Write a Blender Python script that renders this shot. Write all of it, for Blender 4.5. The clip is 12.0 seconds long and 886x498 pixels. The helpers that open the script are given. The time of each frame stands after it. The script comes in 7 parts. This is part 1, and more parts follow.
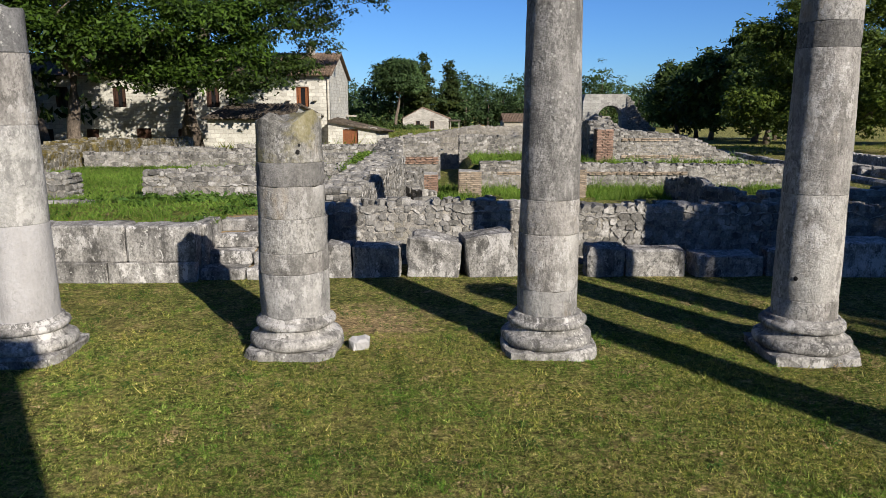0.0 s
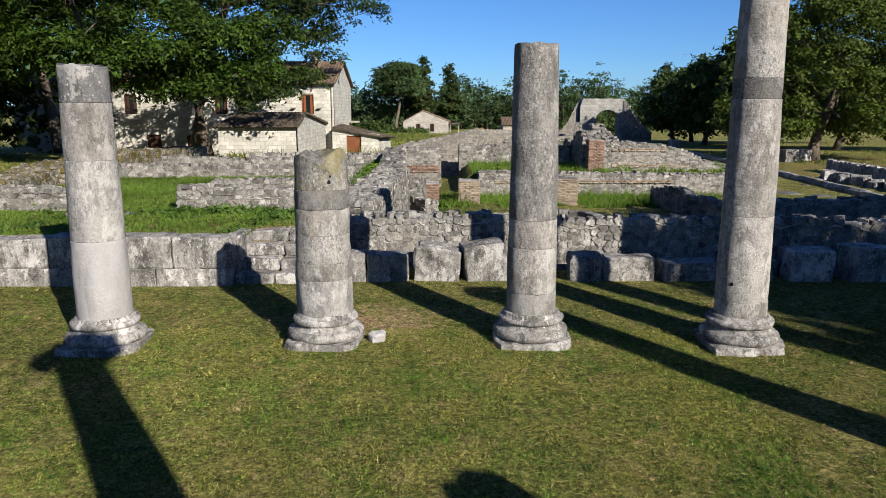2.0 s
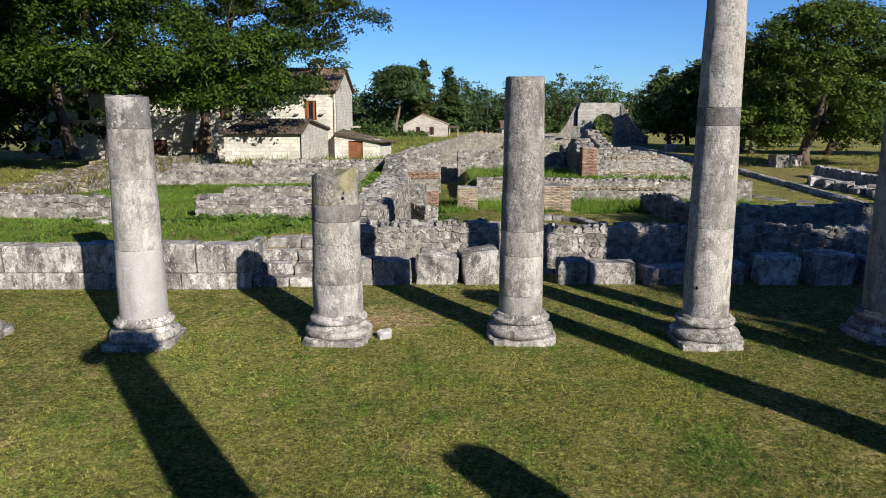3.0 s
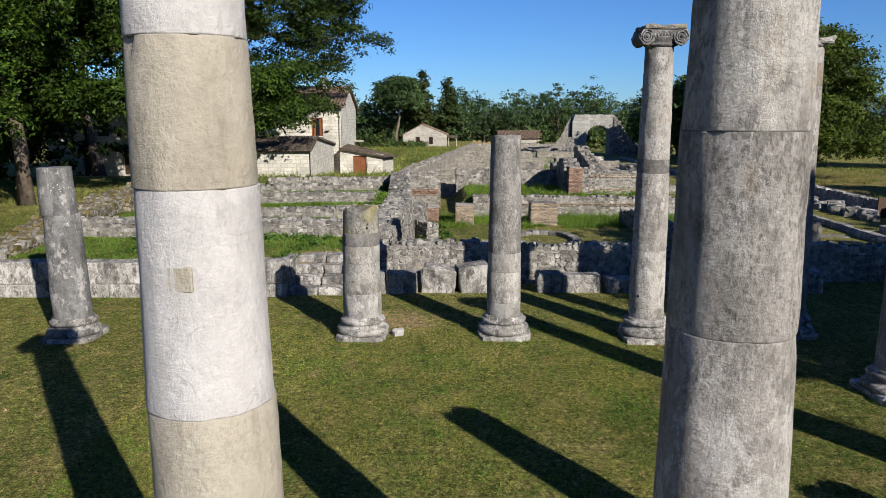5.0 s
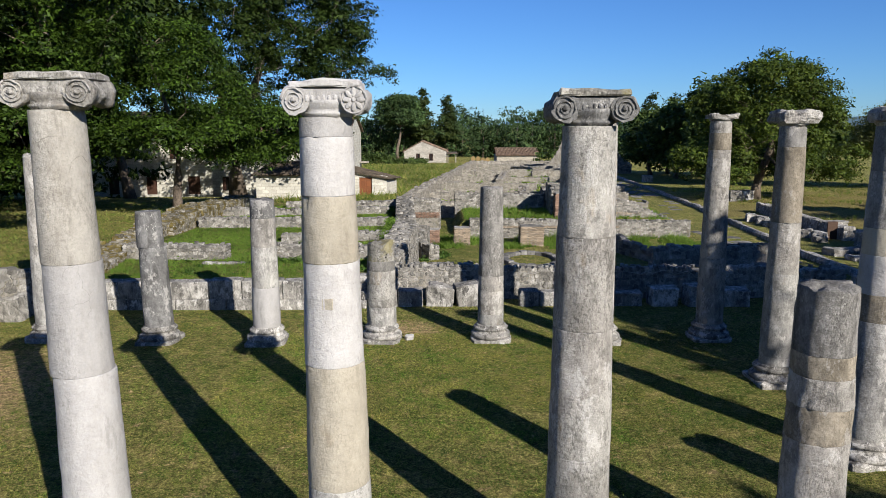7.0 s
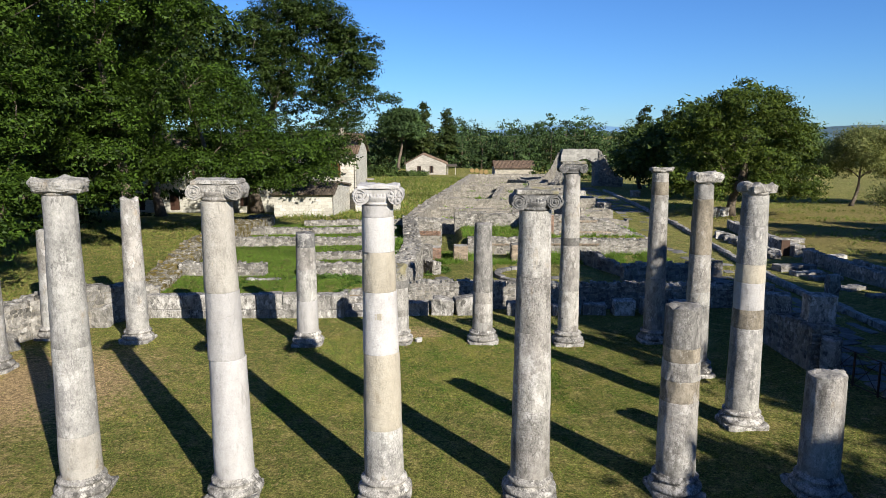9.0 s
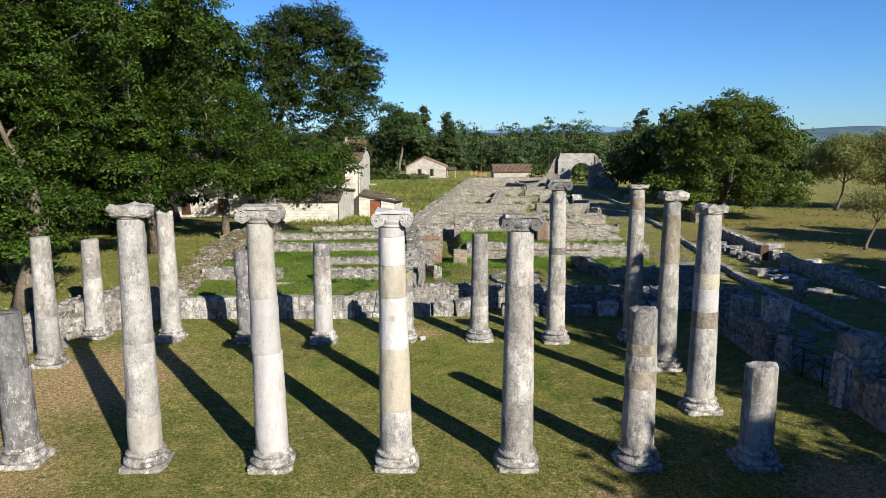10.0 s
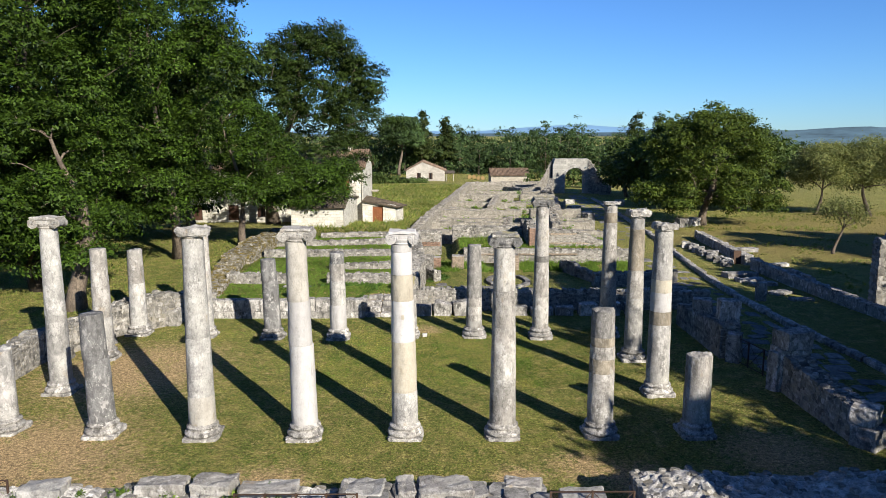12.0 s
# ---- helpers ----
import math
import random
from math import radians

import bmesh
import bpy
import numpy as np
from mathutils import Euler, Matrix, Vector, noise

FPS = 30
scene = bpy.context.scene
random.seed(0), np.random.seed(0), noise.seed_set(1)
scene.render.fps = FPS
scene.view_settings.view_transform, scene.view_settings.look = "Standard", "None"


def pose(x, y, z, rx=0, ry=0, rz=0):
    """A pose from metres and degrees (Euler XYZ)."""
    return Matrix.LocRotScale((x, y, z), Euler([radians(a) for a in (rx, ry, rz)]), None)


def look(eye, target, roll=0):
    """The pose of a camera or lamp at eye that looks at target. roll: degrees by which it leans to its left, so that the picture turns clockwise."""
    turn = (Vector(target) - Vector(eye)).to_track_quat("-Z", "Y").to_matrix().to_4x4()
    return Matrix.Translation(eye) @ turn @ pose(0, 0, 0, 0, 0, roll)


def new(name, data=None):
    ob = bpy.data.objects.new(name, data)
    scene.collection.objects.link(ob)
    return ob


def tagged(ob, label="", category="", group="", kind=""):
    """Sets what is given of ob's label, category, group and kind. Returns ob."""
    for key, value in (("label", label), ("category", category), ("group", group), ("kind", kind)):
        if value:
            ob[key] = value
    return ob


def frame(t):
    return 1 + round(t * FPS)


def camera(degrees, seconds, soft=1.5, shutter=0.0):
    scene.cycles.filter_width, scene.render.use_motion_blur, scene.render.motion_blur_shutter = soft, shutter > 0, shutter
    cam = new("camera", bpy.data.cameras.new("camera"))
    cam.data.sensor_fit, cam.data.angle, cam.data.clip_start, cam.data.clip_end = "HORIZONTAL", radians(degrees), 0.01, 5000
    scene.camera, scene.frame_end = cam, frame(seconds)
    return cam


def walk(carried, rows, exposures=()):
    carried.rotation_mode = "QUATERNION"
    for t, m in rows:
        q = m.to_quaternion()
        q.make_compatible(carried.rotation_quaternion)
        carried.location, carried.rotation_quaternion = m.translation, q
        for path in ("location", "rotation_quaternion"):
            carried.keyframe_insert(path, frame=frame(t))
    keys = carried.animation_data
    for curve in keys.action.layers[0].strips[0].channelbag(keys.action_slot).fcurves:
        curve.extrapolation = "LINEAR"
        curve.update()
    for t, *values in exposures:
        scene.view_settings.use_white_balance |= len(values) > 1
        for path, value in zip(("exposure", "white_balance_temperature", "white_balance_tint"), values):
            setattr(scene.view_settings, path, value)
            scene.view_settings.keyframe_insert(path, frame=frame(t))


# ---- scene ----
cam = camera(62.4, 12.0, soft=0.75)
METRES, EYE, TILT, LEAN, TURN = 22.42, 2.6, 0.0, 0.0, 0.0
ROWS = [
    (0.0, 0.0, 0.0, 0.0, -0.01, -11.04, 0.05),
    (0.5, -0.0005, -0.0151, 0.0039, -0.01, -11.04, 0.04),
    (1.0, -0.0008, -0.0329, 0.0087, -0.02, -11.04, 0.03),
    (1.5, -0.0014, -0.053, 0.0144, -0.02, -11.02, 0.04),
    (2.0, -0.0019, -0.0758, 0.0209, -0.03, -11.0, 0.02),
    (2.5, -0.0022, -0.1016, 0.028, -0.03, -10.95, 0.02),
    (3.0, -0.0021, -0.13, 0.0357, -0.07, -10.89, 0.0),
    (5.0, -0.0035, -0.2689, 0.0728, -0.16, -10.46, 0.06),
    (5.5, -0.0039, -0.3109, 0.0841, -0.14, -10.29, 0.06),
    (6.0, -0.0046, -0.3552, 0.0961, -0.16, -10.09, 0.05),
    (6.5, -0.0049, -0.4025, 0.1084, -0.17, -9.87, 0.06),
    (7.0, -0.0055, -0.4521, 0.1211, -0.2, -9.58, 0.05),
    (9.0, -0.0103, -0.6743, 0.1811, -0.23, -9.08, -0.01),
    (9.5, -0.0117, -0.7347, 0.1977, -0.23, -9.08, -0.0),
    (10.0, -0.0129, -0.7967, 0.2139, -0.25, -9.08, -0.01),
    (10.5, -0.0132, -0.8563, 0.2295, -0.27, -9.09, 0.01),
    (11.0, -0.0135, -0.9067, 0.2423, -0.31, -9.08, 0.03),
    (11.5, -0.0147, -0.944, 0.2513, -0.33, -9.08, 0.05),
    (12.0, -0.0149, -0.9664, 0.2565, -0.37, -9.08, 0.06),
]
walk(cam, [(t, pose(0, 0, EYE, TILT, LEAN, TURN) @ pose(METRES * x, METRES * y, METRES * z, 90 + pitch, roll, yaw)) for t, x, y, z, yaw, pitch, roll in ROWS],
     exposures=[(0.0, 0.65, 6380, 10), (1.5, 0.66, 6390, 10), (3.0, 0.82, 6410, 10), (5.0, 0.62, 6340, 10), (6.0, 0.46, 6290, 10), (7.0, 0.7, 6300, 9), (9.0, 0.89, 6430, 8), (12.0, 1.04, 6500, 8)])

# ---- world and sun ----
SUN_HIGH, SUN_SIDE = radians(26.3), radians(33.0)
SUN_FROM = Vector((math.sin(SUN_SIDE) * math.cos(SUN_HIGH), -math.cos(SUN_SIDE) * math.cos(SUN_HIGH), math.sin(SUN_HIGH)))
world = bpy.data.worlds.new("world")
scene.world = world
world.use_nodes = True
wn = world.node_tree
sky = wn.nodes.new("ShaderNodeTexSky")
sky.sky_type = "NISHITA"
sky.sun_disc = False
sky.sun_elevation = SUN_HIGH
sky.sun_rotation = math.pi - SUN_SIDE
sky.altitude = 800
sky.air_density = 1.0
sky.dust_density = 0.0
sky.ozone_density = 4.0
clear = wn.nodes.new("ShaderNodeMix")
clear.data_type = "RGBA"
clear.blend_type = "MULTIPLY"
clear.inputs[0].default_value = 1.0
clear.inputs[7].default_value = (0.60, 0.94, 1.44, 1)
wn.links.new(sky.outputs["Color"], clear.inputs[6])
wn.links.new(clear.outputs[2], wn.nodes["Background"].inputs["Color"])
wn.nodes["Background"].inputs["Strength"].default_value = 0.049
sun_data = bpy.data.lights.new("sun", "SUN")
sun_data.energy = 5.2
sun_data.angle = radians(0.53)
sun_data.color = (1.0, 0.94, 0.83)
sun = new("sun", sun_data)
sun.matrix_world = look(SUN_FROM * 60, (0, 0, 0))

# ---- material kit ----
def mk(name, rough=0.9, spec=0.2):
    m = bpy.data.materials.new(name)
    m.use_nodes = True
    b = m.node_tree.nodes["Principled BSDF"]
    b.inputs["Roughness"].default_value = rough
    b.inputs["Specular IOR Level"].default_value = spec
    return m, m.node_tree, b


def plug(nt, socket, value):
    if isinstance(value, bpy.types.NodeSocket):
        nt.links.new(value, socket)
    else:
        socket.default_value = value


def math_node(nt, op, a, b=0.0, clamp=False):
    n = nt.nodes.new("ShaderNodeMath")
    n.operation = op
    n.use_clamp = clamp
    plug(nt, n.inputs[0], a)
    plug(nt, n.inputs[1], b)
    return n.outputs[0]


def rnd(nt):
    """A random number per object and per loose piece."""
    o = nt.nodes.new("ShaderNodeObjectInfo").outputs["Random"]
    i = nt.nodes.new("ShaderNodeNewGeometry").outputs["Random Per Island"]
    return math_node(nt, "FRACT", math_node(nt, "ADD", o, i))


def place(nt, stretch=(1, 1, 1), shift=True):
    g = nt.nodes.new("ShaderNodeNewGeometry")
    n = nt.nodes.new("ShaderNodeVectorMath")
    n.operation = "MULTIPLY"
    nt.links.new(g.outputs["Position"], n.inputs[0])
    n.inputs[1].default_value = stretch
    if not shift:
        return n.outputs[0]
    o = nt.nodes.new("ShaderNodeObjectInfo")
    k = math_node(nt, "MULTIPLY", o.outputs["Random"], 40.0)
    a = nt.nodes.new("ShaderNodeVectorMath")
    a.operation = "ADD"
    nt.links.new(n.outputs[0], a.inputs[0])
    nt.links.new(k, a.inputs[1])
    return a.outputs[0]


def noise_node(nt, vec, scale, detail=4.0, rough=0.6):
    n = nt.nodes.new("ShaderNodeTexNoise")
    n.inputs["Scale"].default_value = scale
    n.inputs["Detail"].default_value = detail
    n.inputs["Roughness"].default_value = rough
    nt.links.new(vec, n.inputs["Vector"])
    return n.outputs["Fac"]


def voronoi_node(nt, vec, scale):
    n = nt.nodes.new("ShaderNodeTexVoronoi")
    n.inputs["Scale"].default_value = scale
    nt.links.new(vec, n.inputs["Vector"])
    return n.outputs["Distance"]


def ramp(nt, fac, *stops):
    n = nt.nodes.new("ShaderNodeValToRGB")
    e = n.color_ramp.elements
    while len(e) < len(stops):
        e.new(0.5)
    for el, (p, c) in zip(e, stops):
        el.position = p
        el.color = (c, c, c, 1) if isinstance(c, (int, float)) else (*c, 1)
    nt.links.new(fac, n.inputs["Fac"])
    return n.outputs["Color"]


def blend(nt, fac, a, b, kind="MIX"):
    n = nt.nodes.new("ShaderNodeMix")
    n.data_type = "RGBA"
    n.blend_type = kind
    plug(nt, n.inputs[0], fac)
    plug(nt, n.inputs[6], a if isinstance(a, bpy.types.NodeSocket) else (*a, 1))
    plug(nt, n.inputs[7], b if isinstance(b, bpy.types.NodeSocket) else (*b, 1))
    return n.outputs[2]


def bump(nt, b, height, strength=0.5, distance=0.02):
    n = nt.nodes.new("ShaderNodeBump")
    n.inputs["Strength"].default_value = strength
    n.inputs["Distance"].default_value = distance
    nt.links.new(height, n.inputs["Height"])
    nt.links.new(n.outputs[0], b.inputs["Normal"])


def vary(nt, colour, low, high):
    """Multiplies a colour by a random value per piece."""
    k = math_node(nt, "MULTIPLY_ADD", rnd(nt), high - low)
    k.node.inputs[2].default_value = low
    return blend(nt, 1.0, colour, k, "MULTIPLY")


def stone_material(name, light, mid, dark, lichen=0.5, spots=0.4, moss=0.0, low=0.85, high=1.12, relief=0.6, ochre=0.0, mottling=1.0, pits=0.0, crust=0.0, growth=(0.0845, 0.0683, 0.0143), wash=0.0):
    m, nt, b = mk(name, 0.92, 0.15)
    light, mid, dark = [(r, 0.985 * g, 1.01 * bl) for r, g, bl in (light, mid, dark)]
    p = place(nt)
    tone = noise_node(nt, place(nt, (1.6, 1.6, 0.8)), 1.6, 8, 0.72)
    c = ramp(nt, tone, (0.40, mid), (0.57, light))
    streak = noise_node(nt, place(nt, (3.2, 3.2, 0.8)), 1.5, 10, 0.7)
    c = blend(nt, ramp(nt, streak, (0.60 - 0.18 * lichen, 0.0), (0.66 - 0.17 * lichen, 0.42), (0.80 - 0.2 * lichen, 0.75)), c, dark)
    stain = noise_node(nt, place(nt, (1, 1, 0.75)), 1.5, 11, 0.72)
    c = blend(nt, ramp(nt, stain, (0.515, 0.0), (0.55, 0.55 * lichen), (0.62, 0.8 * lichen)), c, dark)
    if wash:
        lime = noise_node(nt, place(nt, (1, 1, 0.62)), 1.15, 9, 0.66)
        c = blend(nt, ramp(nt, lime, (0.47, 0.0), (0.535, 0.75 * wash), (0.60, wash)), c, (0.385, 0.368, 0.338))
        soot = noise_node(nt, place(nt, (1.1, 1.1, 0.5)), 0.95, 9, 0.68)
        c = blend(nt, ramp(nt, soot, (0.50, 0.0), (0.56, 0.55 * wash), (0.63, 0.75 * wash)), c, [0.8 * v for v in mid])
    drip = noise_node(nt, place(nt, (7, 7, 0.7)), 1.3, 8, 0.7)
    c = blend(nt, ramp(nt, drip, (0.55, 0.0), (0.62, 0.45 * lichen)), c, dark)
    mottle = noise_node(nt, p, 6, 9, 0.78)
    c = blend(nt, 1.0, c, ramp(nt, mottle, (0.40, 1 - 0.28 * mottling), (0.5, 1.0), (0.60, 1 + 0.16 * mottling)), "MULTIPLY")
    grain = noise_node(nt, p, 34, 6, 0.75)
    c = blend(nt, 1.0, c, ramp(nt, grain, (0.36, 1 - 0.42 * mottling), (0.5, 1.0), (0.62, 1 + 0.22 * mottling)), "MULTIPLY")
    if crust:
        q = place(nt, (1, 1, 0.6))
        c = blend(nt, ramp(nt, noise_node(nt, q, 4.1, 11, 0.78), (0.54, 0.0), (0.585, 0.8 * crust)), c, dark)
        c = blend(nt, ramp(nt, noise_node(nt, q, 3.6, 12, 0.76), (0.545, 0.0), (0.575, crust)), c, (0.45, 0.424, 0.40))
    if pits:
        f = math_node(nt, "MULTIPLY", ramp(nt, noise_node(nt, place(nt, (1, 1, 0.55)), 38, 4, 0.7), (0.50, 0.0), (0.58, 1.0)), ramp(nt, noise_node(nt, place(nt, (1, 1, 0.5)), 2.2, 6, 0.7), (0.44, 0.0), (0.58, pits)))
        c = blend(nt, f, c, dark)
    if pits:
        warp = nt.nodes.new("ShaderNodeVectorMath")
        warp.operation = "MULTIPLY_ADD"
        w = nt.nodes.new("ShaderNodeTexNoise")
        w.inputs["Scale"].default_value = 4.0
        nt.links.new(p, w.inputs["Vector"])
        nt.links.new(w.outputs["Color"], warp.inputs[0])
        warp.inputs[1].default_value = (0.35, 0.35, 0.35)
        nt.links.new(p, warp.inputs[2])
        crack = nt.nodes.new("ShaderNodeTexVoronoi")
        crack.feature = "DISTANCE_TO_EDGE"
        crack.inputs["Scale"].default_value = 2.1
        nt.links.new(warp.outputs[0], crack.inputs["Vector"])
        f = math_node(nt, "MULTIPLY", ramp(nt, crack.outputs["Distance"], (0.004, 0.55), (0.013, 0.0)), ramp(nt, noise_node(nt, p, 2.3, 4), (0.56, 0.0), (0.62, 1.0)))
        c = blend(nt, f, c, dark)
    if ochre:
        f = noise_node(nt, place(nt, (1, 1, 0.6)), 2.4, 5, 0.6)
        c = blend(nt, ramp(nt, f, (0.62, 0.0), (0.72, ochre)), c, (0.273, 0.1755, 0.065))
    if spots:
        v = voronoi_node(nt, p, 17)
        mask = noise_node(nt, p, 3.0, 3)
        f = math_node(nt, "MULTIPLY", ramp(nt, v, (0.17, 1.0), (0.24, 0.0)), ramp(nt, mask, (0.5, 0.0), (0.62, spots)))
        c = blend(nt, f, c, (0.429, 0.416, 0.377))
    if moss:
        f = noise_node(nt, p, 2.1, 6, 0.65)
        c = blend(nt, ramp(nt, f, (0.47, 0.0), (0.56, moss)), c, growth)
    c = vary(nt, c, low, high)
    nt.links.new(c, b.inputs["Base Color"])
    h = math_node(nt, "ADD", noise_node(nt, p, 9, 8, 0.7), math_node(nt, "MULTIPLY", grain, 0.4))
    bump(nt, b, h, relief, 0.035)
    return m


GREY = stone_material("weathered_limestone", (0.36, 0.336, 0.30), (0.235, 0.219, 0.195), (0.082, 0.076, 0.067), 0.42, 0.4, ochre=0.4, mottling=0.38, pits=0.6, crust=0.65, relief=1.0, wash=0.5)
ASHEN = stone_material("ashen_limestone", (0.24, 0.228, 0.208), (0.16, 0.152, 0.138), (0.065, 0.062, 0.056), 0.5, 0.5, mottling=0.5, pits=0.6, crust=0.35, relief=1.0)
DARKGREY = stone_material("lichened_limestone", (0.18, 0.176, 0.168), (0.118, 0.115, 0.11), (0.05, 0.048, 0.045), 0.5, 1.0, crust=0.45, mottling=0.7)
PALE = stone_material("pale_limestone", (0.31, 0.296, 0.27), (0.234, 0.2256, 0.2093), (0.0845, 0.0813, 0.0761), 0.4, 0.2, ochre=0.3, mottling=0.5, pits=0.5, crust=0.55, wash=0.65, relief=0.8)
WHITE = stone_material("white_limestone", (0.415, 0.40, 0.38), (0.36, 0.345, 0.325), (0.22, 0.21, 0.196), 0.16, 0.0, mottling=0.14, pits=0.3, crust=0.0, relief=0.65)
CREAM = stone_material("cream_limestone", (0.395, 0.358, 0.283), (0.34, 0.306, 0.24), (0.21, 0.183, 0.138), 0.2, 0.0, mottling=0.15, pits=0.35, crust=0.0, ochre=0.12, relief=0.7)
LIMED = stone_material("ochre_stained_pale_limestone", (0.41, 0.385, 0.335), (0.335, 0.31, 0.266), (0.17, 0.155, 0.128), 0.2, 0.0, mottling=0.25, pits=0.5, crust=0.1, ochre=0.75, relief=0.8, wash=0.25)
BROWN = stone_material("stained_limestone", (0.275, 0.24, 0.185), (0.195, 0.168, 0.127), (0.08, 0.068, 0.05), 0.4, 0.2, ochre=0.5, mottling=0.6, crust=0.4, pits=0.4)
RUBBLE = stone_material("rubble_stone", (0.25, 0.236, 0.208), (0.165, 0.155, 0.134), (0.058, 0.054, 0.047), 0.36, 0.5, low=0.55, high=1.35, crust=0.38)
FIELDRUBBLE = stone_material("dry_field_rubble", (0.25, 0.23, 0.193), (0.185, 0.169, 0.14), (0.085, 0.077, 0.063), 0.2, 0.2, low=0.7, high=1.25, crust=0.12)
MOSSY = stone_material("mossy_rubble_stone", (0.247, 0.2275, 0.182), (0.1495, 0.1365, 0.104), (0.065, 0.0553, 0.0325), 0.5, 0.5, moss=0.92, low=0.65, high=1.25, crust=0.5, growth=(0.105, 0.078, 0.018))
BLOCK = stone_material("spotted_limestone_block", (0.36, 0.342, 0.308), (0.215, 0.203, 0.182), (0.055, 0.052, 0.047), 0.5, 1.0, low=0.75, high=1.15, pits=0.5, crust=0.95)
MORTAR = stone_material("earthy_mortar", (0.30, 0.278, 0.24), (0.21, 0.193, 0.163), (0.075, 0.068, 0.055), 0.3, 0.3, moss=0.25)
BRICK = stone_material("roman_brick", (0.2665, 0.1755, 0.1268), (0.2015, 0.13, 0.0943), (0.1105, 0.078, 0.0585), 0.3, 0.1, low=0.7, high=1.25, relief=0.3)
PALEBRICK = stone_material("pale_yellow_brick", (0.312, 0.2503, 0.182), (0.2405, 0.1918, 0.1365), (0.13, 0.104, 0.078), 0.3, 0.1, low=0.75, high=1.2, relief=0.3)
YELLOWED = stone_material("lichen_yellowed_limestone", (0.273, 0.26, 0.2275), (0.1755, 0.1658, 0.143), (0.052, 0.0488, 0.0423), 0.5, 0.6, ochre=0.4, moss=0.6, pits=0.6, crust=0.6, growth=(0.21, 0.178, 0.07))
PAVING = stone_material("worn_paving_stone", (0.221, 0.2113, 0.195), (0.156, 0.1495, 0.1365), (0.0715, 0.0683, 0.0618), 0.5, 0.2, low=0.7, high=1.2)
CONCRETION = stone_material("pale_rubble_concretion", (0.45, 0.432, 0.40), (0.31, 0.295, 0.265), (0.09, 0.084, 0.075), 0.4, 0.6, relief=1.0, mottling=1.2, pits=0.7, crust=0.6)
# darker copy of tree_bark, with the crowns' shade put into its colour
SHADEBARK = stone_material("shaded_tree_bark", (0.06, 0.048, 0.036), (0.04, 0.032, 0.025), (0.02, 0.016, 0.012), 0.5, 0.0, relief=1.0)
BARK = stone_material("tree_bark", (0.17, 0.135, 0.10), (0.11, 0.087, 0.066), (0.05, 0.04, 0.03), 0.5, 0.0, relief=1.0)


def soil_material(name, green, deep, straw, bare, bare_at=0.66, patch=None, dry=(), lush=()):
    m, nt, b = mk(name, 0.95, 0.08)
    p = place(nt, (1, 1, 1), False)
    broad = noise_node(nt, p, 0.22, 5, 0.6)
    middle = noise_node(nt, p, 1.7, 6, 0.65)
    fine = noise_node(nt, p, 22, 6, 0.75)
    c = blend(nt, ramp(nt, broad, (0.35, 0.0), (0.65, 1.0)), deep, green)
    c = blend(nt, ramp(nt, middle, (0.48, 0.0), (0.66, 0.85)), c, straw)
    c = blend(nt, ramp(nt, fine, (0.46, 0.0), (0.60, 0.85)), c, straw)
    for px, py, rad in lush:
        d = nt.nodes.new("ShaderNodeVectorMath")
        d.operation = "DISTANCE"
        nt.links.new(p, d.inputs[0])
        d.inputs[1].default_value = (px, py, 0)
        f = math_node(nt, "ADD", math_node(nt, "DIVIDE", d.outputs["Value"], rad), math_node(nt, "MULTIPLY", middle, 0.8))
        c = blend(nt, ramp(nt, math_node(nt, "MULTIPLY", f, 0.5), (0.5, 0.7), (0.85, 0.0)), c, (0.082, 0.112, 0.02))
    for px, py, rad in dry:
        d = nt.nodes.new("ShaderNodeVectorMath")
        d.operation = "DISTANCE"
        nt.links.new(p, d.inputs[0])
        d.inputs[1].default_value = (px, py, 0)
        f = math_node(nt, "ADD", math_node(nt, "DIVIDE", d.outputs["Value"], rad), math_node(nt, "MULTIPLY", broad, 0.9))
        c = blend(nt, ramp(nt, math_node(nt, "MULTIPLY", f, 0.5), (0.55, 0.92), (0.85, 0.0)), c, (0.235, 0.192, 0.068))
    spots = noise_node(nt, p, 3.1, 8, 0.72)
    c = blend(nt, ramp(nt, spots, (bare_at, 0.0), (bare_at + 0.08, 0.8)), c, bare)
    if patch:
        frayed = noise_node(nt, p, 5.0, 9, 0.8)
        for px, py, rad in patch:
            d = nt.nodes.new("ShaderNodeVectorMath")
            d.operation = "DISTANCE"
            nt.links.new(p, d.inputs[0])
            d.inputs[1].default_value = (px, py, 0)
            f = math_node(nt, "ADD", math_node(nt, "DIVIDE", d.outputs["Value"], rad), math_node(nt, "MULTIPLY", frayed, 2.6))
            c = blend(nt, ramp(nt, math_node(nt, "MULTIPLY", f, 0.4), (0.68, 0.9), (0.86, 0.0)), c, bare)
    c = blend(nt, 1.0, c, ramp(nt, noise_node(nt, p, 70, 3, 0.8), (0.3, 0.35), (0.68, 1.4)), "MULTIPLY")
    c = blend(nt, 1.0, c, ramp(nt, noise_node(nt, p, 9, 7, 0.78), (0.40, 0.5), (0.60, 1.35)), "MULTIPLY")
    c = blend(nt, 1.0, c, ramp(nt, noise_node(nt, p, 24, 5, 0.8), (0.40, 0.5), (0.5, 1.0), (0.60, 1.55)), "MULTIPLY")
    nt.links.new(c, b.inputs["Base Color"])
    bump(nt, b, math_node(nt, "ADD", fine, noise_node(nt, p, 90, 3, 0.8)), 1.0, 0.045)
    return m


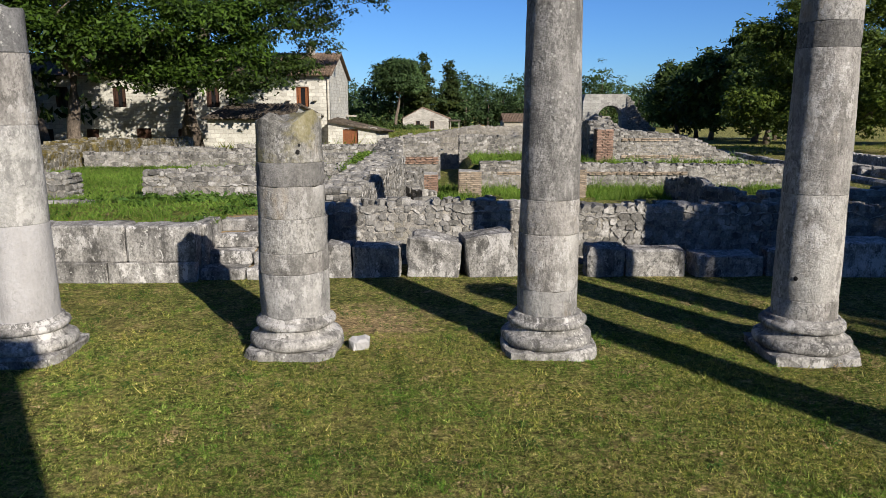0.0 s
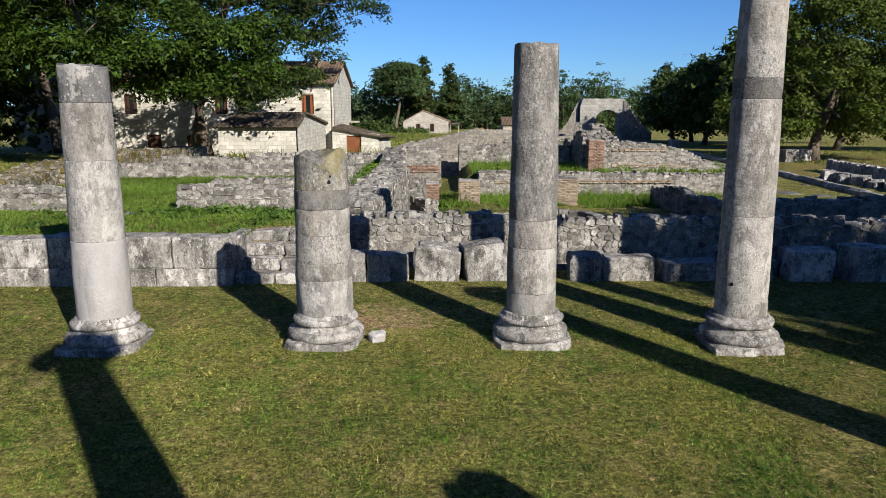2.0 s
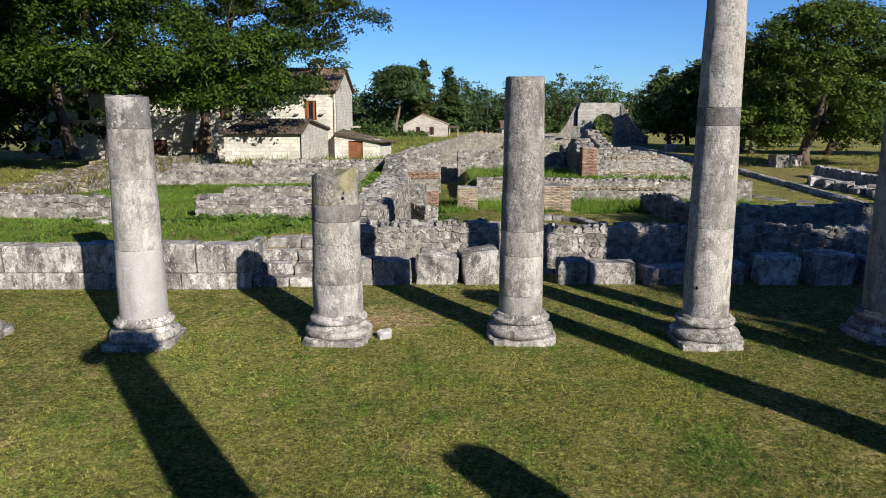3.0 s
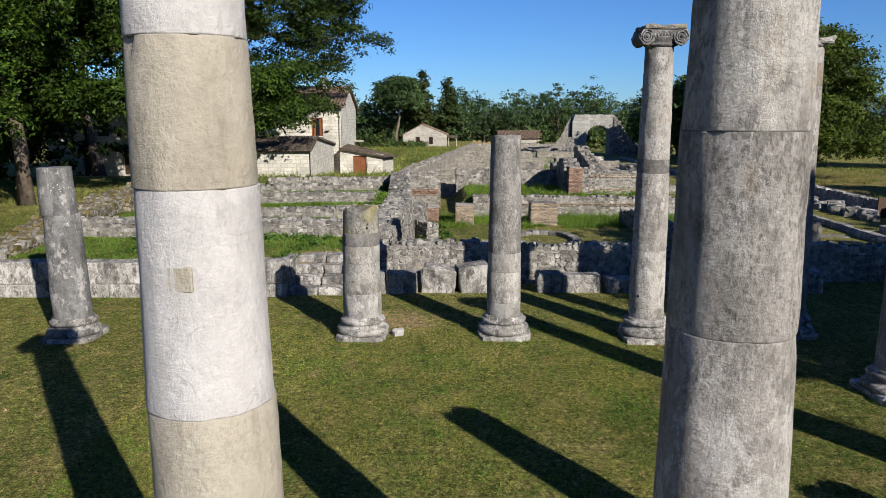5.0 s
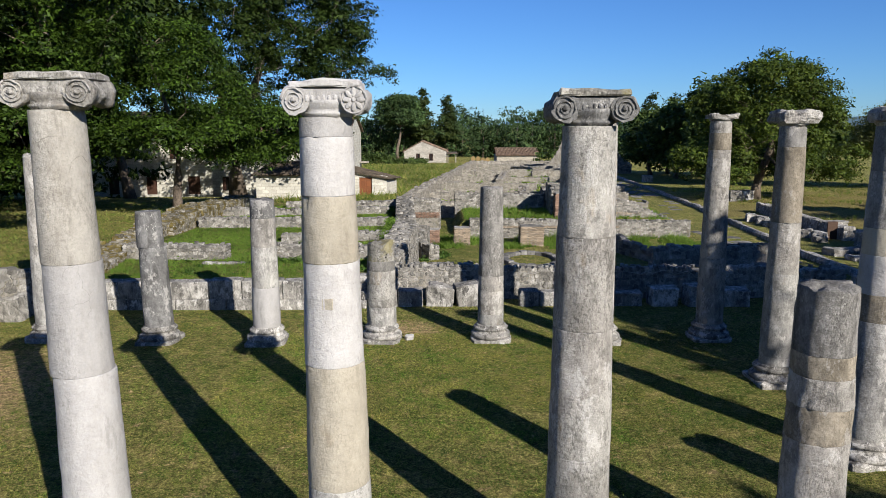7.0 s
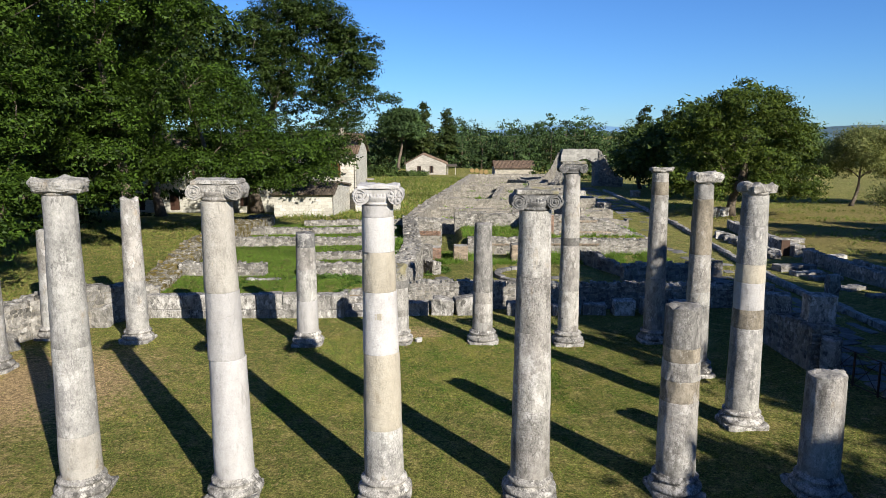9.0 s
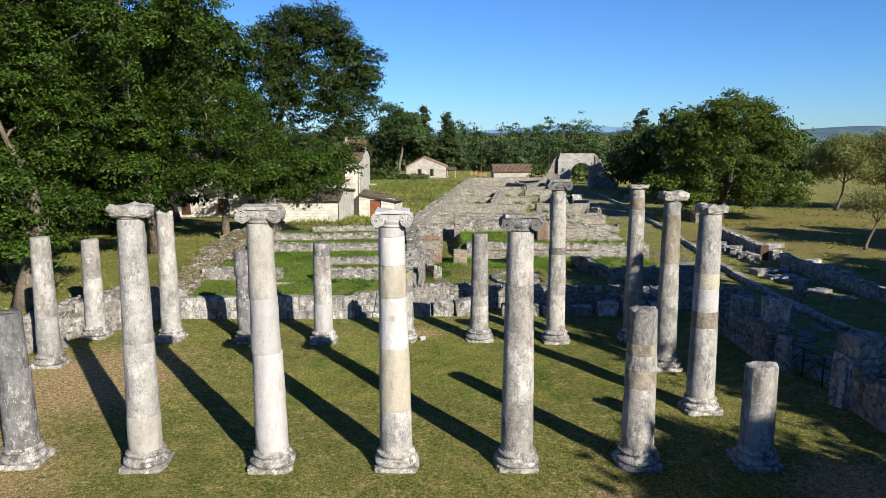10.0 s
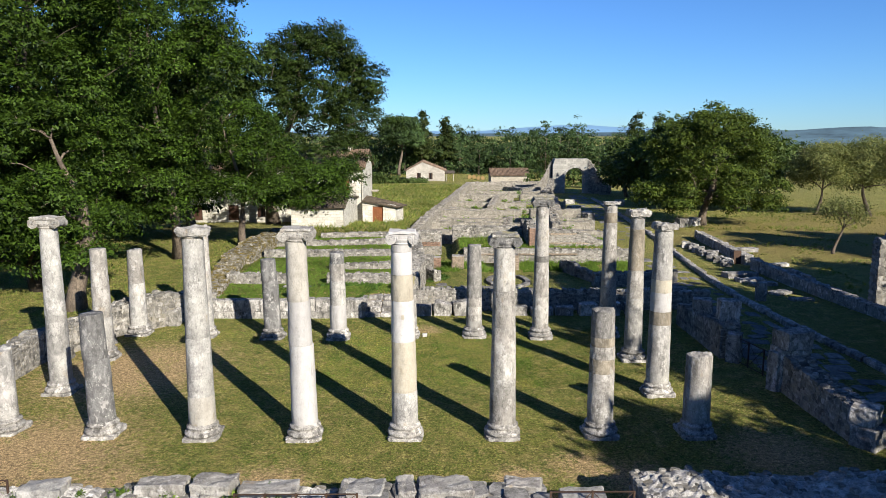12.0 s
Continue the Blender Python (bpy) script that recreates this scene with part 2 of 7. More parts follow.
TURF = soil_material("mown_turf", (0.156, 0.178, 0.036), (0.098, 0.134, 0.026), (0.35, 0.285, 0.105), (0.50, 0.345, 0.185), 0.585,
                     [(-11.2, 3.4, 4.6), (-11.2, -3.6, 4.0), (3.2, -4.3, 1.2), (1.6, -4.9, 1.0), (-1.0, 8.6, 1.2), (8.6, -3.6, 2.2), (-4.5, -5.2, 1.5), (4.6, -5.0, 1.4), (-8, -5.3, 1.6)], [(36, 38, 17), (52, 46, 16), (24, 36, 6)], [(-8.0, 17.0, 6.0), (-5.0, 25.0, 7.0), (-9.0, 29.0, 6.0)])


def leaf_material(name, dark, light, low=0.6, high=1.35, glow=0.22, mid=None, spread=0.45, tuft=None):
    m, nt, b = mk(name, 0.55, 0.12)
    r = rnd(nt)
    c = ramp(nt, r, (0.0, dark), (0.65, mid), (1.0, light)) if mid else ramp(nt, r, (0.0, dark), (1.0, light))
    wide = noise_node(nt, place(nt, (1, 1, 1), False), spread, 3)
    c = blend(nt, 1.0, c, ramp(nt, wide, (0.3, low), (0.7, high)), "MULTIPLY")
    if tuft:
        near = noise_node(nt, place(nt, (1, 1, 0.2), False), tuft[0], 4, 0.7)
        c = blend(nt, 1.0, c, ramp(nt, near, (0.36, tuft[1]), (0.64, tuft[2])), "MULTIPLY")
        drier = noise_node(nt, place(nt, (1, 1, 0), False), 0.9, 6, 0.7)
        c = blend(nt, 1.0, c, ramp(nt, drier, (0.40, (0.66, 1.02, 0.6)), (0.5, (1.0, 1.0, 0.95)), (0.62, (1.22, 1.04, 1.05))), "MULTIPLY")
    nt.links.new(c, b.inputs["Base Color"])
    t = nt.nodes.new("ShaderNodeBsdfTranslucent")
    nt.links.new(blend(nt, 1.0, c, (1.25, 1.3, 0.5), "MULTIPLY"), t.inputs["Color"])
    mix = nt.nodes.new("ShaderNodeMixShader")
    mix.inputs[0].default_value = glow
    nt.links.new(b.outputs[0], mix.inputs[1])
    nt.links.new(t.outputs[0], mix.inputs[2])
    nt.links.new(mix.outputs[0], nt.nodes["Material Output"].inputs["Surface"])
    return m


BLADE = leaf_material("grass_blade", (0.05, 0.082, 0.014), (0.36, 0.31, 0.12), 0.65, 1.35, 0.25, (0.162, 0.188, 0.035), tuft=(17.0, 0.35, 1.95))
# the lawn's blade about a quarter darker, for the east of the lawn
EASTBLADE = leaf_material("darker_grass_blade", (0.042, 0.07, 0.012), (0.265, 0.232, 0.088), 0.65, 1.3, 0.25, (0.118, 0.136, 0.026), tuft=(17.0, 0.4, 1.9))
TALLBLADE = leaf_material("tall_grass_blade", (0.05, 0.115, 0.012), (0.165, 0.23, 0.042), 0.6, 1.35, 0.3)
HAYBLADE = leaf_material("dry_meadow_blade", (0.075, 0.12, 0.02), (0.33, 0.27, 0.10), 0.6, 1.4, 0.3, (0.15, 0.185, 0.04), 0.12)
OAKLEAF = leaf_material("oak_leaf", (0.008, 0.018, 0.003), (0.045, 0.07, 0.012), 0.5, 1.3, 0.14)
ASHLEAF = leaf_material("ash_leaf", (0.006, 0.015, 0.002), (0.057, 0.101, 0.011), 0.5, 1.3, 0.14)
WALNUTLEAF = leaf_material("walnut_leaf", (0.024, 0.044, 0.007), (0.088, 0.116, 0.017), 0.55, 1.3, 0.18)
OLIVELEAF = leaf_material("willow_leaf", (0.085, 0.105, 0.034), (0.20, 0.205, 0.07))
WOODLEAF = leaf_material("far_wood_leaf", (0.0228, 0.0423, 0.0104), (0.078, 0.1073, 0.0292), 0.6, 1.5)
FARLEAF = leaf_material("distant_wood_leaf", (0.02, 0.038, 0.014), (0.058, 0.09, 0.03), 0.45, 1.7, 0.2, None, 0.13)
PINELEAF = leaf_material("pine_needle", (0.0195, 0.0325, 0.0091), (0.0488, 0.0618, 0.0143))


def plain_material(name, colour, rough=0.7, metal=0.0, grain=18.0, amount=0.35):
    m, nt, b = mk(name, rough, 0.3)
    n = noise_node(nt, place(nt), grain, 5, 0.65)
    c = blend(nt, 1.0, colour, ramp(nt, n, (0.25, 1 - amount), (0.75, 1 + amount)), "MULTIPLY")
    nt.links.new(vary(nt, c, 0.85, 1.12), b.inputs["Base Color"])
    b.inputs["Metallic"].default_value = metal
    bump(nt, b, n, 0.3, 0.01)
    return m


DOORWOOD = plain_material("varnished_door_wood", (0.16, 0.055, 0.02), 0.55)
DARKWOOD = plain_material("dark_shutter_wood", (0.042, 0.019, 0.0115), 0.6)
GLASSDARK = plain_material("dim_window_pane", (0.013, 0.013, 0.0143), 0.15, amount=0.1)
RUST = plain_material("rusty_iron", (0.065, 0.039, 0.0273), 0.7, 0.5)
EARTH = plain_material("dry_earth", (0.17, 0.12, 0.066), 0.95, grain=24)
HAY = plain_material("golden_hay", (0.19, 0.13, 0.055), 0.95, grain=30)
TILE = stone_material("terracotta_roof_tile", (0.234, 0.1625, 0.1105), (0.1625, 0.1105, 0.0748), (0.065, 0.052, 0.039), 0.5, 0.3, low=0.6, high=1.3, relief=0.4)
# old lichened tile, darkened further to carry the oak's shade on the wing
OLDSHADETILE = stone_material("lichened_shade_toned_tile", (0.125, 0.098, 0.07), (0.07, 0.056, 0.042), (0.035, 0.03, 0.023), 0.6, 0.4, low=0.6, high=1.3, relief=0.4)


def masonry_material(name, light, mid, joint, w=0.42, h=0.2):
    m, nt, b = mk(name, 0.9, 0.15)
    g = nt.nodes.new("ShaderNodeNewGeometry")
    s = nt.nodes.new("ShaderNodeSeparateXYZ")
    nt.links.new(g.outputs["Position"], s.inputs[0])
    k = nt.nodes.new("ShaderNodeCombineXYZ")
    nt.links.new(math_node(nt, "ADD", s.outputs[0], s.outputs[1]), k.inputs[0])
    nt.links.new(s.outputs[2], k.inputs[1])
    t = nt.nodes.new("ShaderNodeTexBrick")
    t.inputs["Scale"].default_value = 1.0
    t.inputs["Brick Width"].default_value = w
    t.inputs["Row Height"].default_value = h
    t.inputs["Mortar Size"].default_value = 0.012
    t.inputs["Color1"].default_value = (*light, 1)
    t.inputs["Color2"].default_value = (*mid, 1)
    t.inputs["Mortar"].default_value = (*joint, 1)
    wob = nt.nodes.new("ShaderNodeTexNoise")
    wob.inputs["Scale"].default_value = 2.5
    nt.links.new(g.outputs["Position"], wob.inputs["Vector"])
    shift = nt.nodes.new("ShaderNodeVectorMath")
    shift.operation = "MULTIPLY_ADD"
    nt.links.new(wob.outputs["Color"], shift.inputs[0])
    shift.inputs[1].default_value = (0.22, 0.16, 0)
    nt.links.new(k.outputs[0], shift.inputs[2])
    nt.links.new(shift.outputs[0], t.inputs["Vector"])
    p = place(nt)
    c = blend(nt, 1.0, t.outputs["Color"], ramp(nt, noise_node(nt, p, 0.8, 7, 0.7), (0.3, 0.75), (0.68, 1.1)), "MULTIPLY")
    c = blend(nt, 1.0, c, ramp(nt, noise_node(nt, p, 9, 5, 0.7), (0.25, 0.75), (0.7, 1.1)), "MULTIPLY")
    nt.links.new(c, b.inputs["Base Color"])
    bump(nt, b, math_node(nt, "SUBTRACT", noise_node(nt, p, 8, 5), t.outputs["Fac"]), 0.5, 0.02)
    return m


HOUSEWALL = masonry_material("pale_house_masonry", (0.56, 0.53, 0.465), (0.40, 0.375, 0.325), (0.33, 0.305, 0.265), 0.5, 0.24)
COTTAGEWALL = masonry_material("mottled_cottage_masonry", (0.44, 0.405, 0.355), (0.30, 0.272, 0.235), (0.25, 0.225, 0.19), 0.4, 0.19)
GATEWALL = masonry_material("weathered_gate_masonry", (0.36, 0.345, 0.315), (0.24, 0.23, 0.21), (0.17, 0.16, 0.145), 0.7, 0.38)
SHEDWALL = masonry_material("rough_shed_masonry", (0.42, 0.375, 0.31), (0.31, 0.275, 0.225), (0.25, 0.227, 0.19), 0.35, 0.17)
# wooded green shifted to blue, so the colour itself carries the haze
HAZEHILL = plain_material("haze_tinted_wooded_hill", (0.055, 0.098, 0.125), 1.0, grain=0.05, amount=0.6)
# distance haze is put into the mountains' base colour
MOUNTAIN = plain_material("haze_tinted_mountain", (0.156, 0.2925, 0.455), 1.0, grain=0.003, amount=0.1)


# ---- geometry kit ----
def mesh_of(name, verts, faces, material, smooth=False):
    me = bpy.data.meshes.new(name)
    me.from_pydata([tuple(v) for v in verts], [], faces)
    me.materials.append(material)
    if smooth:
        me.shade_smooth()
    me.update()
    return me


def part(name, bm, material, parent=None, label=""):
    """Links a bmesh, or a mesh, as one object under a thing or a part."""
    if isinstance(bm, bpy.types.Mesh):
        me = bm
    else:
        me = bpy.data.meshes.new(name)
        bm.to_mesh(me)
        bm.free()
        me.materials.append(material)
    ob = new(name, me)
    ob.parent = parent
    if label:
        tagged(ob, label)
    return ob


def thing(name, label, category, at=(0, 0, 0), turn=0.0, group="", kind=""):
    ob = new(name)
    ob.matrix_world = pose(*at, 0, 0, turn)
    ob.empty_display_size = 0.3
    return tagged(ob, label, category, group, kind)


def box(bm, x0, x1, y0, y1, z0, z1, bevel=0.0):
    m = Matrix.LocRotScale(((x0 + x1) / 2, (y0 + y1) / 2, (z0 + z1) / 2), None, (x1 - x0, y1 - y0, z1 - z0))
    r = bmesh.ops.create_cube(bm, size=1.0, matrix=m)
    if bevel:
        es = list({e for v in r["verts"] for e in v.link_edges})
        bmesh.ops.bevel(bm, geom=es, offset=bevel, segments=1, affect="EDGES")
    return r


def fbm(p, octaves=4):
    return noise.fractal(p, 0.9, 2.1, octaves)


def block_bm(sx, sy, sz, seed, rough=0.03, cuts=4, bevel=0.03):
    """A worn stone block with its base at z = 0."""
    bm = bmesh.new()
    box(bm, -sx / 2, sx / 2, -sy / 2, sy / 2, 0, sz, min(bevel, sx / 4, sy / 4, sz / 4))
    bmesh.ops.subdivide_edges(bm, edges=[e for e in bm.edges if e.calc_length() > 0.12], cuts=cuts, use_grid_fill=True)
    bmesh.ops.triangulate(bm, faces=[f for f in bm.faces if len(f.verts) > 4])
    off = Vector((seed * 7.31, seed * 3.7, seed * 1.9))
    bm.normal_update()
    for v in bm.verts:
        if v.co.z > 0.01:
            v.co += v.normal * rough * (fbm(v.co * 2.6 + off) - 0.1) + v.normal * rough * 0.35 * fbm(v.co * 9 + off, 3)
    return bm


def lathe(bm, profile, seg=32, seed=0.0, rough=0.0, cap=True):
    rows = []
    for r, z in profile:
        ring = []
        for i in range(seg):
            a = 2 * math.pi * i / seg
            p = Vector((math.cos(a), math.sin(a), 0))
            k = rough * fbm(Vector((p.x * 1.6, p.y * 1.6, z * 4)) + Vector((seed, seed * 2, 0))) if rough else 0
            ring.append(bm.verts.new((p.x * (r + k), p.y * (r + k), z)))
        rows.append(ring)
    for a, b in zip(rows, rows[1:]):
        for i in range(seg):
            j = (i + 1) % seg
            f = bm.faces.new((a[i], a[j], b[j], b[i]))
            f.smooth = True
    if cap:
        bm.faces.new(rows[0][::-1])
        bm.faces.new(rows[-1])


def tube(bm, points, radii, seg=8):
    """A tapered tube through points."""
    rows = []
    for i, (p, r) in enumerate(zip(points, radii)):
        a, b = points[max(i - 1, 0)], points[min(i + 1, len(points) - 1)]
        q = (Vector(b) - Vector(a)).to_track_quat("Z", "Y")
        rows.append([bm.verts.new(Vector(p) + q @ Vector((math.cos(2 * math.pi * k / seg) * r, math.sin(2 * math.pi * k / seg) * r, 0))) for k in range(seg)])
    for a, b in zip(rows, rows[1:]):
        for k in range(seg):
            f = bm.faces.new((a[k], a[(k + 1) % seg], b[(k + 1) % seg], b[k]))
            f.smooth = True
    bm.faces.new(rows[0][::-1])
    bm.faces.new(rows[-1])


def smooth01(a, b, v):
    k = min(max((v - a) / (b - a), 0.0), 1.0)
    return k * k * (3 - 2 * k)


def interp(v, table):
    for (a, p), (b, q) in zip(table, table[1:]):
        if v <= b:
            k = min(max((v - a) / (b - a), 0.0), 1.0)
            return p + (q - p) * k
    return table[-1][1]


def rebase(ob, at):
    """Moves a thing's Empty to its base and leaves its parts where they are."""
    for c in ob.children:
        c.matrix_basis = Matrix.Translation(-Vector(at)) @ c.matrix_basis
    ob.matrix_world = Matrix.Translation(at)
    return ob


# ---- ground ----
def retaining_x(y):
    """The line of the long wall between the grassy terrace and the sunken rooms."""
    return interp(y, [(11, -2.0), (13, -1.95), (21, -1.6), (33, -2.2), (48, -1.2), (102, 4.9), (130, 8)])


def field_right(y):
    return interp(y, [(11, 10.5), (30, 13.0), (48, 14.8), (108, 16.8)])


def ground_z(x, y):
    far = interp(y, [(-60, 0), (11, 0), (20, -0.3), (55, -0.55), (82, -0.95), (96, -1.5), (108, -1.6), (130, -1.9), (300, -2.5)])
    z = far
    terrace = interp(y, [(11, 0.78), (16, 0.8), (30, 0.72), (40, 0.3), (47, -0.15), (50.3, -0.62), (60, -0.75), (108, -0.95), (130, -1.6), (300, -2.5)])
    left = smooth01(retaining_x(y) - 0.3, retaining_x(y) - 0.7, x) if x > -5 else 1.0
    back = smooth01(10.95, 11.15, y)
    if -3.6 < x < -2.15:
        back = smooth01(12.15, 12.3, y)
    z = z + (terrace - z) * left * back
    # grassy ground behind the west wall
    wx = interp(y, [(-40, -15.4), (4.5, -15.4), (8.2, -14.0), (11.6, -11.3), (14, -11.3), (30, -12.1), (40, -12.5)])
    west = smooth01(wx + 0.1, wx - 0.25, x)
    if y < 40:
        z = max(z, (0.72 + 0.03 * smooth01(0, 30, y)) * west * smooth01(45, 35, y) + z * (1 - west))
    # sunken rooms and the step behind them
    if x > retaining_x(y) - 0.3:
        pit = smooth01(12.3, 12.55, y) * smooth01(27.6, 27.4, y) * smooth01(13.2, 12.4, x)
        z = z + (-0.45 - z) * pit
        step = smooth01(27.6, 27.85, y) * smooth01(33.6, 33.4, y) * smooth01(12.6, 12.0, x) * smooth01(0.7, 1.0, x)
        z = z + (0.42 - z) * step
    z += 0.035 * noise.noise(Vector((x * 0.5, y * 0.5, 0))) + (0.25 * noise.noise(Vector((x * 0.03, y * 0.03, 4))) if y > 130 or abs(x) > 40 else 0)
    return z


def axis_lines(inner, fine0, fine1, reach):
    lines = list(np.arange(fine0, fine1 + 0.001, inner))
    d, a, b = inner, fine0, fine1
    while b < reach:
        d *= 1.22
        a, b = a - d, b + d
        lines = [a] + lines + [b]
    return lines


xs, ys = axis_lines(0.3, -18, 22, 2600), axis_lines(0.3, -9, 41, 2600)
gv = [(x, y, ground_z(x, y)) for y in ys for x in xs]
nx = len(xs)
gf = [(j * nx + i, j * nx + i + 1, (j + 1) * nx + i + 1, (j + 1) * nx + i) for j in range(len(ys) - 1) for i in range(nx - 1)]
ground = new("ground", mesh_of("ground", gv, gf, TURF, True))
tagged(ground, "mown olive-green lawn with dry brown patches among ruins", "ground", kind="structure")


# ---- stones shared by the rubble walls ----
def outline(rs, sides, corner=0.14):
    """An uneven rounded polygon that fills a unit square, as a stone shows in a wall's face."""
    pts = []
    turn = rs.uniform(0, 2 * math.pi)
    for i in range(sides):
        a = turn + 2 * math.pi * (i + rs.uniform(-0.28, 0.28)) / sides
        c, q = math.cos(a), math.sin(a)
        r = 0.5 / (abs(c) ** 7 + abs(q) ** 7) ** (1 / 7) * rs.uniform(1 - corner, 1.07)
        pts.append((c * r, q * r))
    return pts


def stone_mesh(seed, material, sides=7, corner=0.16, edge=0.9):
    rs = random.Random(seed)
    ring = outline(rs, sides, corner)
    n = len(ring)
    verts = []
    for y, k in ((-0.5, edge), (-0.38, 1.0), (0.38, 1.0), (0.5, edge)):
        verts += [(x * k + rs.uniform(-0.02, 0.02), y + rs.uniform(-0.05, 0.05), z * k + rs.uniform(-0.02, 0.02)) for x, z in ring]
    faces = [(r * n + i, r * n + (i + 1) % n, (r + 1) * n + (i + 1) % n, (r + 1) * n + i) for r in range(3) for i in range(n)]
    faces += [tuple(range(n))[::-1], tuple(range(3 * n, 4 * n))]
    me = mesh_of("stone", verts, faces, material)
    bm = bmesh.new()
    bm.from_mesh(me)
    bmesh.ops.recalc_face_normals(bm, faces=bm.faces)
    bm.to_mesh(me)
    bm.free()
    return me


STONES = {m.name: [stone_mesh(k, m) for k in range(16)] for m in (RUBBLE, MOSSY, FIELDRUBBLE)}


def rough_stones(count=24):
    """Coarse six-sided stones for the joined rest: points and faces."""
    out = []
    for k in range(count):
        rs = random.Random(500 + k)
        ring = outline(rs, 6, 0.1)
        v = [(x * q, y, z * q) for y, q in ((-0.5, 0.93), (0.5, 0.93)) for x, z in ring]
        v = np.array(v) + np.array([[rs.uniform(-0.04, 0.04) for _ in range(3)] for _ in range(12)])
        out.append((v * 1.03, [(i, (i + 1) % 6, 6 + (i + 1) % 6, 6 + i) for i in range(6)] + [(5, 4, 3, 2, 1, 0), (6, 7, 8, 9, 10, 11)]))
    return out


COARSE = rough_stones()
STONES.update({m.name: [stone_mesh(k, m, 8, 0.05, 0.9) for k in range(10)] for m in (BRICK, PALEBRICK, BLOCK, PAVING)})


def lay(parent, mats, material, limit=300, name="stone", around=(0.0, 4.0), joined_label="tightly packed rubble stones"):
    """Lays stones: the nearest to a point of the plan as pieces, the rest joined."""
    protos = STONES[material.name]
    rs = random.Random(len(mats))
    mats = sorted(mats, key=lambda m: (m.translation.x - around[0]) ** 2 + (m.translation.y - around[1]) ** 2)
    for m in mats[:limit]:
        ob = new(name, rs.choice(protos))
        ob.parent = parent
        ob.matrix_world = m
    if len(mats) > limit:
        allv, allf, n = [], [], 0
        for m in mats[limit:]:
            v, f = rs.choice(COARSE)
            a = np.array(m)
            allv.append(v @ a[:3, :3].T + a[:3, 3])
            allf += [tuple(i + n for i in q) for q in f]
            n += len(v)
        ob = new("rubble", mesh_of("rubble", np.vstack(allv), allf, material))
        ob.parent = parent
        tagged(ob, joined_label, kind="stuff")


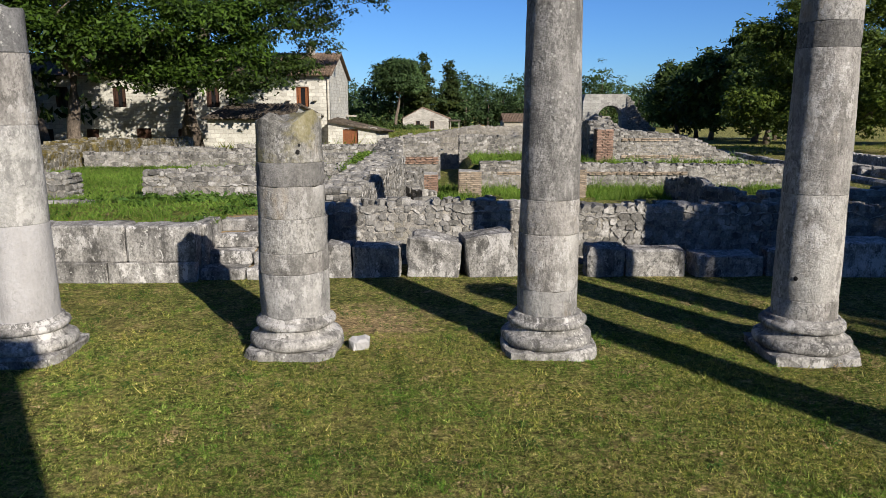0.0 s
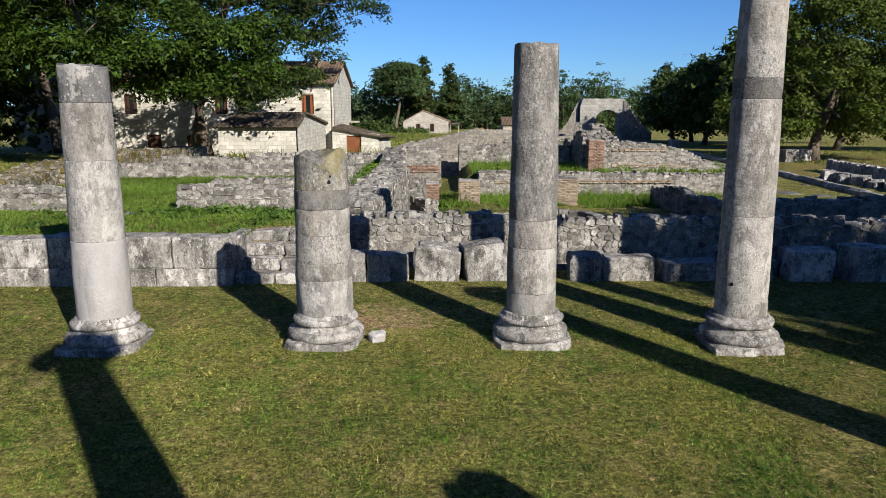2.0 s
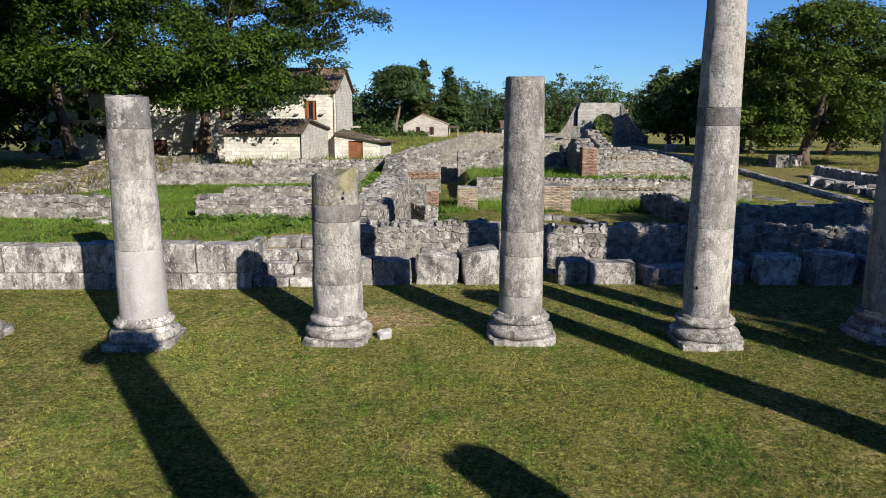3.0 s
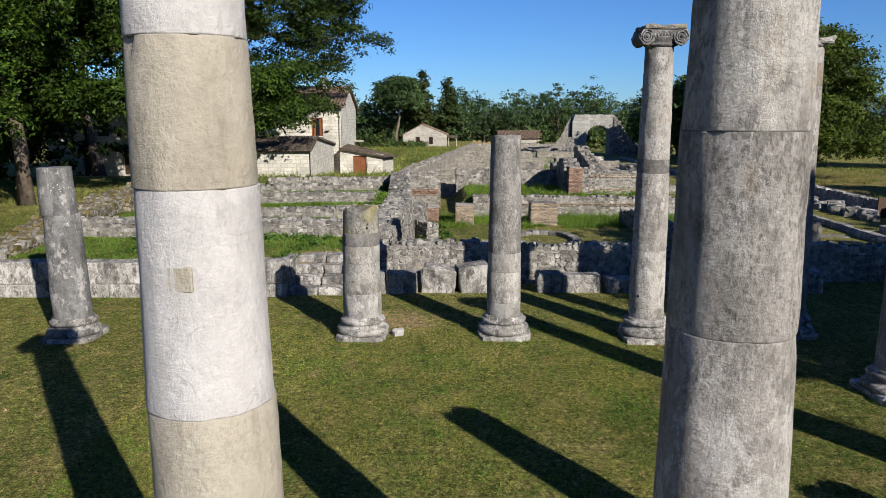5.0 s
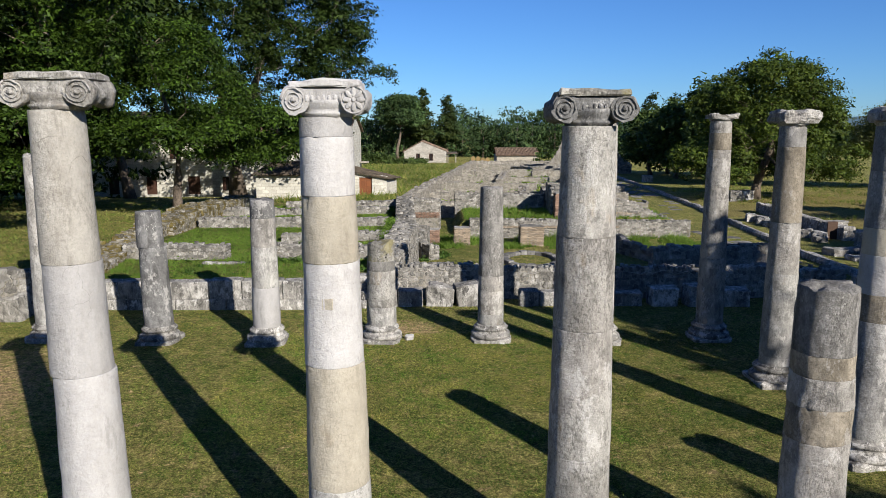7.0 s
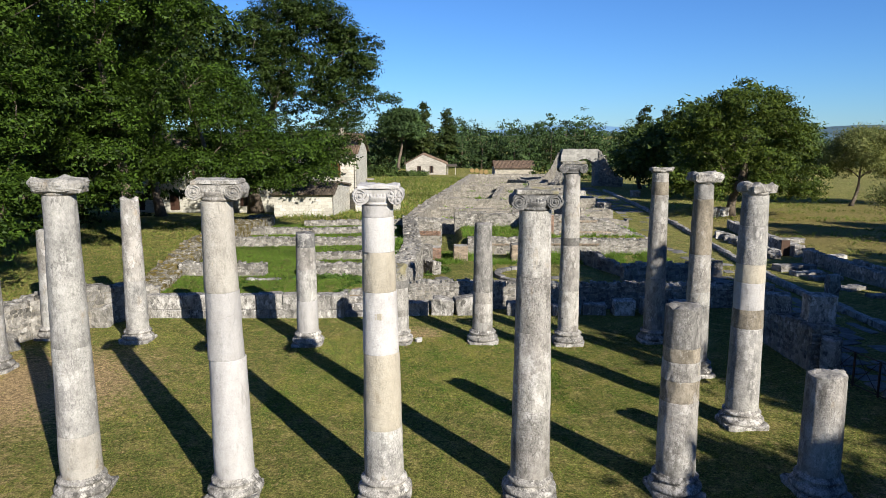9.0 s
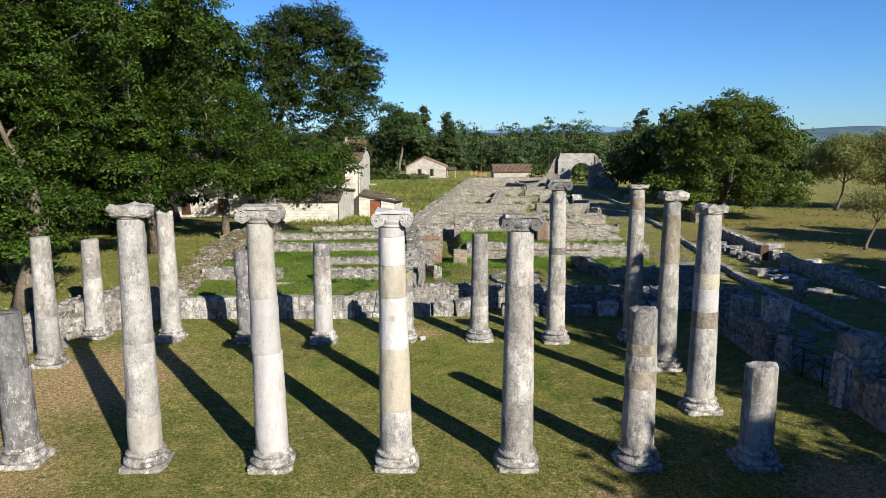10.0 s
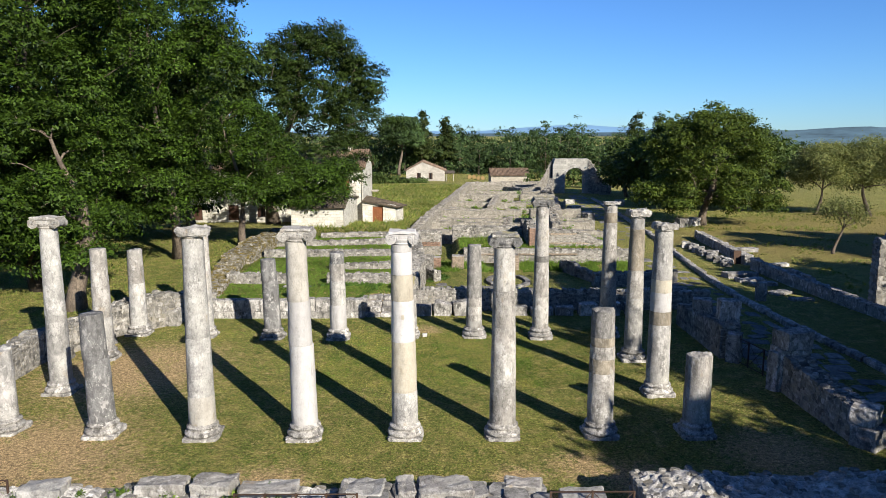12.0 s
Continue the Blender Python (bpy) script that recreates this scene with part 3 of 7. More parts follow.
def wall(name, p0, p1, thick, top, material=RUBBLE, course=0.16, width=0.26, limit=300, base=None, seed=1, ragged=0.06, label="", core=MORTAR, faces="auto", category="wall", cap=True, capping=None):
    """A rubble wall from p0 to p1. top: table of (metres along, height z); base: the z of its foot, or None to take the ground's."""
    rs = random.Random(seed * 77 + 5)
    a, b = Vector((*p0, 0)), Vector((*p1, 0))
    length = (b - a).length
    u = (b - a).normalized()
    n = Vector((-u.y, u.x, 0))
    turn = math.atan2(u.y, u.x)
    foot = lambda q: (min(ground_z(q.x + n.x * s, q.y + n.y * s) for s in (-thick * 0.8, thick * 0.8)) if base is None else base) - 0.06
    steps = max(2, int(length / 0.4))
    rows = []
    for i in range(steps + 1):
        s = length * i / steps
        q = a + u * s
        h = interp(s, top) - 0.05 + ragged * fbm(Vector((s * 0.9, seed * 3.1, 0)))
        z0 = foot(q)
        wob = 0.02 * fbm(Vector((s, seed, 5)))
        rows.append([q + n * (thick / 2 + wob) + Vector((0, 0, z0)), q + n * (thick / 2 - 0.02 + wob) + Vector((0, 0, h)), q + Vector((0, 0, h + 0.03)), q - n * (thick / 2 - 0.02 - wob) + Vector((0, 0, h)), q - n * (thick / 2 - wob) + Vector((0, 0, z0))])
    verts = [v for r in rows for v in r]
    fs = [(5 * i + k, 5 * i + k + 1, 5 * i + 6 + k, 5 * i + 5 + k) for i in range(steps) for k in range(4)]
    fs += [(0, 4, 3, 2, 1), tuple(5 * steps + k for k in (0, 1, 2, 3, 4))]
    ob = new(name, mesh_of(name, verts, fs, core))
    tagged(ob, label, category, kind="structure")
    mats = []

    def put(s, off, z, w, d, h, jitter=0.06, flat=False):
        q = a + u * s + n * off
        rot = Euler((rs.uniform(-jitter, jitter), rs.uniform(-jitter, jitter), turn + rs.uniform(-jitter, jitter)))
        if flat:
            mats.append(Matrix.LocRotScale((q.x, q.y, z), rot, None) @ Matrix.Rotation(math.pi / 2, 4, "X") @ Matrix.Diagonal((w, h, d, 1)))
        else:
            mats.append(Matrix.LocRotScale((q.x, q.y, z), rot, (w, d, h)))

    for side in ((1, -1) if faces == "both" or (faces == "auto" and abs(u.y) > 0.5) else (1,) if faces == "left" else (-1,)):
        z_low = min(foot(a), foot(b), foot(a + u * length / 2))
        z = z_low
        while z < max(h for _, h in top):
            ch = course * rs.uniform(0.75, 1.3)
            s = -rs.uniform(0, width)
            while s < length:
                w = width * rs.uniform(0.55, 1.6)
                mid = min(max(s + w / 2, 0.02), length - 0.02)
                q = a + u * mid
                h = interp(mid, top) + ragged * fbm(Vector((mid * 0.9, seed * 3.1, 0)))
                if z + ch * 0.45 < h and z + ch > foot(q) and s + w > 0.02:
                    w2 = min(s + w, length + 0.03) - max(s, -0.03)
                    put(max(s, -0.03) + w2 / 2, side * (thick / 2 - 0.098 + rs.uniform(-0.012, 0.012)), z + ch / 2 + rs.uniform(-0.025, 0.025), w2 * rs.uniform(0.98, 1.12), 0.2, ch * rs.uniform(0.98, 1.35))
                s += w
            z += ch
    if capping:
        m, cross = max(2, int(length / 0.1)), max(4, int(thick / 0.1))
        top_v = []
        for i in range(m + 1):
            st = length * i / m
            hh = interp(st, top) + ragged * fbm(Vector((st * 0.9, seed * 3.1, 0)))
            for j in range(cross + 1):
                o = (j / cross - 0.5) * (thick + 0.04)
                q = a + u * st + n * o
                edge = min(j, cross - j, i, m - i)
                lump = 0.09 * fbm(Vector((q.x * 1.7, q.y * 1.7, seed))) + 0.07 * fbm(Vector((q.x * 6, q.y * 6, seed))) + 0.035 * fbm(Vector((q.x * 17, q.y * 17, seed)))
                top_v.append((q.x, q.y, hh + lump - (0.14, 0.035, 0.0)[min(edge, 2)]))
        top_f = [(i * (cross + 1) + j, (i + 1) * (cross + 1) + j, (i + 1) * (cross + 1) + j + 1, i * (cross + 1) + j + 1) for i in range(m) for j in range(cross)]
        lid = new("capping", mesh_of("capping", top_v, top_f, capping))
        lid.parent = ob
    if cap:
        s = 0
        while s < length:
            w = width * rs.uniform(0.7, 1.5)
            off = -thick / 2 + 0.02
            while off < thick / 2 - 0.03:
                d = min(width * rs.uniform(0.7, 1.5), thick / 2 - off)
                h = interp(min(s + w / 2, length), top) + ragged * fbm(Vector((s * 0.9, seed * 3.1, 0)))
                if not capping or rs.random() < 0.4:
                    put(min(s + w / 2, length - 0.05) + rs.uniform(-0.06, 0.06), off + d / 2, h - 0.03 + rs.uniform(-0.03, 0.03), w, d, rs.uniform(0.09, 0.17), 0.1, True)
                off += d
            s += w
    for end in (0, 1):
        q = a if end == 0 else b
        z = foot(q)
        hh = interp(0 if end == 0 else length, top)
        while z < hh - 0.06:
            ch = course * rs.uniform(0.8, 1.25)
            off = -thick / 2 + 0.05
            while off < thick / 2 - 0.05:
                w = min(width * rs.uniform(0.6, 1.2), thick / 2 - off)
                put(0.03 if end == 0 else length - 0.03, off + w / 2, z + ch / 2, 0.16, w * 0.96, ch * 0.96)
                off += w
            z += ch
    lay(ob, mats, material, limit, around=(0, 2))
    return ob


def brick_band(parent, x0, x1, y, zs, material, seed):
    """Level brick courses set in a wall's south face."""
    rs = random.Random(seed)
    mats = []
    for z in zs:
        x = x0
        while x < x1:
            w = rs.uniform(0.2, 0.3)
            mats.append(Matrix.LocRotScale((x + w / 2, y + rs.uniform(-0.01, 0.005), z + rs.uniform(-0.006, 0.006)), None, (w * 0.96, 0.12, 0.052)))
            x += w
    lay(parent, mats, material, 80, "brick", (x0, y), "thin brick courses")


def block(at, size, seed, turn=0.0, tilt=(0, 0), material=BLOCK, label="weathered limestone block lying on the grass", name="stone_block", group="", rough=0.035, cuts=3):
    ob = part(name, block_bm(*size, seed, rough, cuts), material)
    ob.matrix_world = pose(*at, tilt[0], tilt[1], turn)
    return tagged(ob, label, "stone block", group)


# ---- columns ----
def shaft_r(z):
    return 0.352 - 0.088 * (max(z, 0) / 5.4) ** 1.25


def drum_mesh(z0, z1, seed, material, ragged=0.0, scale=1.0, rough=0.014, flutes=0):
    seg = 44
    n = max(3, int((z1 - z0) / 0.13))
    zs = [z0] + [z0 + (z1 - z0) * (i / n) for i in range(1, n)] + [z1]
    zs = [zs[0], zs[0] + 0.008] + zs[1:-1] + [zs[-1] - 0.008, zs[-1]]
    verts, faces = [], []
    off = Vector((seed * 5.17, seed * 2.3, 0))
    for i, z in enumerate(zs):
        edge = 0.0015 if i in (0, len(zs) - 1) else 0.0
        for k in range(seg):
            a = 2 * math.pi * k / seg
            d = Vector((math.cos(a), math.sin(a), z))
            r = shaft_r(z) * scale - edge
            r += rough * fbm(Vector((d.x * 1.3, d.y * 1.3, z * 1.5 + scale))) + rough * 0.5 * fbm(Vector((d.x * 4, d.y * 4, z * 5)) + off, 3)
            if flutes:
                r += 0.008 * math.cos(a * flutes)
            near = min(z - z0, z1 - z)
            if near < 0.1:
                r -= max(0.0, 0.045 * fbm(Vector((d.x * 2.6, d.y * 2.6, z0 * 3 + (2.0 if z - z0 > z1 - z else 0.0))) + off) - 0.012) * (1 - near / 0.1) ** 1.5
            zz = z
            if ragged and z > z1 - 0.35:
                k2 = (z - (z1 - 0.35)) / 0.35
                zz += k2 * ragged * fbm(Vector((d.x * r * 3.5, d.y * r * 3.5, 1)) + off) - k2 * ragged * 0.3
            verts.append((math.cos(a) * r, math.sin(a) * r, zz))
    for i in range(len(zs) - 1):
        for k in range(seg):
            j = (k + 1) % seg
            faces.append((i * seg + k, i * seg + j, (i + 1) * seg + j, (i + 1) * seg + k))
    top0 = (len(zs) - 1) * seg
    prev, r0 = top0, 1.0
    for frac in (0.66, 0.33):
        start = len(verts)
        for k in range(seg):
            x, y, zz = verts[top0 + k]
            verts.append((x * frac, y * frac, z1 + (zz - z1) * frac + (ragged * 0.7 * fbm(Vector((x * frac * 5, y * frac * 5, 2)) + off) if ragged else 0)))
        for k in range(seg):
            j = (k + 1) % seg
            faces.append((prev + k, prev + j, start + j, start + k))
        prev = start
    faces.append(tuple(range(prev, prev + seg)))
    faces.append(tuple(range(seg))[::-1])
    me = mesh_of("drum", verts, faces, material, True)
    return me


def base_mesh(seed, material):
    bm = bmesh.new()
    prof = [(0.46, 0.08)]
    for i in range(9):
        a = -math.pi / 2 + math.pi * i / 8
        prof.append((0.43 + 0.065 * math.cos(a), 0.155 + 0.068 * math.sin(a)))
    prof += [(0.418, 0.232), (0.398, 0.25), (0.39, 0.275), (0.40, 0.295)]
    for i in range(7):
        a = -math.pi / 2 + math.pi * i / 6
        prof.append((0.392 + 0.04 * math.cos(a), 0.335 + 0.042 * math.sin(a)))
    prof += [(0.375, 0.385), (0.372, 0.41), (0.355, 0.428)]
    lathe(bm, prof, 44, seed, 0.018)
    me = bpy.data.meshes.new("base")
    bm.to_mesh(me)
    bm.free()
    me.materials.append(material)
    return me


def plinth_mesh(seed, material, w=0.98):
    bm = block_bm(w, w, 0.15, seed, 0.06, 5, 0.02)
    for v in bm.verts:
        v.co.z -= 0.05
        if abs(v.co.x) > w * 0.4 and abs(v.co.y) > w * 0.4:
            k = 0.95 - 0.22 * abs(fbm(Vector((v.co.x * 2 + seed, v.co.y * 2, 1))))
            v.co.x *= k
            v.co.y *= k
    me = bpy.data.meshes.new("plinth")
    bm.to_mesh(me)
    bm.free()
    me.materials.append(material)
    return me


def spiral_bm(worn=0.0):
    """A raised spiral band with an eye, facing -y, round the origin."""
    bm = bmesh.new()
    pts, rad = [], []
    for i in range(54):
        a = i / 53 * 2.3 * 2 * math.pi
        r = 0.15 * (1 - 0.80 * i / 53)
        pts.append(Vector((math.cos(a) * r, -0.006, math.sin(a) * r)))
        rad.append(0.0125 - 0.005 * i / 53)
    tube(bm, pts, rad, 6)
    bmesh.ops.create_uvsphere(bm, u_segments=10, v_segments=6, radius=0.03, matrix=Matrix.Translation((0, -0.006, 0)))
    for v in bm.verts:
        v.co += Vector((0.012 * fbm(v.co * 9), 0.022 * fbm(v.co * 7 + Vector((3, 1, 0))), 0.012 * fbm(v.co * 9 + Vector((0, 5, 2)))))
    return bm


def rosette_bm():
    """Eight carved petals round an eye, facing -y."""
    bm = bmesh.new()
    for k in range(8):
        a = k * math.pi / 4
        m = Matrix.Rotation(-a, 4, "Y") @ Matrix.LocRotScale((0.085, -0.008, 0), None, (0.062, 0.02, 0.03))
        bmesh.ops.create_uvsphere(bm, u_segments=8, v_segments=6, radius=1.0, matrix=m)
    bmesh.ops.create_uvsphere(bm, u_segments=10, v_segments=6, radius=0.03, matrix=Matrix.Translation((0, -0.01, 0)))
    tube(bm, [Vector((0.155 * math.cos(k * math.pi / 12), -0.004, 0.155 * math.sin(k * math.pi / 12))) for k in range(25)], [0.012] * 25, 6)
    return bm


def bolster_bm(seed, depth=0.68):
    """The cushion between two volutes, lying along y."""
    bm = bmesh.new()
    prof = [(0.168, -depth / 2), (0.175, -depth / 2 + 0.05), (0.165, -depth / 2 + 0.12), (0.135, -0.08), (0.15, -0.03), (0.15, 0.03), (0.135, 0.08), (0.165, depth / 2 - 0.12), (0.175, depth / 2 - 0.05), (0.168, depth / 2)]
    lathe(bm, prof, 26, seed, 0.035)
    bmesh.ops.rotate(bm, verts=bm.verts, matrix=Matrix.Rotation(radians(90), 3, "X"))
    return bm


def ionic_capital(column, z, material, seed, worn=0.0, rosette=False, shift=0.0):
    """An Ionic capital whose necking starts at z."""
    bm = bmesh.new()
    r = shaft_r(5.3)
    r = r * 1.16
    lathe(bm, [(r * 0.98, 0), (r + 0.005, 0.02), (r + 0.03, 0.035), (r + 0.03, 0.055), (r + 0.01, 0.07), (r + 0.03, 0.10), (r + 0.06, 0.16), (r + 0.07, 0.20)], 36, seed, 0.012)
    body = part("capital", bm, material, column, "carved Ionic capital of grey limestone")
    body.location = (shift, 0, z)
    body.scale = (0.9 if material is GREY else 0.81, 0.86, 0.86)
    bm = bmesh.new()
    box(bm, -0.30, 0.30, -0.335, 0.335, 0.17, 0.34, 0.02)
    for k in range(7):
        x = -0.21 + 0.07 * k
        bmesh.ops.create_uvsphere(bm, u_segments=8, v_segments=6, radius=0.032, matrix=Matrix.LocRotScale((x, -0.335, 0.215), None, (0.8, 0.6, 1.3)))
    for v in bm.verts:
        v.co += v.normal * 0.012 * fbm(v.co * 6 + Vector((seed, 0, 0)))
    part("channel", bm, material, body)
    bm = block_bm(0.9, 0.76, 0.09, seed + 3, 0.022 + worn, 5, 0.02)
    ab = part("abacus", bm, YELLOWED if material is DARKGREY else material, body)
    ab.location = (0, 0, 0.345)
    for sx in (-1, 1):
        bo = part("bolster", bolster_bm(seed + sx), material, body)
        bo.location = (sx * 0.375, 0, 0.20)
        for sy in (-1, 1):
            carved = rosette_bm() if rosette and sx > 0 else spiral_bm()
            vo = part("volute", carved, material, body)
            vo.matrix_basis = pose(sx * 0.375, sy * 0.345, 0.20, 0, 0, 0 if sy < 0 else 180) @ Matrix.Diagonal((sx, 1, 1, 1))
    return body


def broken_capital(column, z, material, seed, sx=0.72, sy=0.74, sz=0.24, turn=0.0, shift=(0, 0)):
    bm = bmesh.new()
    r = shaft_r(5.3)
    lathe(bm, [(r * 0.98, 0), (r + 0.02, 0.03), (r + 0.03, 0.06), (r + 0.02, 0.09)], 32, seed, 0.02)
    body = part("capital", bm, material, column, "eroded grey capital worn almost shapeless")
    body.location = (0, 0, z)
    ab = part("abacus", block_bm(sx, sy, sz, seed + 9, 0.09, 5, 0.05), material, body)
    ab.matrix_basis = pose(shift[0], shift[1], 0.05, 0, 0, turn)
    return body


MATS = {"g": GREY, "h": ASHEN, "d": DARKGREY, "p": PALE, "w": WHITE, "c": CREAM, "b": BROWN, "y": YELLOWED, "l": LIMED, "k": BLOCK}


def column(x, y, joints, mats, label, top=None, lean=(0, 0), scale=1.0, ragged=0.0, seed=1, base="k", flutes=0, plinth_turn=0.0, rough=0.009):
    """joints: the z of the drums' bounds; mats: a letter a drum; top: ionic, broken or None."""
    col = thing("column", label, "column", (x, y, 0), 0, "columns of the basilica")
    pl = part("plinth", plinth_mesh(seed, MATS[base]), MATS[base], col)
    pl.rotation_euler = (0, 0, radians(plinth_turn))
    part("base", base_mesh(seed * 1.7, MATS[base]), MATS[base], col)
    shaft_top = joints[-1]
    for i, (z0, z1, k) in enumerate(zip(joints, joints[1:], mats)):
        last = i == len(mats) - 1
        dm = drum_mesh(z0 + 0.0006, z1 - 0.0006, seed * 3 + i, MATS[k], ragged if last else 0.0, scale * (1.0 + 0.004 * math.sin(seed * 5 + i * 2.3)), rough, flutes)
        d = part("drum", dm, MATS[k], col)
        d.location = (lean[0] * (z0 - 0.42) / 5, lean[1] * (z0 - 0.42) / 5, 0)
        d.rotation_euler = (-lean[1] / 5, lean[0] / 5, 0)
    if top == "ionic":
        ionic_capital(col, shaft_top, DARKGREY if mats[-1] in "gd" else WHITE if mats[-1] == "w" else GREY, seed, 0.02, mats[-1] == "w", lean[0] * (shaft_top - 0.42) / 5)
    elif top:
        broken_capital(col, shaft_top, GREY, seed, *top)
    return col


TALL = "tall smooth limestone column with an Ionic capital standing on grass"
column(-12.6, -1.9, [0.42, 2.4], "p", "pale limestone column stump on a moulded base", ragged=0.1, seed=1)
column(-9.75, -2.12, [0.42, 2.21, 3.46], "dd", "dark grey lichened column shaft with a flat top, slightly leaning", lean=(-0.1, 0), seed=2, scale=1.03)
column(-6.9, -2.3, [0.42, 1.21, 2.86, 5.57], "lpp", "tall pale column stained grey with a broken capital", top=(0.82, 0.62, 0.24, 8, (0.06, 0)), seed=3, scale=1.05)
column(-4.05, -2.32, [0.42, 2.64, 3.87, 5.48], "wwl", TALL, top="ionic", seed=4, scale=1.03, lean=(-0.055, 0))
WHITE_COLUMN = column(-1.27, -2.33, [0.42, 1.34, 2.75, 3.88, 4.59, 5.2, 5.4], "pcwcww", "tall column of white and cream drums with an Ionic capital", top="ionic", seed=5, scale=1.04, lean=(-0.03, 0))
patched = bmesh.new()
box(patched, -0.062, 0.062, -0.02, 0.02, -0.062, 0.062, 0.006)
patch = part("repair_patch", patched, CREAM, WHITE_COLUMN, "small square mortar repair")
patch.matrix_world = pose(-1.315, -2.33 - 0.299, 3.46, 0, 0, -8)
column(1.44, -2.33, [0.42, 1.7, 3.14, 4.15, 5.31], "gggg", "tall grey weathered column with an Ionic capital", top="ionic", seed=6, scale=1.05)
column(4.17, -2.25, [0.42, 1.82, 2.22, 2.57, 2.83, 3.59], "gbgbh", "shortened grey column with brown patched drums and broken top", ragged=0.08, seed=7, scale=1.05, rough=0.02)
column(6.85, -2.28, [0.42, 2.33], "g", "short ribbed column stump with a chipped top", ragged=0.1, seed=8, scale=1.05, flutes=24)
column(-12.6, 1.22, [0.42, 2.6, 5.38], "pp", TALL, top="ionic", seed=9)
column(-12.82, 4.86, [0.42, 1.6, 2.79, 4.15], "pgg", "headless column with a cream lower drum and grey shaft", seed=10)
column(-12.88, 8.2, [0.42, 2.2, 3.6], "pg", "headless column with a cream lower drum, overhung by leaves", ragged=0.08, seed=11)
column(-10.0, 7.86, [0.42, 1.99, 4.6], "pg", "headless pale grey column with a chipped top", ragged=0.1, seed=12)
column(-7.15, 7.6, [0.42, 2.4, 3.27], "dd", "dark lichened column shaft split by a joint", lean=(-0.1, 0), seed=13, scale=1.0)
column(-4.44, 7.5, [0.42, 1.42, 2.42, 3.12, 3.58], "wpgd", "headless column, white below and dark grey above", lean=(0.0, 0), ragged=0.06, seed=14, scale=0.97)
SHORT_COLUMN = column(-1.6, 7.68, [0.42, 0.89, 1.11, 1.47, 1.8, 2.04, 2.5], "pggghy", "short column of low grey drums topped with yellow lichen", ragged=0.13, seed=15, scale=1.05, rough=0.02)
column(1.13, 7.7, [0.42, 0.7, 1.29, 1.65, 3.84], "pggh", "headless grey column with a flat top", ragged=0.03, seed=16, scale=0.94)
FAR_COLUMN = column(3.85, 7.55, [0.42, 0.62, 1.72, 3.16, 3.41, 5.4], "ggghg", TALL, top="ionic", seed=17, scale=0.95)
column(6.65, 7.75, [0.42, 2.09, 3.83, 4.73, 5.13, 5.42], "gggbg", "tall grey column with a thin worn capital", top=(0.66, 0.66, 0.13, 0, (0, 0)), seed=18, scale=0.95)
column(6.87, 4.54, [0.42, 0.6, 2.35, 3.39, 4.89, 5.3], "ppgbp", "tall mottled column with a block-like worn capital", top=(0.74, 0.74, 0.25, 4, (0, 0)), seed=19, scale=0.95)
column(6.72, 0.95, [0.42, 2.32, 2.75, 3.36, 3.77, 4.63, 5.3], "pbwcpp", "tall column of mixed drums with a broken capital", top=(0.7, 0.62, 0.2, 20, (0.03, 0)), seed=20, scale=1.06)



def dowel_hole(parent, x, y, z, r, turn):
    """A small flattened ball set into a drum, dark like the shade in a bored hole."""
    bm = bmesh.new()
    bmesh.ops.create_uvsphere(bm, u_segments=10, v_segments=6, radius=r)
    part("dowel_hole", bm, HOLESHADE, parent, "dark ball standing in for a dowel hole's shade").matrix_world = pose(x, y, z, 0, 0, turn) @ Matrix.Diagonal((1, 0.3, 1.15, 1))


# near-black colour paints the shade inside the holes; nothing is cut
HOLESHADE = plain_material("painted_hole_shade", (0.012, 0.011, 0.01), 1.0)
dowel_hole(SHORT_COLUMN, -1.44, 7.387, 2.22, 0.016, 28)
dowel_hole(SHORT_COLUMN, -1.455, 7.379, 2.15, 0.022, 26)
dowel_hole(FAR_COLUMN, 3.62, 7.312, 0.86, 0.022, -44)

# ---- walls of the basilica ----
north = thing("wall_north", "low wall of large lichen-spotted limestone slabs", "wall", (0, 0, 0), kind="structure")
core = bmesh.new()
box(core, -10.9, -3.72, 10.95, 11.3, -0.1, 0.74)
part("core", core, MORTAR, north)
x = -10.9
rs = random.Random(4)
for k in range(6):
    w = (1.35, 1.1, 1.55, 0.95, 1.2, 1.05)[k]
    b = part("slab", block_bm(w - 0.015, 0.5, 0.56 + rs.uniform(-0.03, 0.03), 20 + k, 0.03, 4, 0.03), BLOCK, north)
    b.matrix_world = pose(x + w / 2, 11.0 + rs.uniform(-0.015, 0.015), 0.29)
    x += w
x = -10.9
for k in range(5):
    w = (1.6, 1.4, 1.5, 1.35, 1.33)[k]
    b = part("footing_slab", block_bm(w - 0.012, 0.56, 0.33, 30 + k, 0.02, 3, 0.02), BLOCK, north)
    b.matrix_world = pose(x + w / 2, 11.0, -0.03)
    x += w
stair = thing("stone_steps", "four worn stone steps with earth on the treads", "steps", (0, 0, 0), kind="structure")
for k in range(4):
    for j in range(2):
        w = 0.70
        s = part("step", block_bm(w, 0.42, 0.22, 40 + 2 * k + j, 0.03, 3, 0.03), BLOCK, stair)
        s.matrix_world = pose(-3.36 + j * 0.71 + 0.02 * k, 11.05 + 0.33 * k, -0.04 + 0.205 * k, 0, 0, (k * 7 + j * 5) % 5 - 2)
for k in range(4):
    bm = block_bm(1.3, 0.26, 0.05, 46 + k, 0.05, 4, 0.02)
    e = part("earth", bm, EARTH, stair, "dry brown earth on the tread")
    e.matrix_world = pose(-3.0 + 0.02 * k, 11.24 + 0.33 * k, -0.04 + 0.205 * k + 0.158)
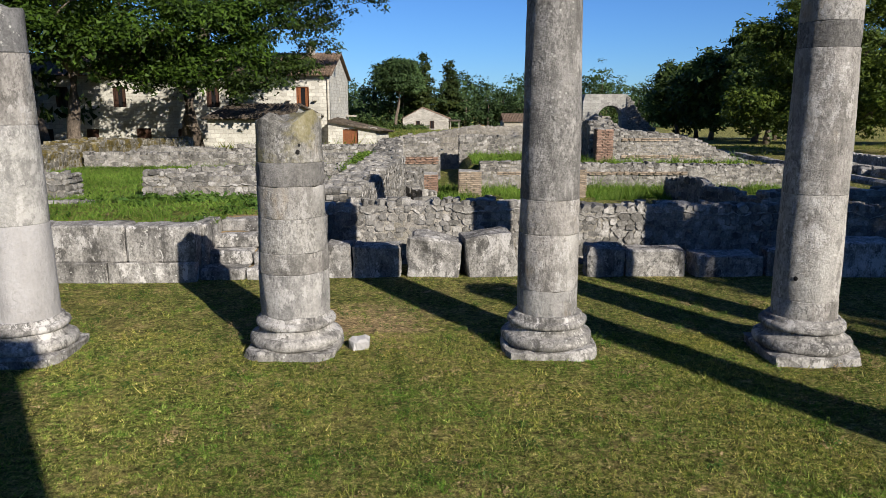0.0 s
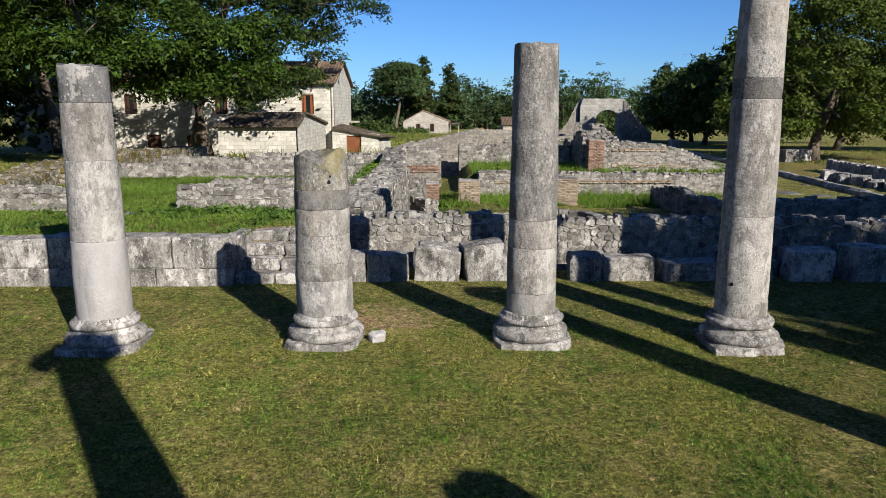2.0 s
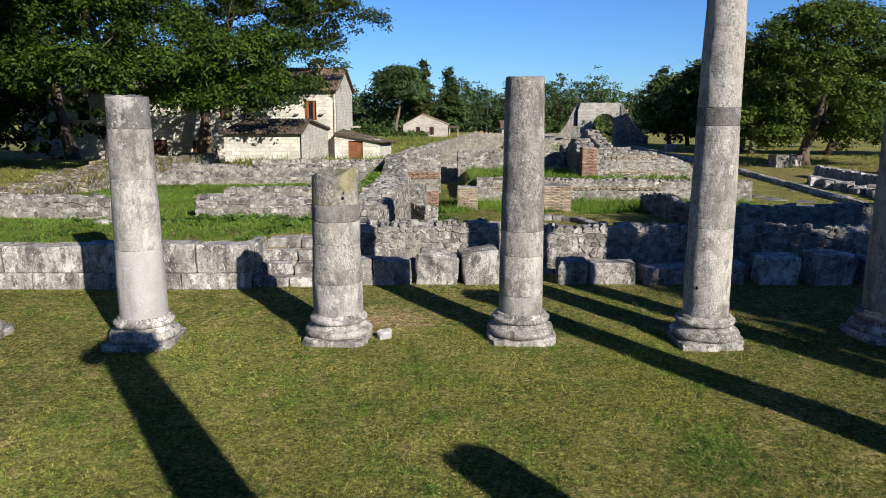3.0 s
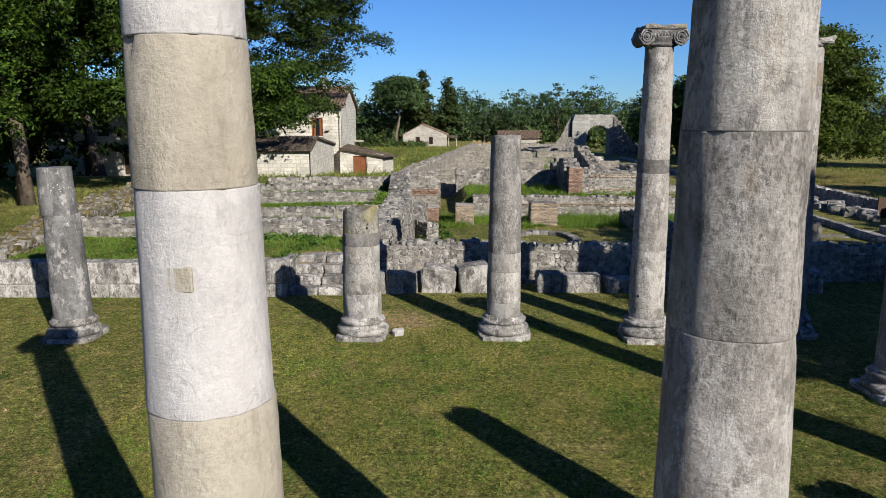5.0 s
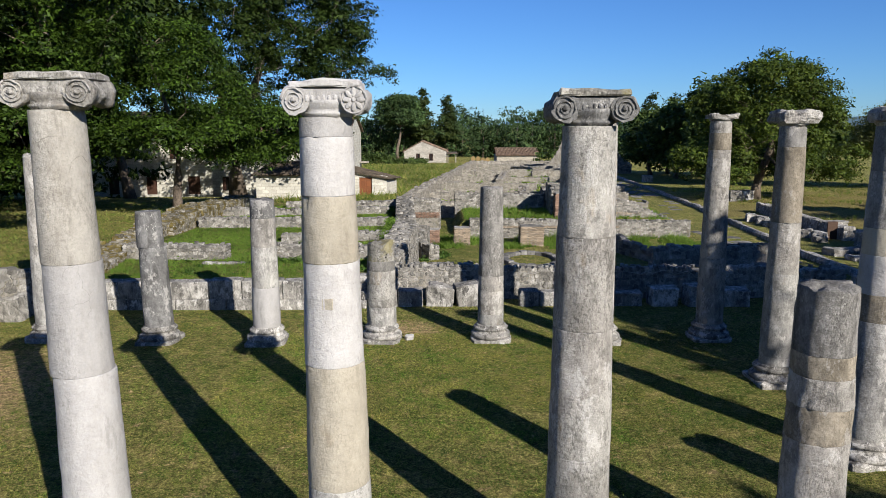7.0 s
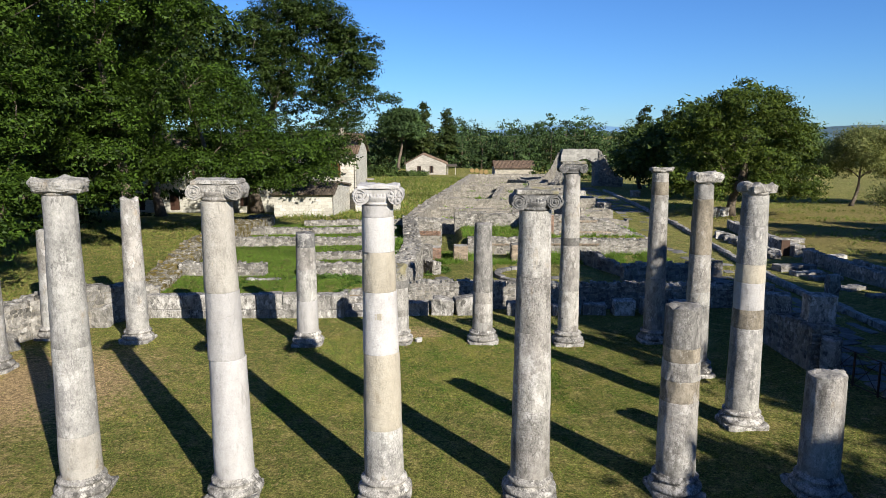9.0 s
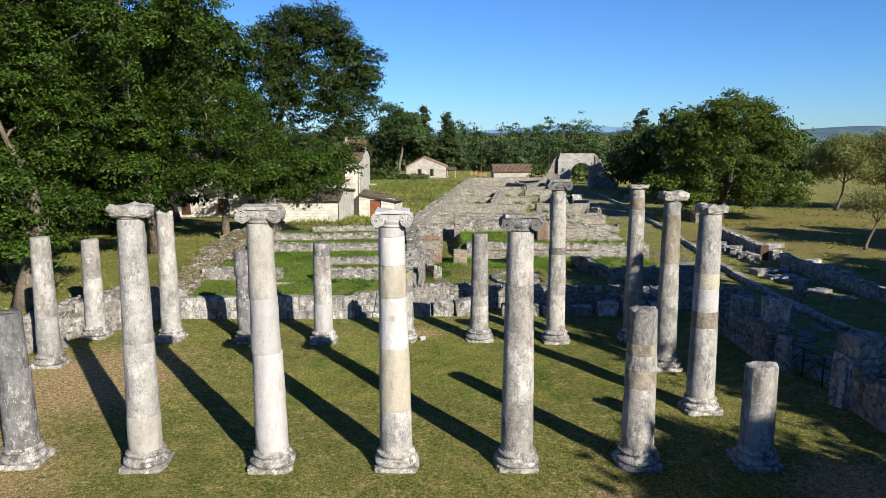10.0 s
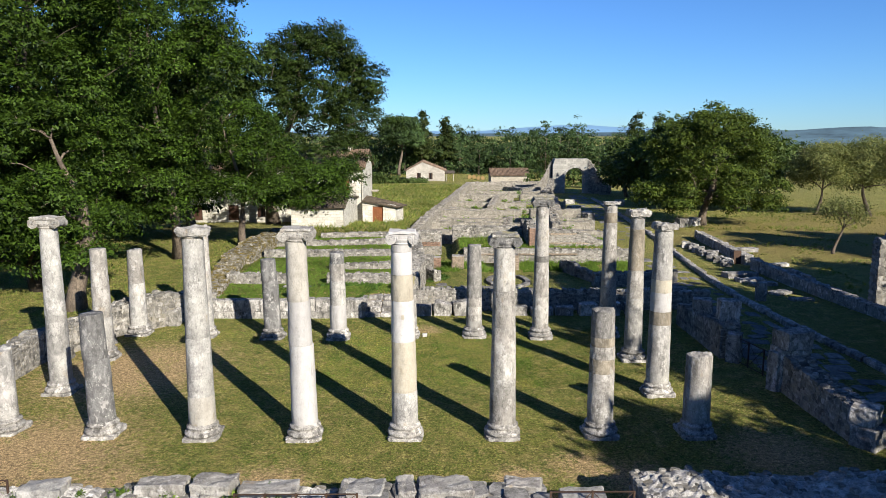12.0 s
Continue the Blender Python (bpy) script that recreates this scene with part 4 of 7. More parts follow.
for k, (xx, yy, h) in enumerate([(-2.02, 11.3, 0.95), (-2.1, 12.0, 0.98), (-2.06, 11.05, 0.62)]):
    block((xx, yy, -0.04), (0.34, 0.72 if k < 2 else 0.3, h), 50 + k, material=BLOCK, label="upright limestone block beside the steps")
block((-3.78, 11.5, 0.0), (0.3, 0.9, 0.84), 55, 0, material=BLOCK, label="upright limestone block beside the steps")
FALLEN = "fallen limestone block from the basilica lying against the wall"
for k, (x0, x1, h, dep, tu, ti) in enumerate([(-1.82, -1.42, 0.52, 0.5, 0, 0), (-1.40, -0.66, 0.5, 0.55, 0, 0), (-0.56, 0.26, 0.6, 0.6, -6, 6), (0.35, 1.14, 0.69, 0.6, 8, -7), (2.22, 2.80, 0.48, 0.5, 4, 3), (2.85, 3.76, 0.43, 0.5, -2, 0), (3.9, 4.95, 0.35, 0.55, 3, 2), (5.05, 5.9, 0.42, 0.55, -4, 0), (6.15, 6.95, 0.56, 0.6, 2, 0), (7.2, 8.0, 0.62, 0.6, 6, 3), (8.3, 9.1, 0.5, 0.6, -5, 0)]):
    block(((x0 + x1) / 2, 11.3, -0.05), (x1 - x0, dep, h + 0.04), 60 + k, tu, (0, ti), BLOCK, FALLEN, rough=0.07 if k in (2, 4) else 0.035)

wall("wall_north_rubble", (-2.2, 12.45), (12.6, 12.6), 0.55, [(0, 0.98), (3, 1.0), (6, 0.93), (9, 0.9), (15, 0.85)], RUBBLE, 0.1, 0.135, 300, None, 3, 0.05, "low rubble wall of grey field stones with earthy joints", capping=RUBBLE)
wall("wall_retaining", (-1.95, 12.9), (-1.55, 21), 0.95, [(0, 1.15), (8, 1.2)], RUBBLE, 0.11, 0.17, 300, None, 4, 0.08, "broad rubble wall with grass growing on its top", faces="both", capping=RUBBLE)
wall("wall_retaining_far", (-1.6, 21), (-2.3, 33.5), 0.9, [(0, 1.2), (6, 1.25), (12.6, 1.15)], RUBBLE, 0.12, 0.2, 80, None, 5, 0.08, "broad rubble wall with grass growing on its top", capping=RUBBLE)
wall("wall_room_a", (-5.95, 14.75), (-2.4, 14.95), 0.6, [(0, 1.3), (2, 1.26), (3.5, 1.2)], RUBBLE, 0.105, 0.15, 260, None, 6, 0.04, "low rubble wall across a grassy room", capping=RUBBLE)
wall("wall_room_b", (-11.0, 14.9), (-7.5, 14.85), 0.6, [(0, 1.3), (3.5, 1.25)], RUBBLE, 0.105, 0.15, 260, None, 7, 0.04, "low rubble wall across a grassy room", capping=RUBBLE)
wall("wall_mossy", (-11.1, 11.6), (-12.2, 20.5), 1.2, [(0, 0.95), (4, 1.1), (9, 1.2)], MOSSY, 0.115, 0.19, 200, None, 8, 0.1, "mossy rubble wall spreading into a bank", capping=MOSSY)
wall("wall_mossy_far", (-12.1, 20.2), (-12.0, 33), 1.7, [(0, 1.3), (6, 1.4), (12.5, 1.2)], MOSSY, 0.13, 0.19, 160, None, 9, 0.14, "mossy rubble wall spreading into a bank", capping=MOSSY)
wall("wall_room_c", (-11.0, 22.8), (-2.6, 23.4), 0.6, [(0, 1.2), (3, 1.15), (8.4, 1.1)], RUBBLE, 0.12, 0.2, 120, None, 10, 0.05, "low rubble wall across a grassy room")
wall("wall_room_d", (-12.0, 27.2), (-3.0, 28.5), 0.7, [(0, 1.15), (5, 1.0), (9, 1.05)], RUBBLE, 0.13, 0.22, 60, None, 11, 0.06, "low rubble wall across a grassy room")
wall("wall_room_e", (-9.0, 32.0), (-2.8, 33.2), 0.7, [(0, 0.95), (6, 0.9)], RUBBLE, 0.13, 0.22, 60, None, 12, 0.06, "low rubble wall across a grassy room")
wall("wall_room_f", (-6.4, 18.6), (-2.2, 19.0), 0.55, [(0, 1.05), (4, 1.1)], RUBBLE, 0.11, 0.18, 120, None, 13, 0.05, "low rubble wall across a grassy room")
for k, (xx, w) in enumerate([(-7.6, 0.8), (-6.9, 0.6)]):
    block((xx, 13.7, 0.68), (w, 0.3, 0.2), 90 + k, 2, material=BLOCK, label="long stone threshold slab set in the grass")

wall("wall_west", (-15.15, -4.5), (-15.15, 4.6), 0.7, [(0, 0.9), (4, 1.0), (9, 1.1)], RUBBLE, 0.13, 0.21, 150, None, 14, 0.1, "rough rubble wall of pale field stones")
wall("wall_west_bend", (-15.1, 4.5), (-13.75, 8.2), 0.7, [(0, 1.1), (4, 1.25)], RUBBLE, 0.13, 0.21, 150, None, 15, 0.1, "rough rubble wall of pale field stones")
wall("wall_west_corner", (-13.75, 8.2), (-10.9, 11.6), 0.8, [(0, 1.25), (2, 1.45), (4.4, 1.0)], RUBBLE, 0.15, 0.25, 160, None, 16, 0.14, "tumbled corner of a rubble wall")
for k, (xx, yy, s, h) in enumerate([(-12.0, 9.7, 0.7, 0.7), (-12.9, 8.7, 0.6, 0.55), (-13.6, 6.6, 0.7, 0.5), (-14.3, 4.9, 0.6, 0.45), (-11.2, 10.6, 0.8, 0.5), (-10.6, 11.0, 0.55, 0.8)]):
    block((xx, yy, -0.05), (s, s * 0.8, h), 100 + k, k * 37, (3, -4), RUBBLE, "rough limestone boulder at the foot of the wall", rough=0.12)

# east side with its piers and gate
wall("wall_east_a", (11.22, -2.9), (11.15, 0.9), 0.8, [(0, 0.95), (2, 1.0), (3.8, 1.2)], RUBBLE, 0.13, 0.2, 260, None, 17, 0.05, "low rubble wall in deep shade")
wall("wall_east_b", (10.5, 4.6), (10.5, 9.5), 0.75, [(0, 1.3), (3, 1.0), (5, 0.9)], RUBBLE, 0.14, 0.22, 200, None, 18, 0.06, "low rubble wall in deep shade")
for k, (xx, yy, s, z0, h) in enumerate([(10.45, 7.4, 0.75, 0.8, 0.85), (10.75, 5.5, 0.8, 0.9, 1.15), (11.15, 1.35, 1.0, -0.03, 1.45), (11.2, 1.3, 0.95, 1.42, 0.58), (10.7, 1.2, 0.5, -0.03, 1.35), (11.25, -3.1, 0.85, -0.03, 0.62), (11.2, -2.95, 0.8, 0.58, 0.5), (10.55, 4.3, 0.6, -0.03, 1.1)]):
    block((xx, yy, z0), (s, s * 0.85, h), 120 + k, k * 11 - 20, (0, 0), BLOCK, "large squared limestone block on the east wall", rough=0.05)

# south wall, seen from above at the end
wall("wall_south_a", (-13.5, -7.3), (-2.6, -7.25), 1.5, [(0, 0.6), (5, 0.7), (11, 0.6)], RUBBLE, 0.15, 0.2, 300, None, 19, 0.14, "broad ruined rubble wall with weeds in its joints", capping=CONCRETION)
wall("wall_south_b", (-2.4, -7.3), (1.9, -7.25), 1.3, [(0, 0.72), (4.3, 0.74)], PAVING, 0.25, 0.5, 200, None, 20, 0.05, "broad ruined wall of flat pale stones")
wall("wall_south_c", (4.0, -7.2), (16.0, -6.9), 1.9, [(0, 0.85), (1.2, 0.9), (2.2, 0.75), (12, 0.8)], RUBBLE, 0.15, 0.17, 300, None, 21, 0.12, "broad ruined rubble wall partly in shade", capping=CONCRETION)
for k, (xx, yy, w, d, h, tu) in enumerate([(-8.8, -6.95, 0.9, 0.6, 0.4, 4), (-6.35, -6.7, 1.1, 0.5, 0.36, 2), (-5.2, -6.75, 0.9, 0.7, 0.42, -5), (-4.0, -6.85, 1.25, 0.7, 0.3, 3), (-1.95, -6.85, 0.85, 0.8, 0.3, -3), (-1.05, -6.85, 0.4, 0.8, 0.34, 6), (-0.2, -6.95, 1.15, 0.8, 0.38, 4), (1.5, -6.7, 0.8, 0.5, 0.3, -6), (2.75, -7.1, 1.0, 0.7, 0.78, 3), (4.25, -6.55, 0.5, 0.5, 0.25, 20), (4.65, -6.5, 0.4, 0.4, 0.22, 50)]):
    zz = 0.52 if k != 8 else -0.05
    block((xx, yy, zz), (w, d, h), 140 + k, tu, (0, 0), PALE if k % 4 == 0 else GREY, "pale weathered limestone block on the ruined south wall", rough=0.06)


def railing(x0, x1, y, z, h=0.55, bays=3):
    r = thing("iron_railing", "low rusty iron railing with crossed bars", "railing", (0, 0, 0))
    n = bays
    for i in range(n + 1):
        bm = bmesh.new()
        xx = x0 + (x1 - x0) * i / n
        box(bm, xx - 0.02, xx + 0.02, y - 0.02, y + 0.02, z, z + h)
        part("post", bm, RUST, r)
    for zz in (z + h - 0.02, z + 0.06):
        bm = bmesh.new()
        box(bm, x0, x1, y - 0.012, y + 0.012, zz - 0.012, zz + 0.012)
        part("rail", bm, RUST, r)
    for i in range(n):
        a, b = x0 + (x1 - x0) * i / n, x0 + (x1 - x0) * (i + 1) / n
        for p, q in ((a, b), (b, a)):
            bm = bmesh.new()
            tube(bm, [Vector((p, y, z + 0.06)), Vector((q, y, z + h - 0.02))], [0.009, 0.009], 6)
            part("brace", bm, RUST, r)
    return r


railing(-4.5, -2.0, -7.75, 0.55, 0.55, 4)
railing(2.0, 3.75, -7.4, 0.0, 0.95, 2)
railing(-11.4, -9.6, -6.9, 0.5, 0.5, 2)
east_rail = railing(0, 2.6, 0, 0, 0.95, 3)
east_rail.matrix_world = pose(11.05, 1.75, 0.0, 0, 0, 101)

# ---- sunken rooms north of the basilica ----
def pier(x, y, z, w, d, h, seed, material=PALEBRICK, label="square brick pier with thin pale courses", limit=300):
    ob = thing("brick_pier", label, "pier", (x, y, z), 0, "brick piers", )
    bm = bmesh.new()
    box(bm, -w / 2 + 0.03, w / 2 - 0.03, -d / 2 + 0.03, d / 2 - 0.03, -0.05, h - 0.03)
    part("core", bm, MORTAR, ob)
    rs = random.Random(seed)
    protos = STONES[material.name]
    n = int(h / 0.062)
    for k in range(n):
        zz = (k + 0.5) * h / n
        for side in range(4):
            length = w if side % 2 == 0 else d
            m = 3 if k % 2 else 2
            for j in range(m):
                bl = length / m
                s = -length / 2 + (j + 0.5) * bl
                off = (d if side % 2 == 0 else w) / 2 - 0.05
                q = Matrix.Rotation(side * math.pi / 2, 4, "Z") @ Matrix.Translation((s, -off + rs.uniform(-0.008, 0.004), zz))
                b = new("brick", rs.choice(protos))
                b.parent = ob
                b.matrix_local = q @ Matrix.Diagonal((bl * 0.97, 0.11, h / n * 0.9, 1))
    top = part("coping", block_bm(w * 0.96, d * 0.96, 0.07, seed, 0.04, 4, 0.02), RUBBLE, ob)
    top.location = (0, 0, h - 0.05)
    return ob


pier(0.92, 25.3, -0.45, 0.78, 0.75, 0.86, 3)
pier(4.3, 25.2, -0.45, 1.15, 0.8, 0.95, 4, PALEBRICK, "broad brick pier with a broken flank")
pier(-0.55, 25.4, -0.45, 0.75, 0.7, 0.75, 5, BRICK, "square brick pier of reddish courses")
low_step = wall("wall_step", (1.4, 27.5), (12.8, 27.6), 0.5, [(0, 0.55), (4, 0.5), (11.5, 0.4)], RUBBLE, 0.1, 0.2, 120, None, 22, 0.05, "low terrace wall of rubble with brick courses")
inner = wall("wall_inner_a", (-2.0, 30.6), (-0.15, 30.6), 0.6, [(0, 1.3), (2, 1.25)], RUBBLE, 0.11, 0.22, 60, None, 23, 0.05, "ruined inner wall with a brick band")
wall("wall_inner_b", (0.75, 33.6), (6.0, 33.7), 0.6, [(0, 1.3), (5.3, 1.2)], RUBBLE, 0.11, 0.22, 80, None, 24, 0.05, "ruined inner wall of coursed rubble")
stepped = wall("wall_stepped", (6.55, 29.3), (12.5, 29.2), 0.6, [(0, 1.66), (1.9, 1.55), (3.4, 1.3), (4.2, 0.95), (5.0, 0.6), (5.6, 0.42), (6, 0.25)], RUBBLE, 0.085, 0.2, 260, None, 25, 0.05, "coursed rubble wall stepping down, patched with yellow brick")
wall("wall_lump", (6.35, 30.0), (6.6, 36.5), 0.75, [(0, 1.75), (1.4, 2.0), (2.2, 1.8), (3.2, 1.5), (6.5, 1.2)], RUBBLE, 0.2, 0.34, 80, None, 26, 0.22, "jagged remnant of a tall rubble wall")
pier(6.35, 29.25, 0.35, 0.66, 0.64, 1.36, 7, BRICK, "orange brick quoin at the end of a ruined wall")
brick_band(stepped, 7.0, 10.6, 28.99, (0.62, 0.68), PALEBRICK, 1)
brick_band(stepped, 7.0, 9.2, 28.99, (1.28, 1.34), PALEBRICK, 2)
brick_band(low_step, 2.0, 9.0, 27.28, (0.12, 0.18), PALEBRICK, 3)
brick_band(inner, -1.9, -0.3, 30.3, (0.3, 0.36, 0.42, 0.48, 0.54), BRICK, 4)
wall("wall_diagonal", (7.6, 24.6), (9.3, 19.6), 0.36, [(0, 0.2), (1, 0.35), (5.2, -0.1)], RUBBLE, 0.16, 0.3, 60, None, 27, 0.1, "low fallen wall crossing the grass")
wall("wall_pit_east", (8.6, 19.6), (13.4, 19.9), 0.6, [(0, 0.35), (4.8, 0.4)], RUBBLE, 0.16, 0.3, 80, None, 28, 0.08, "low rubble wall in the shade")
wall("wall_apse", (-1.2, 22.5), (-0.4, 21.2), 0.5, [(0, 0.3), (1.5, 0.1)], RUBBLE, 0.14, 0.24, 60, None, 29, 0.1, "crumbled end of a curved rubble wall")
wall("wall_apse_back", (-1.3, 22.4), (-0.9, 25.0), 0.5, [(0, 0.45), (2.6, 0.5)], RUBBLE, 0.14, 0.24, 60, None, 30, 0.1, "crumbled rubble wall beside a brick pier")

basin = thing("stone_basin", "sunken oval basin ringed with worn kerb stones", "basin", (3.8, 20.9, -0.45))
for k in range(20):
    a0, a1 = 2 * math.pi * k / 20, 2 * math.pi * (k + 0.94) / 20
    bm = bmesh.new()
    vs = [bm.verts.new((rx * math.cos(a), ry * math.sin(a), z)) for z in (-0.06, 0.13 + 0.02 * (k * 7 % 3)) for rx, ry, a in ((1.0, 1.5, a0), (1.32, 1.85, a0), (1.32, 1.85, a1), (1.0, 1.5, a1))]
    for q in ((3, 2, 1, 0), (4, 5, 6, 7), (0, 1, 5, 4), (1, 2, 6, 5), (2, 3, 7, 6), (3, 0, 4, 7)):
        bm.faces.new([vs[i] for i in q])
    bmesh.ops.recalc_face_normals(bm, faces=bm.faces)
    bmesh.ops.bevel(bm, geom=list(bm.edges), offset=0.02, segments=1, affect="EDGES")
    part("kerb_stone", bm, PAVING, basin)
pit_floor = thing("paving", "worn stone slabs set in the floor of the sunken room", "paving", (0, 0, 0), kind="structure")
rs = random.Random(31)
slabs = []
for i in range(9):
    for j in range(3):
        xx, yy = -0.2 + 0.72 * i + rs.uniform(-0.08, 0.08), 18.6 + 0.85 * j + rs.uniform(-0.1, 0.1)
        if ((xx - 3.8) / 1.6) ** 2 + ((yy - 20.9) / 2.1) ** 2 < 1 or rs.random() < 0.25:
            continue
        slabs.append(Matrix.LocRotScale((xx, yy, ground_z(xx, yy) - 0.03), Euler((0, 0, rs.uniform(-0.1, 0.1))), None) @ Matrix.Rotation(math.pi / 2, 4, "X") @ Matrix.Diagonal((0.68, 0.1, 0.8, 1)))
lay(pit_floor, slabs, PAVING, 60, "paving_slab", (3, 20))

# ---- ruined quarter beyond: cross walls and long walls ----
k = 0
y = 36.0
while y < 106:
    xl, xr = retaining_x(y) + 0.2, field_right(y) - 0.5
    h = ground_z((xl + xr) / 2, y) + (0.95, 0.6, 0.8, 0.5)[k % 4]
    split = xl + (xr - xl) * (0.62, 0.45, 0.7, 0.5)[k % 4]
    wall("wall_quarter", (xl, y), (split - 0.6, y + 0.2), 0.95, [(0, h + 0.15), (3, h), (12, h - 0.1)], FIELDRUBBLE, 0.13, 0.25, 0, None, 40 + k, 0.1, "long low ruin wall of grey rubble", faces="right", cap=False)
    wall("wall_quarter", (split + 0.4, y + 0.6), (xr, y + 0.8), 0.95, [(0, h - 0.1), (4, h), (10, h - 0.2)], FIELDRUBBLE, 0.13, 0.25, 0, None, 60 + k, 0.1, "long low ruin wall of grey rubble", faces="right", cap=False)
    y += (3.6, 4.4, 5.0)[k % 3] * (1 + (y - 36) / 90)
    k += 1
wall("wall_quarter_west", (-2.1, 34.0), (-1.0, 48.0), 0.8, [(0, 1.1), (14, 0.8)], FIELDRUBBLE, 0.2, 0.4, 0, None, 81, 0.1, "long rubble wall along the grassy slope")
wall("wall_quarter_west_far", (-1.0, 48.0), (4.9, 102.0), 0.8, [(0, 0.8), (25, 0.4), (54, 0.0)], FIELDRUBBLE, 0.17, 0.32, 0, None, 82, 0.1, "long rubble wall along the grassy slope")
wall("wall_quarter_long", (9.3, 37.0), (10.0, 47.5), 0.8, [(0, 0.9), (7, 1.6), (9, 1.9), (10.5, 1.9)], FIELDRUBBLE, 0.2, 0.4, 0, None, 83, 0.12, "taller rubble wall running back among the ruins")
wall("wall_quarter_long_b", (5.0, 35.0), (5.6, 40.0), 0.7, [(0, 1.0), (5, 1.2)], FIELDRUBBLE, 0.2, 0.4, 0, None, 84, 0.12, "rubble wall running back among the ruins")
wall("wall_quarter_long_c", (11.8, 52.0), (13.6, 66.0), 0.7, [(0, 0.4), (14, 0.7)], FIELDRUBBLE, 0.2, 0.4, 0, None, 85, 0.12, "rubble wall running back among the ruins")
wall("wall_quarter_long_d", (5.5, 60.0), (7.5, 76.0), 0.7, [(0, 0.2), (16, 0.0)], FIELDRUBBLE, 0.2, 0.4, 0, None, 86, 0.12, "rubble wall running back among the ruins")
wall("wall_quarter_end", (4.5, 104.5), (17.5, 108.0), 0.8, [(0, -0.2), (13, -0.3)], FIELDRUBBLE, 0.17, 0.32, 0, None, 87, 0.1, "low rubble wall before the far sheds")

# ---- paved road, its kerb and the wall on its far side ----
def road_left(y):
    return interp(y, [(-12, 10.9), (9, 10.9), (20, 12.7), (30, 13.3), (48, 15.2), (82, 18.3), (110, 21.2)])


def road_right(y):
    return interp(y, [(-12, 15.5), (3.5, 15.4), (9, 14.95), (12, 14.93), (15.8, 15.2), (21.4, 15.75), (40, 17.9), (82, 21.4), (110, 24.4)])


road = thing("road", "ancient road paved with worn grey limestone slabs", "road", (0, 0, 0), kind="structure")
slabs = []
rs = random.Random(9)
y = -8.0
while y < 100:
    d = rs.uniform(0.5, 0.9)
    xa, xb = road_left(y) + 0.2, road_right(y) - 0.45
    while xa < xb - 0.2:
        w = min(rs.uniform(0.6, 1.3), xb - xa)
        keep = 0.58 if y < 22 else 0.12 if y < 50 else 0.6
        if rs.random() > keep:
            xa += w
            continue
        zz = ground_z(xa + w / 2, y + d / 2)
        slabs.append(Matrix.LocRotScale((xa + w / 2, y + d / 2, zz - 0.045 + rs.uniform(-0.015, 0.015)), Euler((rs.uniform(-0.02, 0.02), rs.uniform(-0.02, 0.02), rs.uniform(-0.25, 0.25))), (w * rs.uniform(0.8, 1.0), d * rs.uniform(0.8, 1.0), 0.14)))
        xa += w
    y += d
lay(road, slabs, PAVING, 260, "paving_slab", (12, 8), "worn paving slabs")
kerbs = []
y = -8.0
while y < 80:
    d = rs.uniform(0.8, 1.5)
    xx = road_right(y + d / 2)
    kerbs.append(Matrix.LocRotScale((xx, y + d / 2, ground_z(xx, y) + 0.05), Euler((0, 0, rs.uniform(-0.04, 0.04))), (0.4, d * 0.97, 0.36)))
    y += d
kerb = thing("kerb", "raised kerb of long limestone blocks beside the road", "kerb", (0, 0, 0), kind="structure")
lay(kerb, kerbs, BLOCK, 80, "kerb_stone", (15, 10), "kerb stones")
FARWALL = "low stone wall with a flat coping beyond the road"
wall("wall_road_a", (19.75, 6.0), (19.75, 17.0), 0.6, [(0, 0.5), (11, 0.42)], BLOCK, 0.25, 0.5, 60, None, 31, 0.03, FARWALL)
wall("wall_road_b", (19.75, 17.0), (19.9, 24.2), 0.6, [(0, 0.4), (7, 0.3)], BLOCK, 0.25, 0.5, 60, None, 32, 0.03, FARWALL)
wall("wall_road_c", (20.1, 25.6), (21.3, 38.5), 0.6, [(0, 0.28), (13, 0.15)], BLOCK, 0.25, 0.5, 40, None, 33, 0.03, FARWALL)
for k in range(17):
    yy = 25.2 + k * 0.56
    xx = 18.45 + (yy - 25) * 0.02 + (k * 7 % 5) * 0.12
    block((xx, yy, ground_z(xx, yy) - 0.05), (0.6 + 0.1 * (k % 3), 0.5, 0.32 + 0.06 * (k % 4)), 200 + k, k * 47, (0, 0), BLOCK, "loose limestone block in a row beside the road", rough=0.08, cuts=2, group="row of loose blocks")
for k, (xx, yy, w, d, h, tu) in enumerate([(17.9, 21.6, 2.0, 0.8, 0.35, 8), (17.95, 20.2, 1.7, 0.6, 0.25, 5), (18.1, 18.9, 1.5, 0.6, 0.25, 8), (16.0, 14.5, 0.45, 0.45, 1.05, 0), (17.85, 16.3, 1.3, 0.7, 0.2, 30), (18.1, 14.5, 1.2, 0.5, 0.2, 10), (22.4, 31.5, 1.5, 0.8, 0.35, 10), (21.6, 34.3, 1.0, 0.7, 0.3, 30), (21.9, 25.3, 1.4, 0.5, 0.25, 5), (27.0, 22.6, 1.2, 0.6, 0.35, 25), (23.9, 47.6, 1.6, 0.9, 0.8, 40), (22.6, 46.5, 1.0, 0.9, 0.9, 10)]):
    block((xx, yy, ground_z(xx, yy) - 0.05), (w, d, h), 230 + k, tu, (0, 0), BLOCK, "limestone block lying on the grass by the road", rough=0.07)
sign = thing("info_post", "rusty steel information post", "sign", (19.55, 26.2, ground_z(19.55, 26.2)))
bm = bmesh.new()
box(bm, -0.25, 0.25, -0.04, 0.04, 0.0, 0.9, 0.01)
part("panel", bm, RUST, sign)


